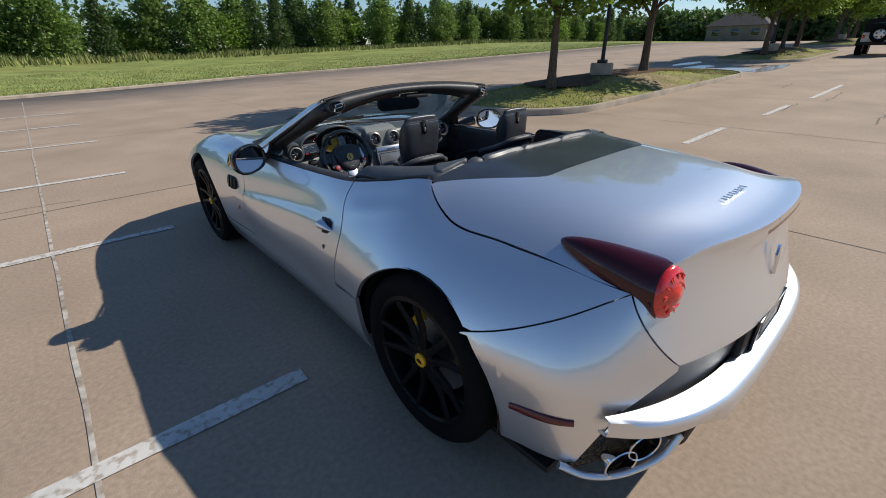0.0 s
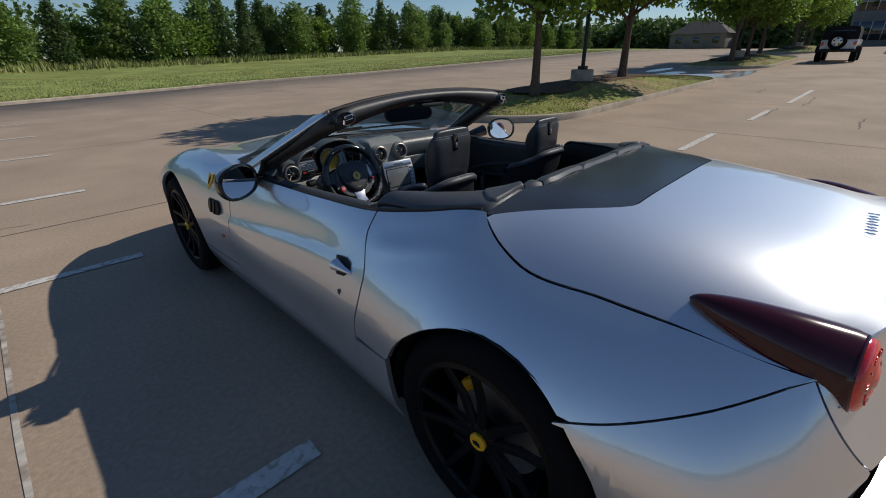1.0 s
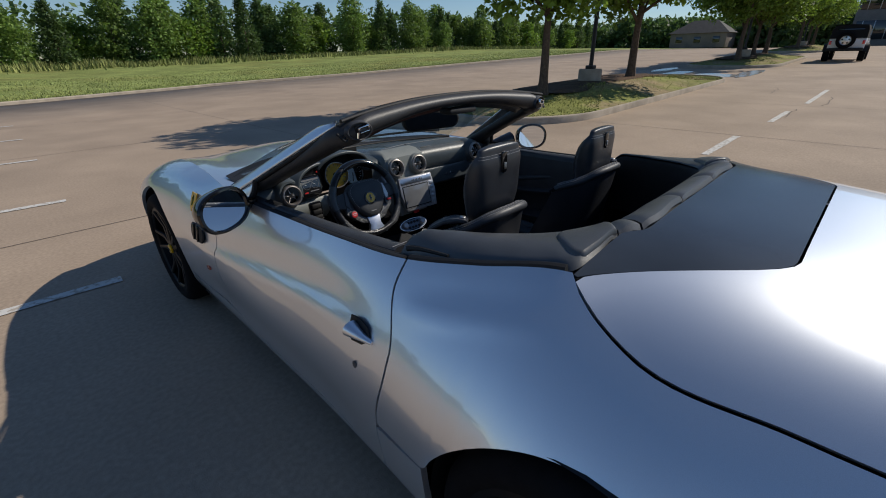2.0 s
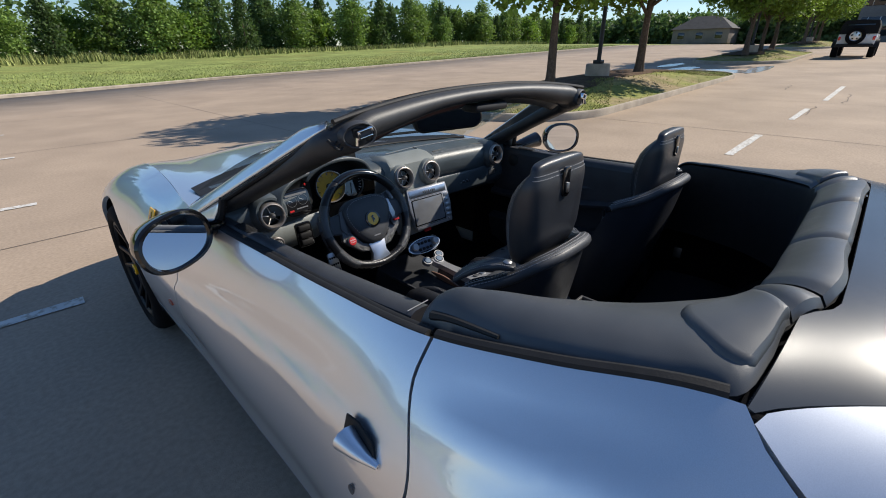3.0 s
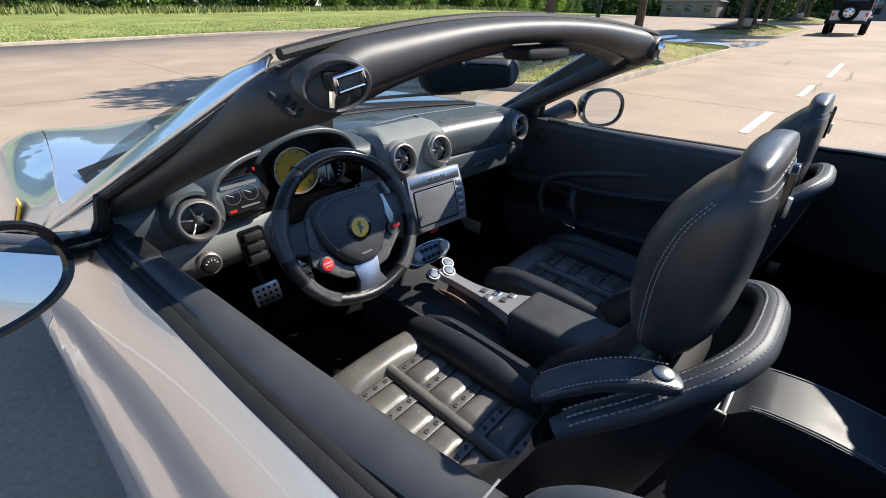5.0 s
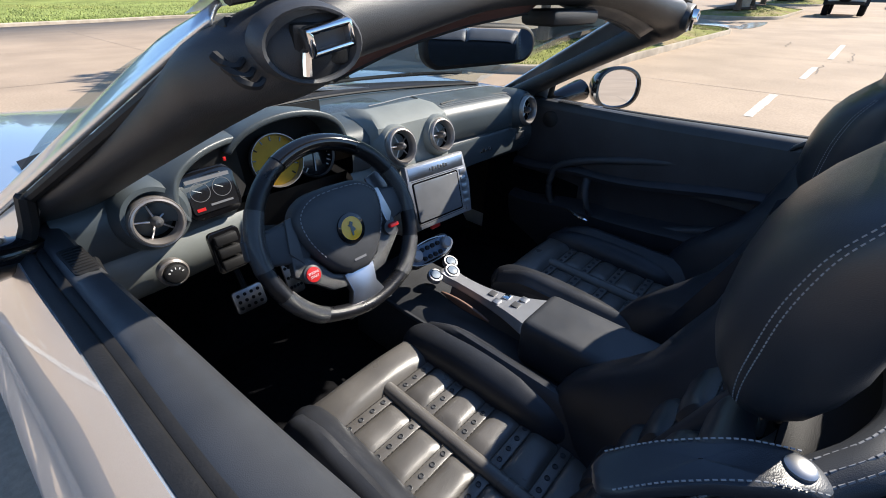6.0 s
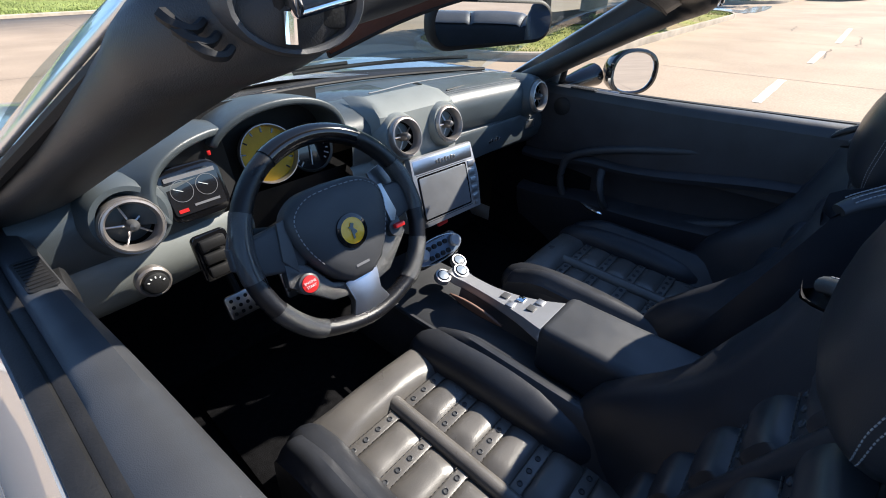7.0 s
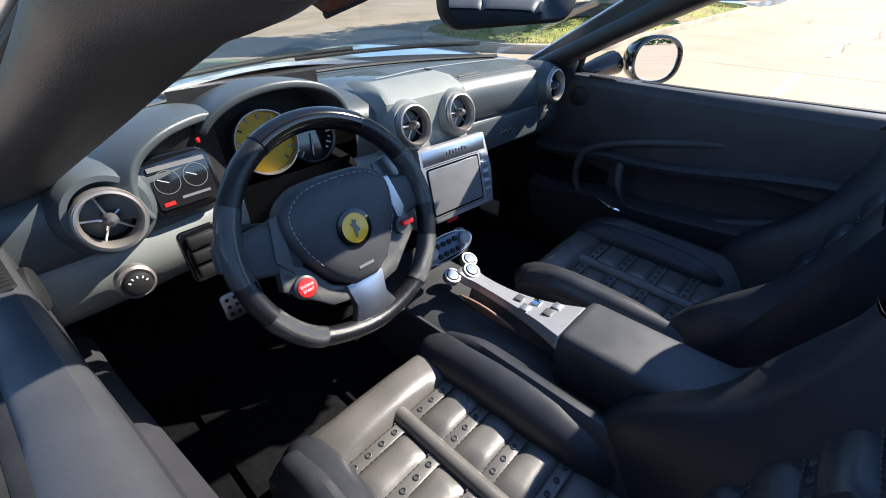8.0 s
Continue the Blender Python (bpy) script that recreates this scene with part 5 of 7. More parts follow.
# interior mirror
m = facing((0.062, 1.322, 1.108), (-0.42, -1, -0.02))
rvm = part("interior_mirror", slab([(x * 1.0, y * (1 - 0.10 * (x / 0.12))) for x, y in round_rect(0.285, 0.088, 0.041, 7)], 0.028, m @ Matrix.Translation((0, 0, -0.028)), 0.010, 3), MATT_BLACK, car, "black framed interior mirror")
part("mirror_glass", slab([(x * 1.0, y * (1 - 0.10 * (x / 0.12))) for x, y in round_rect(0.265, 0.070, 0.033, 7)], 0.0015, m), MIRROR, rvm)
part("mirror_stem", tube([(0.062, 1.345, 1.11), (0.05, 1.36, 1.160), (0.03, 1.30, 1.198)], 0.012, 8), MATT_BLACK, rvm)
part("roof_console", box(0.03, 1.125, 1.172, 0.17, 0.07, 0.026, 0.010), MATT_BLACK, car, "black switch console under the header")
# wiper and scuttle
scut = Shape().grid(lambda u, v: (0.72 * u, cowl_y(abs(0.72 * u)) + lerp(-0.03, 0.075, v), lerp(0.882, 0.893, v)), spread(-1, 1, 30), spread(0, 1, 3))
part("scuttle", scut, MATT_BLACK, car, "black panel below the windscreen")
for x0, x1 in ((-0.42, 0.22), (0.05, 0.62)):
    pth = [(lerp(x0, x1, t), cowl_y(abs(lerp(x0, x1, t))) - 0.055 - 0.03 * t, 0.925 + 0.02 * t) for t in spread(0, 1, 10)]
    part("wiper", tube(pth, 0.007, 6), RUBBER, car, "black wiper blade")

# doors from inside, seals along the body's edge
ledge_out = curve((0.6, 0.708), (0.69, 0.716), (0.93, 0.741), (1.18, 0.747), (1.43, 0.755), (1.62, 0.762))
ledge_in = curve((0.6, 0.645), (0.69, 0.653), (0.93, 0.673), (1.18, 0.690), (1.45, 0.711), (1.62, 0.718))


def outward(points, by=0.084):
    """Pushes the door's fittings out to its panel along the driver's line of sight."""
    out = []
    for x, y, z in points:
        k = (abs(x) + by + 0.72) / (abs(x) + 0.72)
        out.append((math.copysign(-0.72 + (abs(x) + 0.72) * k, x), 0.78 + (y - 0.78) * k, 1.17 + (z - 1.17) * k))
    return out


for sx in (-1, 1):
    ysd = spread(0.690, 1.60, 36)

    def door_in(i, k, sx=sx):
        y = ysd[i]
        o, n, zt = ledge_out(y), ledge_in(y), top_z(y) - 0.002
        prof = [(0.0, -0.030), (0.0, -0.012), (0.06, -0.002), (0.22, 0.004), (0.5, 0.005), (0.78, 0.002), (0.93, -0.008), (1.0, -0.022)]
        if k < 8:
            return (sx * lerp(o, n, prof[k][0]), y, zt + prof[k][1])
        dx, dz = [(-0.003, -0.05), (-0.006, -0.10), (-0.008, -0.16), (-0.009, -0.205), (-0.002, -0.200), (-0.022, -0.206), (-0.032, -0.218), (-0.026, -0.232), (0.012, -0.240), (0.026, -0.29),
                  (0.024, -0.34), (-0.026, -0.352), (-0.040, -0.362), (-0.032, -0.42), (0.0, -0.50), (0.005, -0.64)][k - 8]
        if k >= 12:
            dz += 0.06 * step(1.25, 0.7, y) * (1 - 0.55 * step(15, 21, k)) - 0.03 * step(1.3, 1.55, y)
        return (sx * (n + dx), y, zt + dz)
    trim = part("door_trim", Shape().grid(door_in, range(37), range(7, 24), flip=(sx < 0)).fan([door_in(0, k) for k in range(24)], flip=(sx > 0)), DOOR_LEATHER, car, "black leather inner door trim with a recessed armrest")
    part("door_ledge", Shape().grid(door_in, range(37), range(8), flip=(sx < 0)), LEATHER, trim, "padded leather ledge along the door")
    part("trim_stitch", tube([(sx * lerp(0.712, 0.658, t), 0.700, top_z(0.70) + 0.004) for t in spread(0, 1, 8)], 0.0012, 5), STITCH, trim)
    # speaker and tweeter
    part("tweeter", slab(round_rect(0.030, 0.092, 0.006), 0.003, facing((sx * 0.729, 1.41, top_z(1.41) + 0.002), (0, 0.0, 1), (sx * 0.06, 1, 0)), 0.001), MATT_BLACK, trim, "ribbed tweeter grille")
    for k in range(9):
        part("grille_rib", box(0, -0.038 + 0.0095 * k, 0.004, 0.024, 0.004, 0.002, 0.0008, m=facing((sx * 0.729, 1.41, top_z(1.41) + 0.002), (0, 0, 1), (sx * 0.06, 1, 0))), RUBBER, trim)
    part("speaker_cap", lathe([(0.0, 0.004), (0.026, 0.003), (0.030, 0.0), (0.030, -0.01)], 24, facing((sx * 0.704, 1.47, 0.812), (-sx, -0.1, 0.05))), MATT_BLACK, trim)
    if sx > 0:
        pull = [(sx * 0.598, 1.245, 0.672), (sx * 0.570, 1.235, 0.64), (sx * 0.566, 1.215, 0.58), (sx * 0.590, 1.20, 0.538)]
        part("pull_handle", tube(smooth_path(outward(pull), 5), 0.014, 10, flat=0.8), LEATHER, trim, "leather door pull")
        part("release_lever", tube(smooth_path(outward([(sx * 0.585, 1.19, 0.530), (sx * 0.575, 1.235, 0.532), (sx * 0.580, 1.285, 0.545)]), 4), lambda t: 0.008 - 0.003 * t, 8), CHROME, trim, "chrome release lever")
        arc = smooth_path(outward([(sx * 0.612, 1.335, 0.500), (sx * 0.600, 1.378, 0.570), (sx * 0.596, 1.380, 0.645), (sx * 0.596, 1.350, 0.692), (sx * 0.598, 1.225, 0.738), (sx * 0.600, 1.01, 0.782), (sx * 0.604, 0.794, 0.806), (sx * 0.610, 0.72, 0.808)]), 6)
        part("armrest_ridge", tube(arc, 0.013, 10), LEATHER, trim, "padded ridge over the armrest recess")
        part("armrest_ledge", tube(smooth_path(outward([(sx * 0.612, 1.335, 0.495), (sx * 0.600, 1.20, 0.512), (sx * 0.592, 1.079, 0.538), (sx * 0.592, 0.832, 0.620), (sx * 0.60, 0.74, 0.655)]), 6), 0.016, 10), LEATHER, trim)
        part("pocket_edge", tube(outward([(sx * 0.575, y, 0.47 - 0.05 * (y - 0.8)) for y in spread(0.75, 1.2, 8)]), 0.003, 6), STEEL, trim)
    for nm, off, rr, mat in (("waist_seal", 0.011, 0.011, RUBBER), ("glass_seal", 0.027, 0.008, RUBBER)):
        part(nm, tube([(sx * (top_x(y) - off), y, top_z(y) - 0.004 - off * 0.12) for y in spread(0.62, 1.72, 34)], rr, 8, flat=0.75), mat, trim)
    if sx > 0:
        part("sill_strip", tube([(sx * ledge_out(y), y, top_z(y) + 0.001) for y in spread(1.30, 1.56, 8)], 0.006, 6, flat=0.5), STEEL, trim, "bright strip at the foot of the pillar")

# padded rim round the rear of the cockpit
in_x = curve((0, 0.0), (0.18, 0.19), (0.335, 0.350), (0.377, 0.395), (0.48, 0.492), (0.64, 0.575), (0.82, 0.622), (1.0, 0.662))
in_y = curve((0, 0.212), (0.18, 0.213), (0.335, 0.222), (0.377, 0.234), (0.48, 0.318), (0.64, 0.452), (0.82, 0.570), (1.0, 0.674))
out_x = curve((0, 0.0), (0.18, 0.21), (0.335, 0.402), (0.377, 0.468), (0.44, 0.56), (0.50, 0.632), (0.56, 0.642), (0.64, 0.660), (0.82, 0.695), (1.0, 0.714))
out_y = curve((0, 0.128), (0.18, 0.130), (0.335, 0.138), (0.377, 0.166), (0.44, 0.171), (0.50, 0.184), (0.56, 0.235), (0.64, 0.33), (0.82, 0.50), (1.0, 0.668))
out_z = curve((0, 1.028), (0.34, 1.024), (0.38, 1.016), (0.44, 1.000), (0.50, 0.982), (0.56, 0.966), (0.64, 0.945), (0.82, 0.914), (1.0, 0.885))
in_z = curve((0, 0.998), (0.34, 0.994), (0.48, 0.980), (0.64, 0.966), (0.82, 0.956), (0.95, 0.940), (1.0, 0.915))


def rim_point(t, v):
    a = abs(t)
    o, i = Vector((out_x(a), out_y(a), out_z(a))), Vector((in_x(a), in_y(a), in_z(a)))
    if v <= 1:
        p = o.lerp(i, v)
        p.z += 0.014 * math.sin(math.pi * v) ** 0.8 - 0.010 * (1 - step(0, 0.10, v))
    else:
        w = v - 1
        d = (i - o)
        d.z = 0
        d = d.normalized() if d.length else Vector((0, 1, 0))
        p = i + d * (0.020 * math.sin(min(w, 1) * math.pi / 2)) - Vector((0, 0, 0.26 * w ** 1.6))
    return (p.x if t >= 0 else -p.x, p.y, p.z)


cuts = [-1.0, -0.377, -0.335, -0.124, 0.124, 0.335, 0.377, 1.0]
rim_v = [0, 0.04, 0.1, 0.2, 0.35, 0.5, 0.65, 0.8, 0.92, 1.0, 1.08, 1.18, 1.3, 1.5, 1.75, 2.0]
for a, b in zip(cuts, cuts[1:]):
    n = 44 if b - a > 0.3 else (5 if b - a < 0.05 else 12)
    names = ("flank_pad", "leather flank pad beside the rear seats") if b - a > 0.3 else ("rim_pad", "black leather pad on the cockpit's rim")
    def seamed(t, v, a=a, b=b):
        p = Vector(rim_point(t, v))
        e = min(t - a, b - t)
        p.z -= 0.008 * (1 - step(0, 0.018, e)) * (1 if v < 1.3 else 0)
        return tuple(p)
    ts = sorted(set(spread(a + 0.002, b - 0.002, n) + [a + 0.006, a + 0.012, b - 0.006, b - 0.012]))
    part(names[0], Shape().grid(seamed, ts, [v for v in rim_v if v < 1.15], flip=False), PAD_LEATHER, car, names[1])
for sx in (-1, 1):
    def tongue(a, b, sx=sx):
        """A raised corner pad with a rounded front, lying on the flank pad."""
        end = 0.500 - 0.034 * abs(2 * b - 1) ** 4.0
        t, v = lerp(0.379, end, a), lerp(0.05, 0.86, b)
        p = Vector(rim_point(sx * t, v))
        e = min((1 - a) * 0.14 / 0.012, b / 0.07, (1 - b) / 0.07, a * 0.14 / 0.008)
        p.z += -0.006 + 0.013 * min(max(e, 0.0), 1.0) ** 0.5
        return tuple(p)
    fine = [0, 0.015, 0.04, 0.08, 0.13, 0.2, 0.3, 0.4, 0.5, 0.6, 0.7, 0.8, 0.86, 0.9, 0.94, 0.97, 0.985, 1]
    part("corner_pad", Shape().grid(tongue, fine, fine, flip=sx < 0), PAD_LEATHER, car, "raised leather corner pad with a rounded end")
part("rim_backing", Shape().grid(lambda t, v: tuple(Vector(rim_point(t, v)) - Vector((0, 0, 0.012))), spread(-1, 1, 70), rim_v), RUBBER, car)
for sx in (-1, 1):
    part("edge_seal", tube([(sx * (top_x(y) - 0.012), y, top_z(y) - 0.002) for y in spread(0.195, 0.60, 16)], 0.012, 8), RUBBER, car, "black rubber edge seal")
    part("belt_guide", tube(smooth_path([(sx * 0.70, 0.645, 0.905), (sx * 0.695, 0.60, 0.915), (sx * 0.69, 0.50, 0.925)], 4), lambda t: 0.010 - 0.006 * t, 6), MATT_BLACK, car)

# ---- the convertible: tub, rear bench, tunnel ----
for sx in (-1, 1):
    part("tub_side", Shape().grid(lambda y, v: (sx * lerp(0.74, 0.71, v), y, lerp(0.84, 0.2, v)), spread(0.14, 1.75, 16), spread(0, 1, 6), flip=sx > 0), CARPET, car)
    # bench and its back are coloured darker to stand for the shade there
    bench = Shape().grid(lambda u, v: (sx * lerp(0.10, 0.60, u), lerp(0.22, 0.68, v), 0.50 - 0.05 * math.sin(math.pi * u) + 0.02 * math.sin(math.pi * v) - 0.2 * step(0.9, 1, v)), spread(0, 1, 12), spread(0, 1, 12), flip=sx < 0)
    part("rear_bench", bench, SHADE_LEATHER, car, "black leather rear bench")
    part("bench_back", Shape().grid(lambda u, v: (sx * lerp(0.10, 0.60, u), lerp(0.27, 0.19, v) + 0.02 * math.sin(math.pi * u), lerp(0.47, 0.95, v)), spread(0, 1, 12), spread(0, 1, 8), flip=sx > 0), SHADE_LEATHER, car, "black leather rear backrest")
part("bulkhead", box(0, 0.17, 0.66, 1.32, 0.03, 0.62, 0.01), CARPET, car)
part("cabin_floor", box(0, 1.15, 0.225, 1.36, 2.0, 0.03, 0.01), CARPET, car, "black carpeted floor")
part("footwell", Shape().grid(lambda u, v: (lerp(-0.70, 0.70, u), lerp(1.80, 2.12, v), lerp(0.22, 0.62, v)), spread(0, 1, 8), spread(0, 1, 5)), CARPET, car)
for sx in (-1, 1):
    part("floor_mat", slab([(x + sx * 0.37, y + 1.52) for x, y in round_rect(0.44, 0.42, 0.06)], 0.012, Matrix.Translation((0, 0, 0.242)), 0.004), CARPET, car, "black floor mat")
tun = Shape().grid(lambda y, k: (([-0.135, -0.135, -0.118, -0.085, 0.0, 0.09, 0.120, 0.135, 0.135][k]) + 0.0, y, [0.22, 0.38, 0.425, 0.44, 0.445, 0.44, 0.425, 0.38, 0.22][k] + 0.05 * step(0.9, 0.6, y)), spread(0.22, 1.62, 24), range(9))
part("tunnel", tun, LEATHER, car, "black leather centre tunnel")
part("tunnel_edge", tube([(-0.128, y, 0.432) for y in spread(0.75, 1.5, 10)], 0.007, 6), LEATHER, car)
part("armrest", box(0, 0.90, 0.505, 0.158, 0.325, 0.125, 0.022, 4, m=Matrix.Translation((-0.008, 0, 0))), LEATHER, car, "black leather armrest box")
arm_x = 0.002


def rear_arm(u, v):
    e = abs(u)
    z = 0.614 + 0.014 * math.sin(math.pi * min(v * 1.4, 1)) - 0.006 * v - 0.030 * step(0.10, 0.0, v) - 0.10 * step(0.80, 1.0, e)
    return (arm_x + 0.088 * math.copysign(min(e / 0.93, 1.0), u), lerp(0.562, 0.20, v), z)


part("rear_armrest", Shape().grid(rear_arm, [-1, -0.98, -0.93, -0.88, -0.8, -0.6, -0.3, 0, 0.3, 0.6, 0.8, 0.88, 0.93, 0.98, 1], [0, 0.02, 0.05, 0.1] + spread(0.16, 1, 14), flip=False), LEATHER, car, "black leather rear armrest")
part("rear_arm_base", box(arm_x, 0.375, 0.46, 0.170, 0.36, 0.14, 0.01), LEATHER, car)
for e in (-0.072, -0.065, 0.070):
    part("arm_stitch", tube([(arm_x + e, lerp(0.562, 0.20, v), rear_arm(e / 0.088 * 0.93, v)[2] + 0.001) for v in spread(0.08, 0.95, 16)], 0.0014, 5), STITCH, car)
tx0, ty0, tz0 = -0.040, 0.625, 0.588
part("cup_tray", Shape().add(box(tx0, ty0 + 0.062, tz0, 0.135, 0.010, 0.04, 0.004)).add(box(tx0, ty0 - 0.058, tz0, 0.135, 0.010, 0.04, 0.004)).add(box(tx0 - 0.063, ty0, tz0, 0.010, 0.13, 0.04, 0.004)).add(box(tx0 + 0.063, ty0, tz0, 0.010, 0.13, 0.04, 0.004)).add(box(tx0, ty0, tz0 + 0.002, 0.125, 0.12, 0.010, 0.003)), DARK_GREY, car, "grey plastic tray behind the seats")
part("tray_foot", box(tx0, ty0, 0.50, 0.12, 0.11, 0.14, 0.01), LEATHER, car)
part("belt_tongue", box(0.655, 0.59, 0.575, 0.004, 0.030, 0.045, 0.002), STEEL, car, "steel seat belt tongue")


# ---- the convertible: seats ----
def seat(sx):
    c = -0.352 if sx < 0 else 0.368

    def cushion(u, v):
        a = abs(u)
        x = c + 0.235 * u
        y = lerp(0.72, 1.318, v)
        z = 0.425 + 0.018 * v + 0.078 * step(0.58, 0.80, a) * (0.35 + 0.65 * step(1.02, 0.75, v)) - 0.025 * step(0.86, 0.97, a)
        z -= 0.20 * step(0.975, 1.0, a) + 0.15 * max(0.0, (v - 0.93) / 0.07) ** 2.2
        return (x, y, z)
    ucs = [-1, -0.99, -0.975, -0.95, -0.9, -0.85, -0.8, -0.75, -0.7, -0.65, -0.6, -0.5, -0.25, 0]
    ucs = ucs + [-u for u in reversed(ucs[:-1])]
    base = part("seat", Shape().grid(cushion, ucs, spread(0, 0.9, 18) + [0.93, 0.95, 0.965, 0.98, 0.99, 1.0], flip=True), SEAT_BLACK, car, "black leather bucket seat with pleats and stud strips")

    def pillow(cx, cy, w, d, h, m, ex=6.0):
        s = Shape()
        n = 8
        def pt(i, j):
            u, v = -1 + 2 * i / n, -1 + 2 * j / n
            e = max(abs(u), abs(v))
            z = h * (1 - abs(u) ** ex) ** 0.6 * (1 - abs(v) ** 2.6) ** 0.6 if e < 1 else 0
            return tuple(m @ Vector((cx + u * w / 2, cy + v * d / 2, z + 0.0015 * noise.noise(Vector((cx * 31 + u * 2, cy * 27 + v * 2, c * 9))))))
        s.grid(pt, range(n + 1), range(n + 1))
        return s

    def pleats(parent, m, length, first, front_band, wide=1.0, hide=SEAT_LEATHER_LIT, puff=0.0125):
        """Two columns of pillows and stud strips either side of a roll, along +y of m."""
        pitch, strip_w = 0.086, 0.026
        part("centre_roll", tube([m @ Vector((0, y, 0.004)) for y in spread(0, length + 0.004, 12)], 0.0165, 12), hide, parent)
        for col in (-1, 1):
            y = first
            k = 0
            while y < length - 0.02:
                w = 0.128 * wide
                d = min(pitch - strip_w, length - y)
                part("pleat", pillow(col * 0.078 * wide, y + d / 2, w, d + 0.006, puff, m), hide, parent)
                ys = y + d + strip_w / 2
                if ys < length - 0.01:
                    part("stud_strip", box(col * 0.078 * wide, ys, 0.004, w - 0.004, strip_w - 0.003, 0.006, 0.002, m=m), hide, parent)
                    for q in range(4):
                        part("stud", lathe([(0.0058, 0.006), (0.0056, 0.0086), (0.0044, 0.0092), (0.0034, 0.0076), (0.0, 0.0074)], 10, m @ Matrix.Translation((col * 0.078 * wide + (-0.045 + 0.030 * q) * wide, ys, 0))), LEATHER, parent)
                    dash = Shape()
                    for e in (-1, 1):
                        for q in range(12):
                            dash.add(box(col * 0.078 * wide + (-0.057 + 0.0104 * q) * wide, ys + e * 0.0125, 0.0075, 0.006, 0.0014, 0.0014, 0, m=m))
                    tagged(part("stitching", dash, SEAM, parent), kind="stuff")
                y += pitch
                k += 1
        if front_band:
            part("front_roll", pillow(0, length + 0.040, 0.318, 0.094, 0.030, m, 2.6), SEAT_LEATHER_LIT, parent)

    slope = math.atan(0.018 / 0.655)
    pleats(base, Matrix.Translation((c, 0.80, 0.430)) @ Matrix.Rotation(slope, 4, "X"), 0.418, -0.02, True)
    # backrest: a shell whose top edge runs as a U round the back, with wings at the sides
    bc = -0.332 if sx < 0 else 0.395
    ux, uy, uz = curve((0, 0), (0.2, 0.060), (0.35, 0.100), (0.5, 0.130), (0.7, 0.175), (0.85, 0.215), (1, 0.240)), curve((0, 0.566), (0.2, 0.570), (0.35, 0.586), (0.5, 0.612), (0.7, 0.648), (0.85, 0.680), (1, 0.704)), curve((0, 0.946), (0.2, 0.944), (0.35, 0.934), (0.5, 0.915), (0.7, 0.897), (0.85, 0.886), (1, 0.868))
    lx, ly = curve((0, 0), (0.35, 0.12), (0.5, 0.17), (0.7, 0.215), (0.85, 0.240), (1, 0.240)), curve((0, 0.705), (0.35, 0.712), (0.5, 0.73), (0.7, 0.77), (0.85, 0.82), (1, 0.875))

    def rear_edge(p, w):
        a = abs(p)
        k = 1 - w
        bow = 0.030 * math.sin(math.pi * w)
        return Vector((bc + math.copysign(lerp(lx(a), ux(a), w) + bow * a, p), lerp(ly(a), uy(a), w) - bow * (1 - a) * 0.6, lerp(0.42, uz(a) - 0.012, w)))

    wing_y = curve((0.42, 0.95), (0.55, 0.90), (0.64, 0.817), (0.70, 0.768), (0.775, 0.738), (0.86, 0.718))

    def front_edge(q, w):
        a = abs(q)
        k = step(0.42, 0.74, a)
        z = lerp(0.42, lerp(0.893, 0.858, step(0.3, 1, a)), w)
        hollow = lerp(0.800, 0.640, w)
        return Vector((bc + 0.240 * q, lerp(hollow, max(wing_y(z), hollow), k) - 0.03 * step(0.93, 1.0, a) * (1 - w), z))

    def back(i, w):
        if i <= 28:
            return tuple(rear_edge(-1 + 2 * i / 28, w))
        return tuple(front_edge(1 - 2 * (i - 28) / 24, w))
    part("backrest", Shape().grid(back, range(52), [0, 0.1, 0.2, 0.3, 0.4, 0.5, 0.6, 0.7, 0.8, 0.88, 0.95, 1.0], loop_u=True, flip=False), SEAT_BLACK, base, "black leather backrest shell", sharp=70)

    def top_skin(p, v):
        q = rear_edge(p, 1.0).lerp(front_edge(p, 1.0), v)
        q.z += -0.020 * math.sin(math.pi * v) + 0.004
        return tuple(q)
    # shade below the headrest is painted by the darkened leather
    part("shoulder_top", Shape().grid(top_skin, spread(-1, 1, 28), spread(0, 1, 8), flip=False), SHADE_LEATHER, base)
    f0, f1 = Vector(front_edge(0, 0.03)), Vector(front_edge(0, 1.0))
    up = (f1 - f0).normalized()
    fwd = Vector((1, 0, 0)).cross(up)
    if fwd.y < 0:
        fwd = -fwd
    mb = Matrix((up.cross(fwd), up, fwd)).transposed().to_4x4()
    mb.translation = f0 + fwd * 0.002 + up * 0.06
    # backrest pleats take the darker leather, so their shade is in the colour
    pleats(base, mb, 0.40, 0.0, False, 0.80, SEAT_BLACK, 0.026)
    # side bolsters as rolls along the cushion
    for e in (-1, 1):
        fat = 0.058 if e == -sx else 0.048
        part("cushion_roll", tube(smooth_path([(c + e * 0.178, 0.84, 0.424), (c + e * 0.178, 1.0, 0.446), (c + e * 0.176, 1.16, 0.450), (c + e * 0.170, 1.255, 0.434), (c + e * 0.158, 1.318, 0.403)], 4), lambda t: fat * max(0.03, 1 - abs(2 * t - 1) ** 5) ** 0.5, 16), SEAT_BLACK, base, "rounded leather side bolster")
    ps = spread(-0.93, 0.93, 44)
    col = [tuple(rear_edge(p, 1.0) + Vector((0, 0.006, 0.004))) for p in ps]
    # collar is paler than the shell, its sunlight mixed into the colour
    part("collar", tube(col, lambda t: 0.0185 - 0.006 * abs(2 * t - 1) ** 4, 12, flat=0.85), LEATHER, base, "rolled leather collar round the headrest")
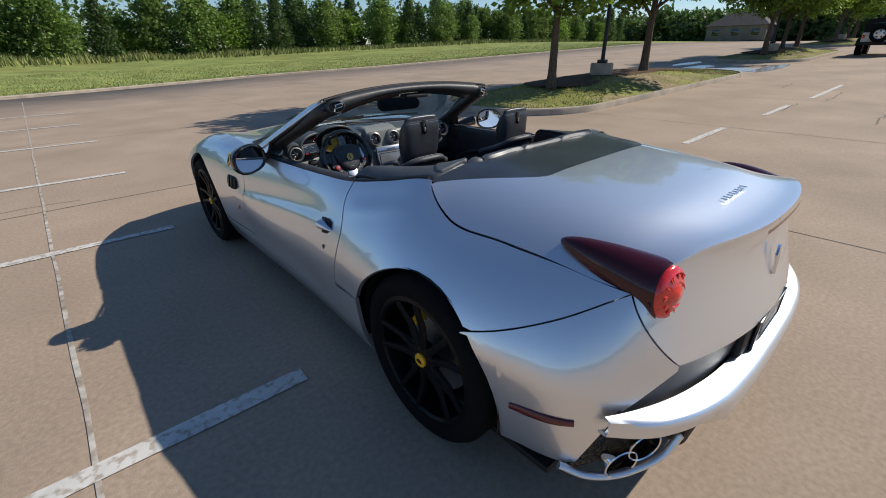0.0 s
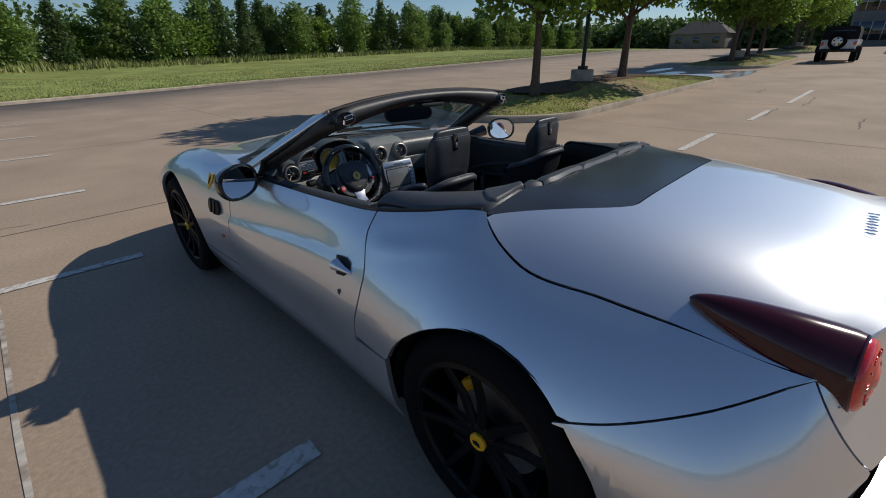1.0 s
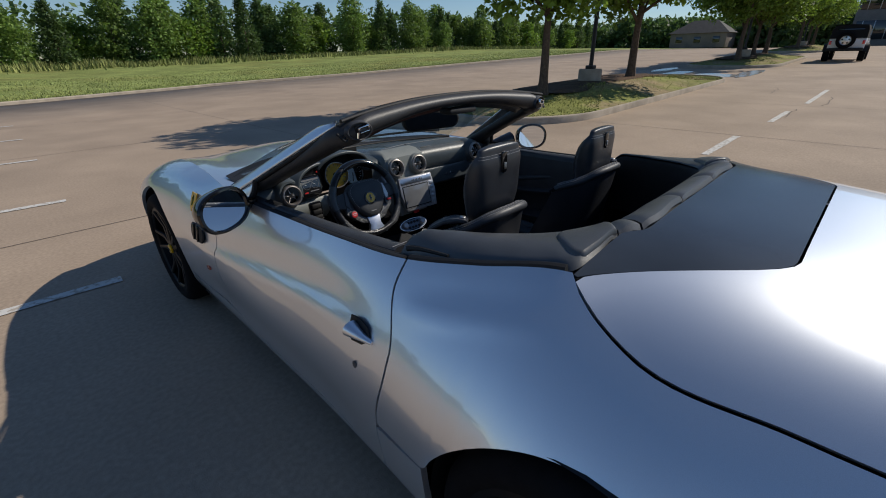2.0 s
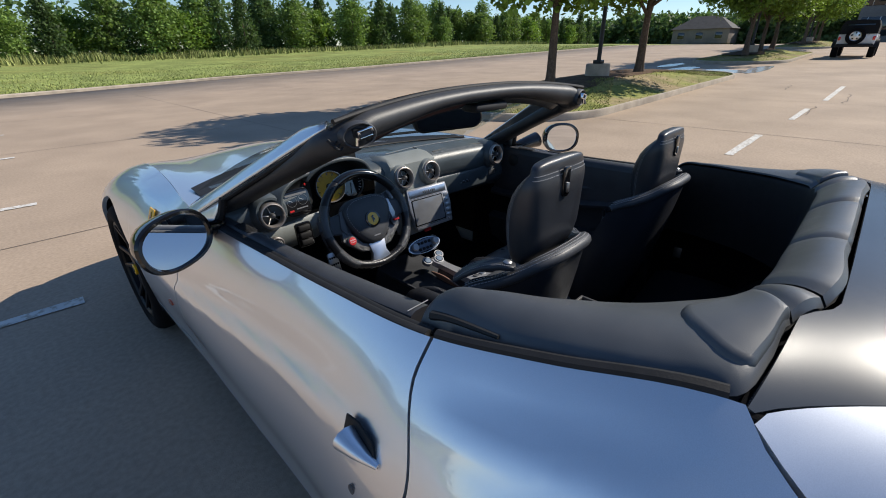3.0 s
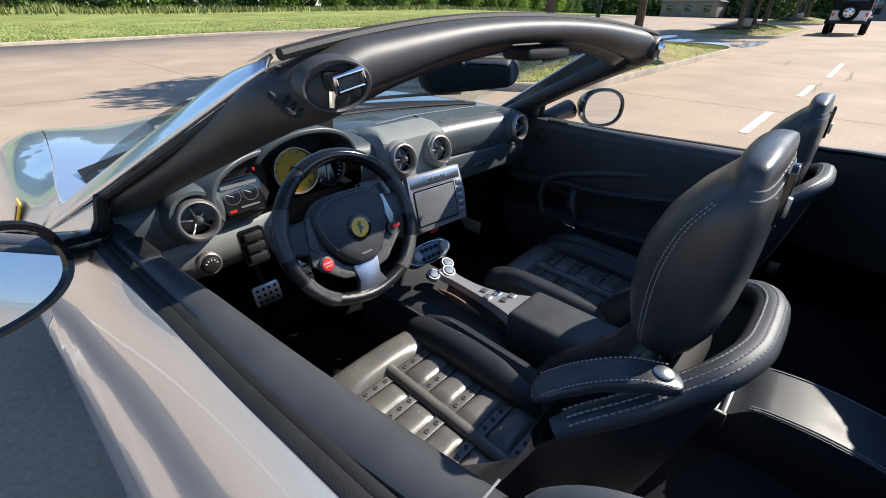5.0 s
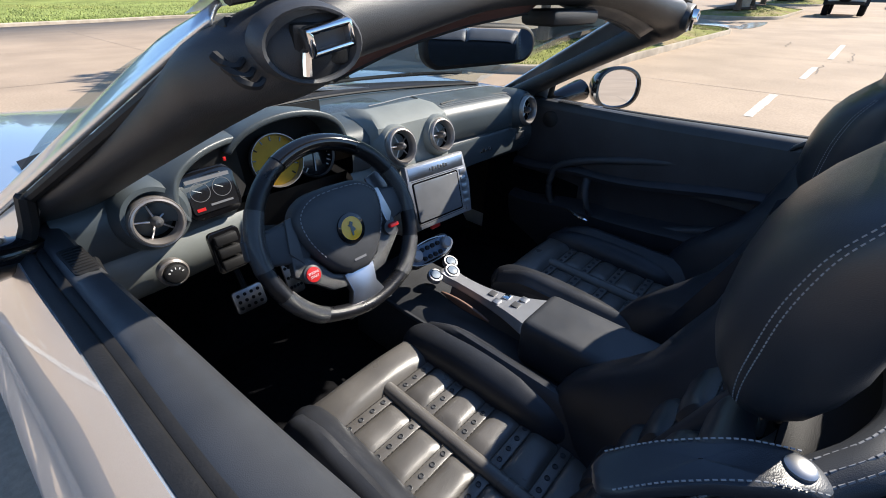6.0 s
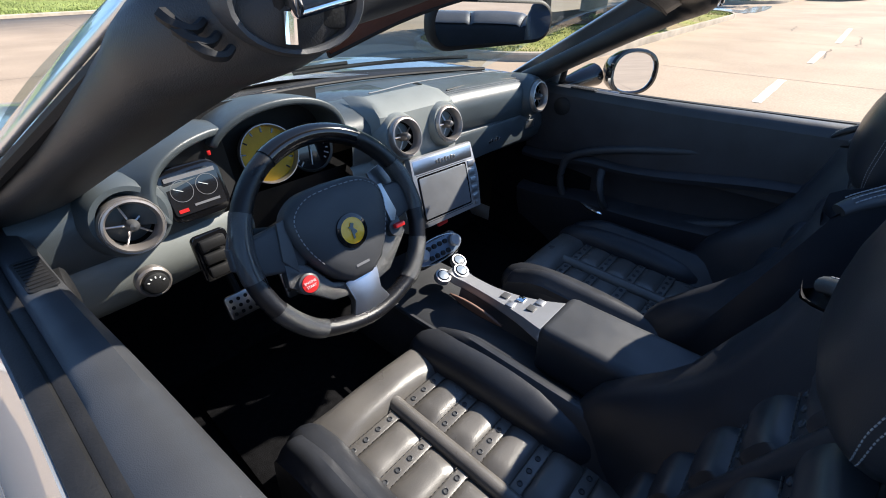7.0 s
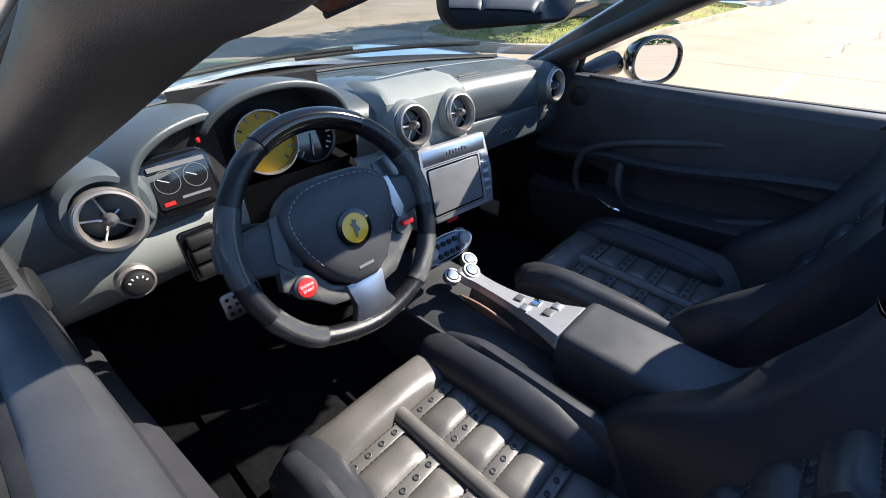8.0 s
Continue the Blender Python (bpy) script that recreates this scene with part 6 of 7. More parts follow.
    for off in (-0.009, 0.002, 0.010):
        line = []
        for i, p in enumerate(col[1:-1]):
            t = (Vector(col[i + 2]) - Vector(col[i])).normalized()
            out = Vector((t.y, -t.x, 0)).normalized()
            line.append(tuple(Vector(p) + out * off + Vector((0, 0, 0.0158 * math.sqrt(max(1 - (off / 0.0175) ** 2, 0)) + 0.0004))))
        dash = Shape()
        for k in range(0, len(line) - 1):
            p, q = Vector(line[k]), Vector(line[k + 1])
            for h in range(2):
                dash.add(tube([p.lerp(q, h * 0.5), p.lerp(q, h * 0.5 + 0.36)], 0.0011, 5))
        tagged(part("stitching", dash, STITCH, base), kind="stuff")
    # strap with its button on the outer shoulder
    strap_x = curve((0, 0.146), (0.25, 0.164), (0.6, 0.190), (1, 0.212))
    strap_y = curve((0, 0.618), (0.25, 0.650), (0.6, 0.696), (1, 0.738))
    strap_z = curve((0, 0.932), (0.25, 0.934), (0.6, 0.918), (1, 0.884))

    def strap_point(i, k):
        """A flat strap with rounded ends, seen as rings from its rim to its crown."""
        a = 2 * math.pi * i / 48
        q, h = ((1.0, -0.006), (1.03, -0.002), (1.0, 0.003), (0.93, 0.005), (0.6, 0.006), (0.02, 0.006))[k]
        t = 0.5 + 0.5 * q * math.copysign(abs(math.cos(a)) ** 0.28, math.cos(a))
        across = 0.0185 * q * math.copysign(abs(math.sin(a)) ** 0.75, math.sin(a))
        return (bc + sx * (strap_x(t) + 0.83 * across), strap_y(t) - 0.55 * across, strap_z(t) + h)
    strap = part("shoulder_strap", Shape().grid(strap_point, range(48), range(6), loop_u=True, flip=sx > 0), SEAT_BLACK, base, "leather belt guide strap")
    dash = Shape()
    for e in (-1, 1):
        for k in range(30):
            t0 = 0.06 + 0.88 * k / 30
            dash.add(tube([(bc + sx * (strap_x(t) + e * 0.0128), strap_y(t) - e * 0.0085, strap_z(t) + 0.0062) for t in (t0, t0 + 0.018)], 0.0007, 5))
    tagged(part("stitching", dash, STITCH, strap), kind="stuff")
    part("strap_button", lathe([(0.0095, 0.0), (0.0095, 0.003), (0.007, 0.005), (0.0, 0.0055)], 20, facing((bc + sx * strap_x(0.12), strap_y(0.12), strap_z(0.12) + 0.005), (0, 0, 1), (0, 1, 0))), STEEL, base, "steel press stud")
    # belt buckle between cushion and tunnel
    bx = c - sx * 0.216
    buckle = part("belt_buckle", box(bx, 0.938, 0.425, 0.020, 0.036, 0.090, 0.005), MATT_BLACK, base, "black belt buckle with a red button")
    part("buckle_button", box(bx, 0.938, 0.473, 0.017, 0.032, 0.010, 0.002), RED, buckle, "red release button")
    ps0 = rear_edge(sx * 0.66, 0.66)
    part("handle_slot", slab(round_rect(0.085, 0.032, 0.014), 0.006, facing(tuple(ps0), (sx * 0.8, -0.55, 0.1), (0, 0.4, 1)), 0.002), MATT_BLACK, base)
    # headrest on two posts, deep and domed, flat at the back
    drop = 0.0 if sx < 0 else -0.034
    wz = curve((-1, 0.062), (-0.9, 0.082), (-0.5, 0.101), (0, 0.110), (0.5, 0.111), (0.85, 0.108), (1, 0.100))
    yb = curve((-1, 0.650), (-0.7, 0.622), (0, 0.606), (0.6, 0.606), (0.9, 0.609), (1, 0.613))
    yf = curve((-1, 0.682), (-0.7, 0.706), (-0.2, 0.716), (0.3, 0.708), (0.6, 0.693), (0.85, 0.668), (1, 0.650))

    def rest(i, w):
        a = 2 * math.pi * i / 44
        ca, sa = math.cos(a), math.sin(a)
        e = 0.42 if sa < 0 else 0.8
        x = wz(w) * math.copysign(abs(ca) ** (0.50 if sa < 0 else 0.62), ca) * (1 - 0.16 * max(sa, 0))
        mid, dep = (yb(w) + yf(w)) / 2, (yf(w) - yb(w)) / 2
        return (bc - sx * 0.006 + x, mid + dep * math.copysign(abs(sa) ** e, sa), 1.000 + drop + 0.114 * w)
    ws = [-1, -0.985, -0.94, -0.85, -0.7, -0.5, -0.25, 0, 0.25, 0.5, 0.7, 0.85, 0.94, 1]
    crown = [(1.0, 0.0), (0.985, 0.008), (0.95, 0.0145), (0.88, 0.019), (0.74, 0.022), (0.5, 0.0245), (0.2, 0.0255), (0.02, 0.0257)]
    top_c = sum((Vector(rest(i, 1)) for i in range(44)), Vector()) / 44

    def dome(i, k):
        p = Vector(rest(i, 1))
        q = top_c.lerp(p, crown[k][0])
        return (q.x, q.y, p.z + crown[k][1])
    part("headrest", Shape().grid(lambda i, k: rest(i, ws[k]) if k < len(ws) else dome(i, k - len(ws) + 1), range(44), range(len(ws) + 7), loop_u=True).fan([rest(i, -1) for i in range(44)], True), SEAT_BLACK, base, "black leather headrest with a slotted back plate", sharp=75)
    m = facing((bc - sx * 0.006, 0.606, 1.086 + drop), (0, -1, 0.02))
    part("back_slot", slab(round_rect(0.026, 0.066, 0.009), 0.006, m @ Matrix.Translation((0, 0, -0.002)), 0.002), GLOSS_BLACK, base)
    part("slot_clip", box(0.001, -0.012, 0.005, 0.009, 0.022, 0.006, 0.002, m=m), STEEL, base)
    seams = Shape()
    for k in range(23, 43):
        for w in (0.92, 0.99):
            p, q = Vector(rest(k, w)), Vector(rest(k + 1, w))
            seams.add(tube([p, p.lerp(q, 0.35)], 0.0009, 5))
            seams.add(tube([p.lerp(q, 0.5), p.lerp(q, 0.85)], 0.0009, 5))
    for e in (20, 2):
        for k in range(44):
            w = -0.85 + 1.70 * k / 44
            for d in (0, 0.6):
                p, q = (Vector(rest(e, h)).lerp(Vector(rest(e + 1, h)), d) for h in (w, w + 0.022))
                seams.add(tube([p, q], 0.0006, 5))
    tagged(part("stitching", seams, STITCH, base), kind="stuff")
    for px in (-0.068, 0.068):
        post = part("headrest_post", tube([(bc + px, 0.640, 0.86), (bc + px, 0.652, 0.925), (bc + px, 0.656, 0.96)], 0.0085, 12), GLOSS_BLACK, base)
        part("post_collar", lathe([(0.013, 0.0), (0.013, 0.004), (0.009, 0.006)], 16, Matrix.Translation((bc + px, 0.650, 0.918))), STEEL, post)
    return base


seat(-1)
seat(1)


# ---- the convertible: dashboard ----
def ring_vent(place, r, normal=(0, -1, 0.16)):
    m = facing(place, normal)
    v = part("air_vent", lathe([(r * 1.02, -0.035), (r * 1.06, -0.008), (r * 1.06, 0.001), (r * 1.02, 0.005), (r * 0.99, 0.0045), (r * 0.97, 0.007), (r * 0.90, 0.008), (r * 0.82, 0.002), (r * 0.78, -0.008), (r * 0.78, -0.016)], 44, m), VENT_RING, car, "round air vent with an aluminium ring")
    # no carpet here: its dull black paints the shade deep in the bowl
    part("vent_bowl", lathe([(r * 0.79, -0.012), (r * 0.76, -0.034), (r * 0.55, -0.060), (0.0, -0.062)], 28, m), CARPET, v)
    part("vent_knob", lathe([(0.0, 0.012), (r * 0.14, 0.010), (r * 0.22, 0.002), (r * 0.23, -0.006), (r * 0.18, -0.03)], 18, m), DARK_GREY, v)
    for k in range(5):
        a = 2 * math.pi * k / 5 + 0.5
        part("vent_vane", tube([m @ Vector((r * 0.18 * math.cos(a), r * 0.18 * math.sin(a), -0.010)), m @ Vector((r * 0.77 * math.cos(a), r * 0.77 * math.sin(a), -0.018))], 0.0018, 6), ALU, v)
    return v


dash_top = curve((-0.74, 0.905), (-0.55, 0.918), (-0.37, 0.925), (0, 0.928), (0.3, 0.925), (0.6, 0.912), (0.74, 0.895))
dash_face = curve((-0.74, 1.545), (-0.6, 1.535), (-0.40, 1.545), (-0.12, 1.54), (0.03, 1.52), (0.20, 1.54), (0.5, 1.53), (0.74, 1.545))


def dash_point(x, k):
    yf, zt = dash_face(x), dash_top(x)
    prof = [(2.085 - 0.30 * (abs(x) / 0.74) ** 2, 0.885), (1.92, 0.898 + (zt - 0.925) * 0.5), (1.76, zt - 0.012), (yf + 0.13, zt), (yf + 0.06, zt - 0.004), (yf + 0.02, zt - 0.016), (yf + 0.004, zt - 0.034),
            (yf, zt - 0.055), (yf, zt - 0.085), (yf + 0.004, zt - 0.112), (yf + 0.012, zt - 0.120), (yf + 0.004, zt - 0.128), (yf + 0.0, zt - 0.16), (yf + 0.012, zt - 0.20), (yf + 0.05, zt - 0.235), (yf + 0.14, zt - 0.265), (yf + 0.32, zt - 0.29)]
    y, z = prof[k]
    if k == 1:
        y = min(y, prof[0][0] - 0.01)
    return (x, y, z)


part("dashboard", Shape().grid(dash_point, spread(-0.735, -0.460, 12) + spread(-0.447, -0.152, 12) + spread(-0.140, 0.735, 36), range(4)), DASH, car, "dark blue black leather dashboard top")
for x_from, x_to in ((-0.735, -0.452), (-0.152, 0.735)):
    part("dashboard_face", Shape().grid(dash_point, spread(x_from, x_to, max(12, int((x_to - x_from) / 0.025))), range(3, 11)), DASH, car, "dark leather dashboard front")
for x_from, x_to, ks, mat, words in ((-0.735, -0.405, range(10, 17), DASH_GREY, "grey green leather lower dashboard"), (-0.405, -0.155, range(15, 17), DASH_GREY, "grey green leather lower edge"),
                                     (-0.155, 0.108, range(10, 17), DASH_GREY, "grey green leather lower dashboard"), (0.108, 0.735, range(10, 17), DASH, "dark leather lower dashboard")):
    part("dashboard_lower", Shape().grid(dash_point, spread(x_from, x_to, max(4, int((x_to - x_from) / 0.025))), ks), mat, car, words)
part("dash_stitch", tube([(x, dash_face(x) + 0.16, dash_top(x) + 0.001) for x in spread(0.02, 0.66, 30)], 0.0018, 5), STITCH, car)
for y_off, z_off in ((0.028, -0.010), (0.036, -0.0075)):
    dash = Shape()
    for k in range(70):
        x = lerp(0.20, 0.70, k / 70)
        dash.add(tube([(x, dash_face(x) + y_off, dash_top(x) + z_off), (x + 0.0048, dash_face(x) + y_off, dash_top(x) + z_off)], 0.0008, 5))
    tagged(part("stitching", dash, STITCH, car), kind="stuff")
part("dash_ridge", tube([(x, 1.98 - 0.22 * (x / 0.7) ** 2, 0.905) for x in spread(-0.66, 0.66, 30)], 0.012, 8, flat=0.5), MATT_BLACK, car)
part("dash_grille", slab(round_rect(0.26, 0.13, 0.02), 0.004, facing((-0.03, 1.72, 0.921), (0, -0.05, 1), (0, 1, 0)), 0.001), CARBON, car, "perforated speaker grille")
part("light_sensor", lathe([(0.0, 0.012), (0.006, 0.010), (0.008, 0.0)], 12, Matrix.Translation((-0.06, 1.85, 0.912))), MATT_BLACK, car)
for x0, x1 in ((-0.70, -0.40),):
    part("defrost_strip", Shape().grid(lambda u, v: (lerp(x0, x1, u), lerp(1.74, 1.84, u) + 0.03 * v, 0.922), spread(0, 1, 8), (0, 1)), CARBON, car)
ring_vent((-0.602, 1.508, 0.853), 0.0425)
ring_vent((0.598, 1.505, 0.857), 0.048)
for px, py, pz in ((-0.600, 1.56, 0.858), (0.598, 1.555, 0.857)):
    part("vent_pod", lathe([(0.074, -0.07), (0.068, -0.02), (0.060, 0.004), (0.052, 0.014), (0.044, 0.014)], 36, facing((px, py - 0.03, pz), (0, -1, 0.16))), DASH, car)
# centre stack


def stack_point(u, k):
    prof = [(1.60, 0.945), (1.555, 0.938), (1.515, 0.915), (1.505, 0.87), (1.503, 0.828), (1.496, 0.800), (1.488, 0.775), (1.474, 0.72), (1.458, 0.665), (1.450, 0.64), (1.455, 0.622), (1.53, 0.600)]
    y, z = prof[k]
    w = [0.12, 0.135, 0.147, 0.150, 0.146, 0.140, 0.136, 0.130, 0.122, 0.116, 0.11, 0.10][k]
    x = 0.040 + w * math.copysign(abs(u) ** 0.9, u)
    return (x, y + 0.06 * step(0.82, 1.0, abs(u)), z - 0.008 * step(0.9, 1, abs(u)))


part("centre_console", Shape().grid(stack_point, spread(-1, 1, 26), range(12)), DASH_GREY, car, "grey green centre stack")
ring_vent((-0.044, 1.478, 0.872), 0.044, (-0.05, -1, 0.30))
ring_vent((0.116, 1.485, 0.868), 0.044, (-0.05, -1, 0.30))
for px in (-0.044, 0.116):
    part("vent_pod", lathe([(0.060, -0.07), (0.056, -0.01), (0.050, 0.000), (0.044, 0.0)], 36, facing((px, 1.486, 0.870), (-0.05, -1, 0.30))), DASH_GREY, car)
ms = facing((0.060, 1.450, 0.730), (-0.08, -1, 0.28))
hu = part("radio", slab([(-0.112, 0.088), (0.100, 0.088), (0.112, 0.0), (0.104, -0.088), (-0.094, -0.088), (-0.114, 0.0)], 0.020, ms, 0.006), SATIN, car, "silver radio and navigation unit")
part("display", slab(round_rect(0.160, 0.104, 0.004), 0.003, ms @ Matrix.Translation((-0.016, -0.014, 0.019)), 0.001), SCREEN, hu, "switched-off touch screen with sky reflection in its grey")
part("display_frame", slab(round_rect(0.169, 0.113, 0.006), 0.002, ms @ Matrix.Translation((-0.016, -0.014, 0.0185))), GLOSS_BLACK, hu)
# brighter metal than the frame: sun on the strip is painted by tone
part("top_strip", box(-0.006, 0.066, 0.019, 0.200, 0.034, 0.004, 0.002, m=ms), ALU, hu, "upper strip in a sunlit tone")
for k in range(7):
    part("print_bar", box(-0.030 + 0.010 * k, 0.066, 0.0215, 0.006, 0.008 + 0.004 * (k % 2), 0.002, 0.0005, m=ms), DARK_GREY, hu)
for k in range(5):
    part("radio_key", box(0.086, 0.034 - 0.023 * k, 0.0205, 0.020, 0.017, 0.003, 0.001, m=ms), STEEL, hu)
part("knob_bezel", lathe([(0.007, 0.018), (0.007, 0.023), (0.0, 0.024)], 14, ms @ Matrix.Translation((0.086, -0.074, 0))), STEEL, hu)
for k in (-1, 1):
    part("trim_groove", box(-0.016, -0.014 + k * 0.060, 0.0200, 0.172, 0.002, 0.001, 0, m=ms), DARK_GREY, hu)
part("hazard_button", slab(round_rect(0.036, 0.014, 0.004), 0.008, facing((0.040, 1.442, 0.628), (0, -1, 0.3)), 0.002), RED, car, "red hazard light button")
mc = facing((-0.010, 1.425, 0.568), (-0.05, -1, 0.62))
cl = part("climate_panel", slab(round_rect(0.178, 0.066, 0.032, 7), 0.018, mc, 0.006, 3), GLOSS_BLACK, car, "oval climate control panel with knobs")
part("panel_face", slab(round_rect(0.160, 0.050, 0.024, 7), 0.003, mc @ Matrix.Translation((0, 0, 0.0165)), 0.001), BLUE_KEY, cl, "pale blue grey key field")
part("panel_ring", lathe([(1.0, 0.0), (1.0, 0.004), (0.94, 0.004), (0.94, 0.0)], 32, mc @ Matrix.Translation((0, 0, 0.017)) @ Matrix.Diagonal((0.088, 0.033, 1, 1))), ALU, cl)
for kx in (-0.055, 0.058):
    part("climate_knob", lathe([(0.017, 0.016), (0.017, 0.030), (0.013, 0.034), (0.0, 0.034)], 20, mc @ Matrix.Translation((kx, 0.004, 0))), SATIN, cl, "ridged silver knob")
for ky in (-0.014, 0.012):
    for kx in (-0.030, -0.010, 0.010, 0.030):
        part("climate_key", lathe([(0.0068, 0.017), (0.0065, 0.025), (0.0, 0.026)], 12, mc @ Matrix.Translation((kx, ky, 0))), MATT_BLACK, cl)
# bridge between dashboard and armrest, with the gear buttons
br_w = curve((0, 0.040), (0.18, 0.022), (0.45, 0.026), (0.75, 0.046), (1.0, 0.078))


def bridge(u, t):
    y, z = lerp(1.375, 1.060, t), 0.512 + 0.026 * t - 0.012 * math.sin(math.pi * t) + 0.012 * step(0.12, 0.0, t)
    e = abs(u)
    return (0.004 + u * br_w(t) + 0.015 * (1 - t), y, z - 0.020 * step(0.80, 1.0, e))


bridge_part = part("gear_bridge", Shape().grid(bridge, [-1, -0.95, -0.88, -0.8, -0.4, 0, 0.4, 0.8, 0.88, 0.95, 1], spread(0, 1, 24), flip=True), SATIN, car, "aluminium bridge with round gear buttons")
thicken(bridge_part, 0.010, -1.0)
part("bridge_support", Shape().grid(lambda y, v: (0.008 + 0.03 * (v - 0.5) * 2, y, lerp(0.44, 0.505, math.sin(math.pi * min(max(v, 0.0), 1.0)))), spread(1.02, 1.33, 10), spread(0, 1, 8)), LEATHER, bridge_part)
for z0, h, ya, yb in ((0.484, 0.026, 1.175, 1.340), (0.438, 0.016, 1.20, 1.340)):
    inlay = part("bridge_inlay", Shape().grid(lambda u, v: (-0.034 - 0.004 * v, lerp(ya, yb, u), z0 - 0.012 * (1 - u) + h * (v - 0.5) * math.sin(math.pi * (0.02 + 0.96 * u)) ** 0.8), spread(0, 1, 12), spread(0, 1, 4)), TAN, bridge_part, "copper leather side inlay")
    thicken(inlay, 0.006)
for bx, by in ((-0.028, 1.372), (0.022, 1.352), (0.056, 1.388)):
    mbtn = facing((bx, by, 0.522), (0, -0.45, 1), (0, 1, 0.4))
    part("button_cup", lathe([(0.0225, -0.016), (0.0225, -0.004), (0.0212, -0.001), (0.0165, -0.001)], 24, mbtn), SATIN, bridge_part)
    part("button_ring", lathe([(0.0168, -0.003), (0.0165, 0.0005), (0.0140, 0.0005)], 24, mbtn), GLOSS_BLACK, bridge_part)
    part("gear_button", lathe([(0.0142, -0.003), (0.0138, 0.001), (0.0, 0.0018)], 20, mbtn), BLUE_KEY, bridge_part, "round gear selector button")
for q, (kx, ky) in enumerate(((0.016, 1.205), (-0.008, 1.175), (0.024, 1.165), (0.004, 1.125), (0.036, 1.120))):
    part("bridge_switch", box(kx, ky, bridge(0, (1.375 - ky) / 0.315)[2] + 0.0015, 0.022, 0.020, 0.005, 0.0015), (DARK_GREY, STEEL, CHROME)[q % 3], bridge_part)

# instrument binnacle, dials and display


def hood_arch(t, v):
    a = math.pi * (0.87 - 0.89 * t)
    x = -0.300 + 0.150 * math.cos(a)
    z = 0.868 + 0.112 * max(math.sin(a), -0.1) ** 0.75 if math.sin(a) > 0 else 0.868 + 0.05 * math.sin(a)
    return (x * 1.0, lerp(1.545, 1.76, v) + 0.02 * (1 - math.sin(max(min(a, math.pi), 0))), z - 0.035 * v ** 2)


bin_hood = part("binnacle_hood", Shape().grid(hood_arch, spread(0, 1, 28), spread(0, 1, 6)), DASH, car, "leather hood over the dials")
thicken(bin_hood, 0.014, 0.0, 0.004)
part("knee_panel", Shape().grid(lambda u, v: (lerp(-0.47, -0.13, u), lerp(1.60, 1.66, v), lerp(0.80, 0.66, v)), spread(0, 1, 4), spread(0, 1, 4)), MATT_BLACK, car)
part("binnacle_back", Shape().grid(lambda u, v: (-0.300 + u * 0.146, 1.655, lerp(0.79, 0.975, v)), spread(-1, 1, 4), spread(0, 1, 4)), MATT_BLACK, car)
ta = facing((-0.308, 1.632, 0.862), (-0.08, -1, 0.25))
tach = part("tachometer", lathe([(0.060, 0.0), (0.0625, 0.012), (0.0615, 0.022), (0.0595, 0.022), (0.0575, 0.004)], 40, ta), VENT_RING, car, "yellow faced tachometer in a bright ring")
part("dial_face", lathe([(0.058, 0.004), (0.0, 0.004)], 40, ta), YELLOW_DIAL, tach, "yellow dial face")
for k in range(11):
    a = math.radians(225 - 27 * k)
    part("dial_mark", box(0.050, 0, 0.005, 0.010, 0.003, 0.001, 0, m=ta @ Matrix.Rotation(a, 4, "Z")), GLOSS_BLACK, tach)
part("needle", box(0.018, 0, 0.009, 0.05, 0.004, 0.002, 0.0005, m=ta @ Matrix.Rotation(math.radians(225), 4, "Z")), GLOSS_BLACK, tach)
part("needle_hub", lathe([(0.0, 0.012), (0.012, 0.010), (0.014, 0.005)], 16, ta), GLOSS_BLACK, tach)
sp = facing((-0.202, 1.640, 0.848), (-0.08, -1, 0.25))
speed = part("speedometer", lathe([(0.054, 0.0), (0.056, 0.010), (0.053, 0.014), (0.050, 0.010)], 36, sp), STEEL, car, "black speedometer with pale marks")
part("dial_face", lathe([(0.051, 0.004), (0.0, 0.004)], 36, sp), DARK_SCREEN, speed)
for k in range(18):
    a = math.radians(230 - 16 * k)
    part("dial_mark", box(0.042, 0, 0.005, 0.012 if k % 2 == 0 else 0.006, 0.0032, 0.001, 0, m=sp @ Matrix.Rotation(a, 4, "Z")), WHITE_PRINT, speed)
part("needle", box(0.016, 0, 0.008, 0.045, 0.003, 0.002, 0.0005, m=sp @ Matrix.Rotation(math.radians(262), 4, "Z")), WHITE_PRINT, speed)
td = facing((-0.492, 1.545, 0.864), (0.05, -1, 0.26))
tft = part("driver_display", slab([(x, y) for x, y in round_rect(0.106, 0.096, 0.024)], 0.014, td @ Matrix.Translation((0, 0, -0.010)), 0.004), GLOSS_BLACK, car, "dark driver display with two drawn dials")
part("display_glass", slab(round_rect(0.088, 0.068, 0.006), 0.002, td @ Matrix.Translation((0, 0, 0.004))), DARK_SCREEN, tft)
for k in (-0.021, 0.021):
    part("drawn_dial", lathe([(0.0185, 0.0), (0.0185, 0.0006), (0.0176, 0.0006), (0.0176, 0.0)], 28, td @ Matrix.Translation((k, 0.006, 0.006))), GREY_PRINT, tft)
    part("drawn_needle", box(-0.006, 0, 0.0005, 0.016, 0.001, 0.0006, 0, m=td @ Matrix.Translation((k, 0.006, 0.006)) @ Matrix.Rotation(math.radians(-30), 4, "Z")), WHITE_PRINT, tft)
part("title_bar", box(0, 0.029, 0.0065, 0.084, 0.007, 0.0008, 0, m=td), GREY_PRINT, tft)
part("text_bar", box(0.012, -0.022, 0.0065, 0.044, 0.004, 0.0008, 0, m=td), GREY_PRINT, tft)
part("warning_mark", box(-0.030, -0.026, 0.0065, 0.016, 0.006, 0.0008, 0, m=td), RED, tft)
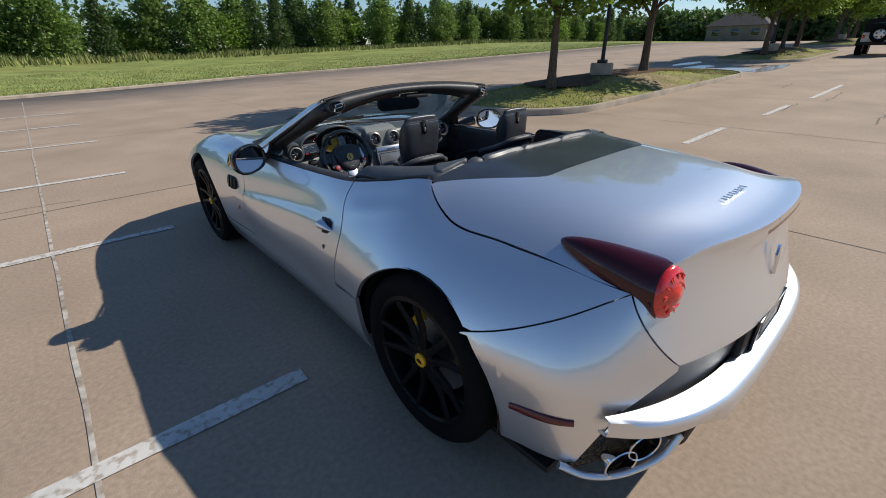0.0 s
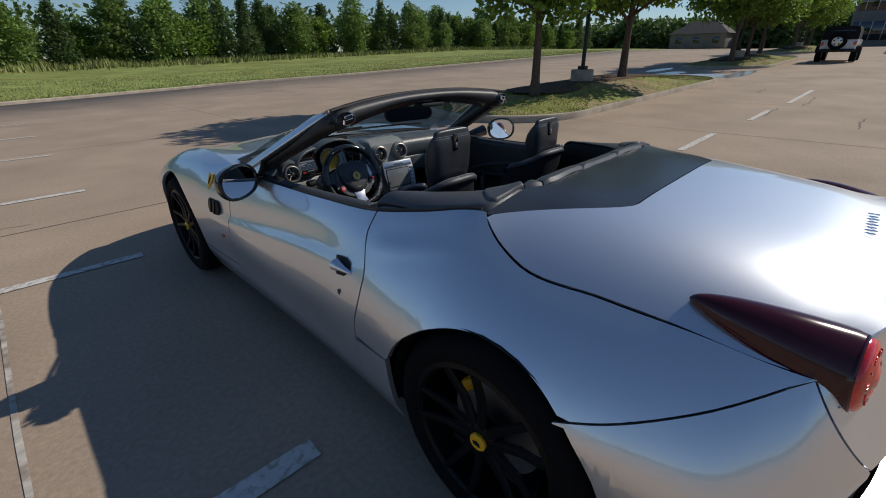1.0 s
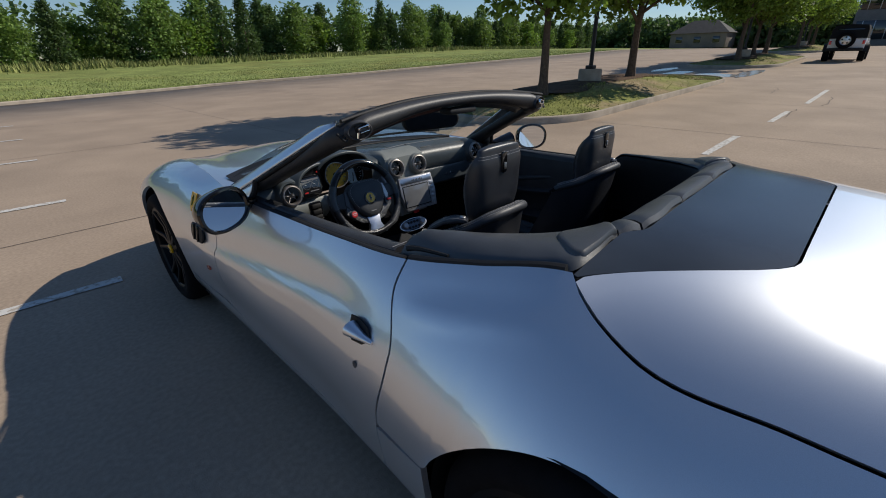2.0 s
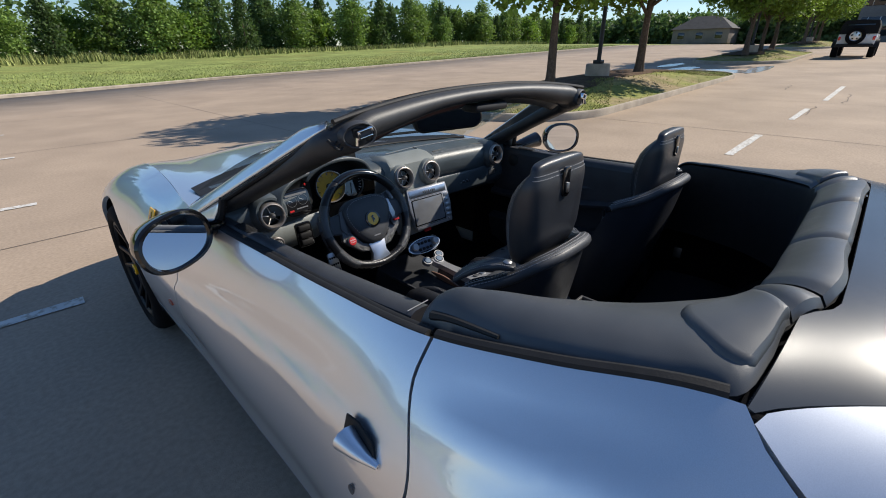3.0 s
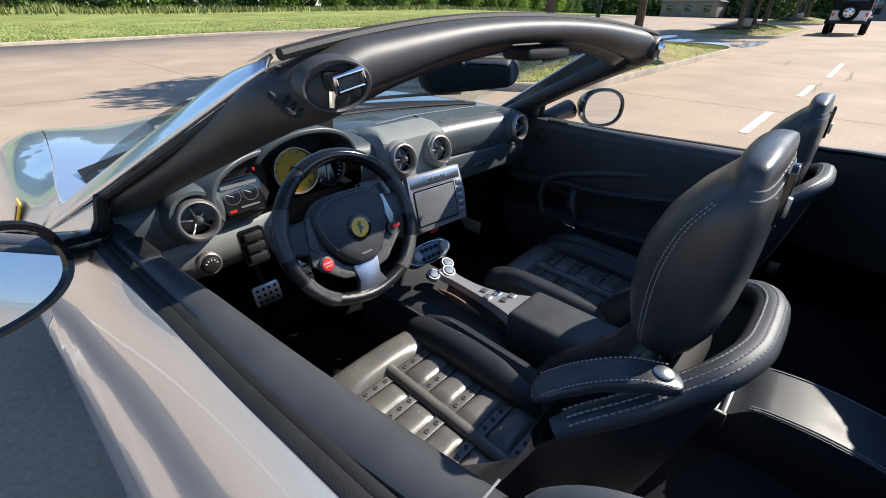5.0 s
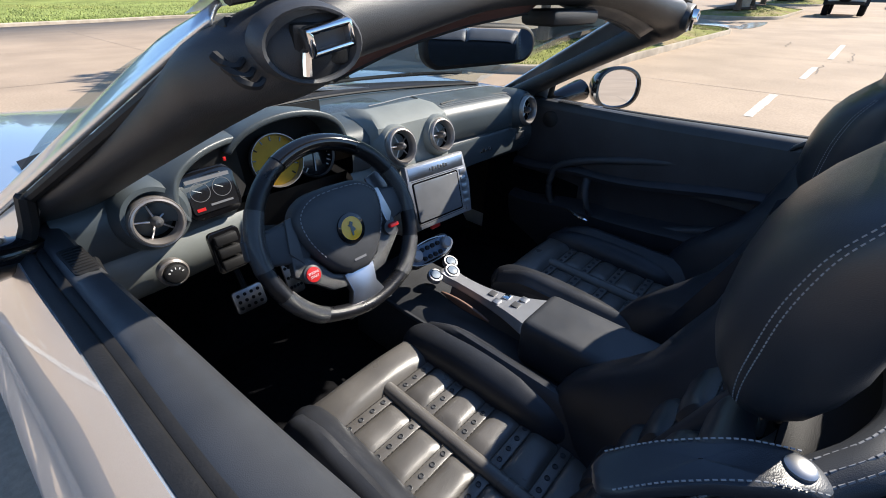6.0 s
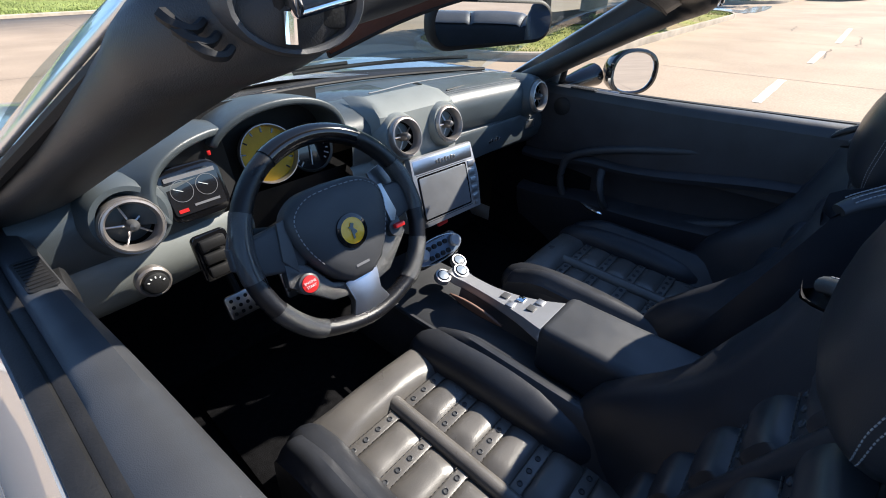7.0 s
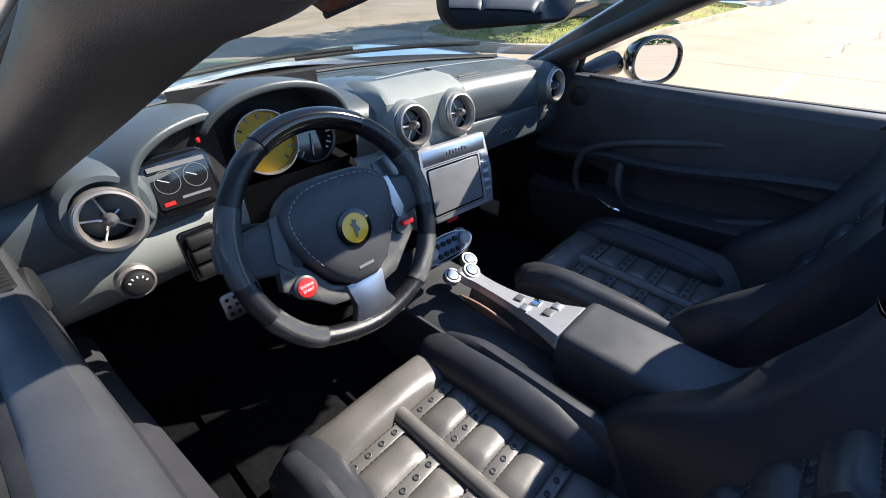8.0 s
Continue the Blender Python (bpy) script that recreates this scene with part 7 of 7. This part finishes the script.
brow_front = smooth_path([(-0.405, 1.565, 0.944), (-0.44, 1.552, 0.950), (-0.50, 1.530, 0.942), (-0.545, 1.518, 0.915), (-0.560, 1.512, 0.872), (-0.548, 1.512, 0.832)], 5)
surround = [(p.x + 0.004, p.z - 0.004) for p in brow_front] + [(-0.53, 0.800), (-0.44, 0.800), (-0.395, 0.830)]
ring_mid = Vector((-0.475, 0.872))


def surround_point(i, k):
    x, z = surround[i]
    q = (1.0, 0.5, 0.02)[k]
    return (lerp(ring_mid.x, x, q), 1.562 + 0.012 * (1 - q) + 0.05 * step(-0.46, -0.395, lerp(ring_mid.x, x, q)) - 0.02 * step(-0.50, -0.56, x) * q, lerp(ring_mid.y, z, q))


part("display_surround", Shape().grid(surround_point, range(len(surround)), range(3), loop_u=True), MATT_BLACK, car, "black recess behind the display")
part("warning_light", box(-0.448, 1.556, 0.918, 0.006, 0.003, 0.008, 0.001), RED, car, "small red warning light")
brow_back = smooth_path([(-0.40, 1.70, 0.928), (-0.45, 1.72, 0.934), (-0.53, 1.70, 0.926), (-0.590, 1.64, 0.905), (-0.615, 1.57, 0.872), (-0.600, 1.535, 0.832)], 5)
brow = Shape().grid(lambda i, v: tuple(brow_front[i].lerp(brow_back[i], v) + Vector((-0.006, 0, 0.010)) * math.sin(math.pi * v)), range(len(brow_front)), spread(0, 1, 7), flip=True)
thicken(part("display_brow", brow, DASH, car, "leather brow over the driver display"), 0.014, 0.0, 0.004)
# switches by the door side
lk = facing((-0.606, 1.508, 0.750), (0.02, -1, 0.12))
rot = part("light_switch", lathe([(0.026, -0.01), (0.026, 0.006), (0.0225, 0.010), (0.0195, 0.008)], 30, lk), VENT_RING, car, "round light switch with a grey dial")
part("switch_dial", lathe([(0.0195, 0.004), (0.018, 0.016), (0.0145, 0.018), (0.0, 0.018)], 28, lk), MATT_BLACK, rot)
for k in range(5):
    part("dial_print", box(0.0125, 0, 0.0185, 0.0035, 0.002, 0.0008, 0, m=lk @ Matrix.Rotation(math.radians(20 + 32 * k), 4, "Z")), WHITE_PRINT, rot)
lp = facing((-0.506, 1.502, 0.758), (0.05, -1, 0.15))
sw = part("switch_block", slab(round_rect(0.062, 0.088, 0.010), 0.008, lp, 0.003), GLOSS_BLACK, car, "black switch block beside the steering column")
for k in range(3):
    part("rocker", box(0, 0.026 - 0.026 * k, 0.012, 0.044, 0.020, 0.012, 0.004, m=lp), MATT_BLACK, sw)
# passenger side: glove box lid, plaque and signature bars
gl = part("glove_box", slab(round_rect(0.36, 0.085, 0.02), 0.006, facing((0.375, 1.534, 0.760), (0, -1, 0.05)), 0.003), DASH, car, "dark leather glove box lid")
for k in range(5):
    part("script_bar", box(0.36 + 0.014 * k, 1.526, 0.752 + 0.004 * (k % 2), 0.010, 0.003, 0.006 + 0.006 * (k % 2), 0.001), CHROME, gl)
part("plaque", box(0.600, 1.530, 0.762, 0.052, 0.006, 0.026, 0.002), STEEL, car, "small metal plaque")
part("airbag_seam", tube([(x, dash_face(x) + 0.045 + 0.02 * math.sin(math.pi * (x - 0.22) / 0.36), dash_top(x) - 0.006) for x in spread(0.22, 0.58, 18)], 0.0022, 5), MATT_BLACK, car)

# ---- the convertible: steering wheel, pedals ----
CW, TILT_W = Vector((-0.374, 1.290, 0.831)), 24
mw = facing(CW, (0, -math.cos(radians(TILT_W)), math.sin(radians(TILT_W))))
R = 0.158


def rim_at(a):
    r = R * (1.0 - 0.055 * step(0.75, 1.0, -math.sin(a)))
    return Vector((r * math.cos(a), r * math.sin(a), 0.0))


ring_s = Shape().grid(lambda i, k: tuple(mw @ (rim_at(2 * math.pi * i / 72) * (1 + 0.092 * math.cos(2 * math.pi * k / 12)) + Vector((0, 0, 0.0175 * math.sin(2 * math.pi * k / 12))))), range(72), range(12), loop_u=True, loop_v=True, flip=True)
wheel_part = part("steering_wheel", ring_s, WHEEL_LEATHER, car, "black leather steering wheel with a flat lower rim")
for a0, a1, mat in ((60, 118, GLOSS_BLACK), (205, 235, CARBON), (305, 335, CARBON), (150, 185, CARBON), (-5, 30, CARBON)):
    n = 14
    s = Shape().grid(lambda i, k: tuple(mw @ (rim_at(radians(lerp(a0, a1, i / n))) * (1 + 0.099 * math.cos(2 * math.pi * k / 12)) + Vector((0, 0, 0.0188 * math.sin(2 * math.pi * k / 12))))), range(n + 1), range(12), loop_v=True, flip=True)
    part("rim_section", s, mat, wheel_part)
hub_edge = [Vector((x, y, 0)) for x, y in ((0.0, 0.082), (0.055, 0.077), (0.088, 0.052), (0.088, 0.012), (0.070, -0.030), (0.046, -0.062), (0.020, -0.080))]
hub_half = smooth_path(hub_edge, 5)
hubo = [(p.x, p.y) for p in hub_half] + [(-p.x, p.y) for p in reversed(hub_half)][:-1]


def airbag(i, k):
    """A domed shield: rings shrink towards the middle as they rise."""
    q, z = ((1.0, -0.016), (1.0, 0.004), (0.985, 0.013), (0.94, 0.019), (0.85, 0.0235), (0.65, 0.0265), (0.35, 0.0280), (0.02, 0.0283))[k]
    x, y = hubo[i]
    return tuple(mw @ Vector((x * q, y * q, z)))


part("airbag_cover", Shape().grid(airbag, range(len(hubo)), range(8), loop_u=True, flip=True), LEATHER, wheel_part, "leather airbag cover")
seam = [mw @ Vector((p.x * 0.90, p.y * 0.90, 0.0222)) for p in hub_half[:22]]
for line in (seam, [mw @ Vector((-p.x * 0.90, p.y * 0.90, 0.0222)) for p in hub_half[:22]]):
    dash = Shape()
    for a, b in zip(line, line[1:]):
        dash.add(tube([a, a.lerp(b, 0.6)], 0.0009, 5))
    tagged(part("stitching", dash, STITCH, wheel_part), kind="stuff")
part("column_shroud", tube([mw @ Vector((0, -0.01, -0.02)), mw @ Vector((0, -0.02, -0.22))], 0.055, 16), MATT_BLACK, wheel_part)
part("badge_ring", lathe([(0.0285, 0.024), (0.0275, 0.031), (0.0212, 0.032)], 30, mw), GLOSS_BLACK, wheel_part)
part("badge", lathe([(0.0214, 0.0316), (0.0, 0.0330)], 28, mw), YELLOW, wheel_part, "round yellow badge")
part("badge_figure", slab([(-0.004, -0.013), (-0.001, -0.012), (0.000, -0.006), (0.006, -0.004), (0.004, 0.000), (0.001, 0.004), (0.004, 0.010), (-0.001, 0.013), (-0.004, 0.008), (-0.008, 0.007), (-0.004, 0.003), (-0.004, -0.004)], 0.001, mw @ Matrix.Translation((0, 0, 0.0332))), GLOSS_BLACK, wheel_part)
part("print_bar", box(0, -0.056, 0.0262, 0.026, 0.004, 0.001, 0, m=mw), GREY_PRINT, wheel_part)
for e in (-1, 1):
    sp_s = slab([(e * 0.070, 0.050), (e * 0.172, 0.040), (e * 0.176, 0.010), (e * 0.150, -0.012), (e * 0.080, -0.030), (e * 0.066, 0.0)] if e > 0 else list(reversed([(e * 0.070, 0.050), (e * 0.172, 0.040), (e * 0.176, 0.010), (e * 0.150, -0.012), (e * 0.080, -0.030), (e * 0.066, 0.0)])), 0.018, mw @ Matrix.Translation((0, 0, -0.014)), 0.006, 3)
    part("spoke", sp_s, LEATHER, wheel_part)
    part("spoke_inlay", slab([(e * 0.084, 0.052), (e * 0.100, 0.050), (e * 0.112, -0.004), (e * 0.094, -0.030)] if e > 0 else [(e * 0.094, -0.030), (e * 0.112, -0.004), (e * 0.100, 0.050), (e * 0.084, 0.052)], 0.006, mw @ Matrix.Translation((0, 0, 0.002)), 0.002), STEEL if e > 0 else DARK_GREY, wheel_part)
    web = [(e * 0.112, -0.010), (e * 0.118, -0.044), (e * 0.060, -0.094), (e * 0.030, -0.100), (e * 0.022, -0.078), (e * 0.050, -0.066), (e * 0.078, -0.024)]
    part("lower_web", slab(web if e > 0 else list(reversed(web)), 0.016, mw @ Matrix.Translation((0, 0, -0.010)), 0.004), CARBON, wheel_part, "carbon lower arm")
    pd_o = [(0.105, 0.072), (0.135, 0.080), (0.152, 0.060), (0.150, 0.020), (0.128, 0.012), (0.108, 0.030)] if e > 0 else [(-0.130, 0.050), (-0.130, -0.070), (-0.152, -0.062), (-0.163, -0.020), (-0.164, 0.040), (-0.154, 0.058)]
    part("shift_paddle", slab(pd_o if e < 0 else list(reversed(pd_o)), 0.005, mw @ Matrix.Translation((0, 0, -0.036)), 0.001), PADDLE, wheel_part, "dark metal shift paddle behind the rim")
    part("stalk", tube([mw @ Vector((e * 0.04, 0.02, -0.075)), mw @ Vector((e * 0.135, 0.045, -0.07))], lambda t: 0.010 + 0.004 * t, 10), MATT_BLACK, wheel_part)
part("lower_spoke", slab([(-0.034, -0.076), (0.034, -0.076), (0.028, -0.112), (0.050, -0.158), (-0.050, -0.158), (-0.028, -0.112)], 0.016, mw @ Matrix.Translation((0, 0, -0.006)), 0.004), ALU, wheel_part, "bright lower spoke")
mbn = mw @ Matrix.Translation((-0.090, -0.050, 0.006))
part("start_ring", lathe([(0.0165, -0.01), (0.0165, 0.006), (0.0135, 0.008)], 24, mbn), DARK_GREY, wheel_part)
part("start_button", lathe([(0.0136, 0.004), (0.013, 0.0095), (0.0, 0.011)], 24, mbn), RED, wheel_part, "red engine start button with white lettering")
for word, dy in (("ENGINE", 0.0016), ("START", -0.0052)):
    tx = bpy.data.curves.new("lettering", "FONT")
    tx.body, tx.size, tx.align_x, tx.extrude = word, 0.0056, "CENTER", 0.0002
    tm = bpy.data.meshes.new_from_object(new("lettering_source", tx))
    bpy.data.objects.remove(bpy.data.objects["lettering_source"])
    tm.transform(mbn @ Matrix.Translation((0, dy, 0.0112)))
    tm.materials.append(WHITE_PRINT)
    lt = new("lettering", tm)
    lt.parent = wheel_part
mm = mw @ Matrix.Translation((0.092, -0.030, 0.006))
part("mode_base", lathe([(0.014, -0.01), (0.014, 0.010), (0.0, 0.011)], 20, mm), DARK_GREY, wheel_part)
part("mode_switch", box(0.004, 0.004, 0.016, 0.022, 0.009, 0.010, 0.003, m=mm), RED, wheel_part, "red driving mode switch")
for x, w, h, y in ((-0.41, 0.085, 0.065, 1.73), (-0.27, 0.05, 0.11, 1.74)):
    m = facing((x, y, 0.465), (0, -1, 0.35))
    pd = part("pedal", slab(round_rect(w, h, 0.010), 0.008, m, 0.002), ALU, car, "drilled aluminium pedal")
    for i in range(4):
        for j in range(3):
            part("pedal_dot", lathe([(0.005, 0.008), (0.005, 0.0092), (0.0, 0.0093)], 10, m @ Matrix.Translation(((i - 1.5) * w * 0.22, (j - 1) * h * 0.28, 0))), MATT_BLACK, pd)
    part("pedal_arm", tube([(x, y + 0.01, 0.48), (x, y + 0.12, 0.66)], 0.010, 8), MATT_BLACK, pd)

# ---- the convertible: door mirrors ----
for sx in (-1, 1):
    c0 = Vector((-0.915, 1.388, 0.898)) if sx < 0 else Vector((0.938, 1.33, 0.912))
    n = Vector((0.28, -1, 0.06) if sx < 0 else (-0.60, -1, 0.08)).normalized()
    m = facing(c0, n, (sx * (0.20 if sx < 0 else 0.04), 0, 1))
    def hull(i, k):
        a = 2 * math.pi * i / 36
        t = k / 8
        r = (1.0, 1.06, 1.04, 0.98, 0.88, 0.74, 0.55, 0.30, 0.02)[k]
        x, y = 0.096 * r * math.copysign(abs(math.cos(a)) ** 0.85, math.cos(a)), 0.073 * r * math.copysign(abs(math.sin(a)) ** 0.85, math.sin(a))
        return tuple(m @ Vector((x, y, (0.0, -0.006, -0.022, -0.042, -0.064, -0.082, -0.096, -0.104, -0.106)[k])))
    mir = part("door_mirror", Shape().grid(hull, range(36), range(9), loop_u=True, flip=True), GLOSS_BLACK, car, "black oval door mirror")
    part("mirror_rim", Shape().grid(lambda i, k: tuple(m @ Vector((0.096 * (1, 1.02, 0.93, 0.88)[k] * math.copysign(abs(math.cos(2 * math.pi * i / 36)) ** 0.85, math.cos(2 * math.pi * i / 36)), 0.073 * (1, 1.02, 0.92, 0.86)[k] * math.copysign(abs(math.sin(2 * math.pi * i / 36)) ** 0.85, math.sin(2 * math.pi * i / 36)), (0.0, 0.006, 0.007, -0.004)[k]))), range(36), range(4), loop_u=True), GLOSS_BLACK, mir)
    glass = [(0.088 * math.copysign(abs(math.cos(2 * math.pi * i / 36)) ** 0.85, math.cos(2 * math.pi * i / 36)), 0.066 * math.copysign(abs(math.sin(2 * math.pi * i / 36)) ** 0.85, math.sin(2 * math.pi * i / 36))) for i in range(36)]
    part("mirror_glass", slab(glass, 0.002, m @ Matrix.Translation((0, 0, -0.004))), MIRROR, mir, "mirror glass")
    arm_p = smooth_path([(sx * 0.765, 1.53, 0.862), (sx * 0.80, 1.50, 0.872), (sx * 0.845, 1.475, 0.886), (sx * 0.89, 1.455, 0.896)], 4)
    part("mirror_arm", tube(arm_p, lambda t: 0.028 + 0.022 * t, 12, flat=0.8), GLOSS_BLACK, mir)
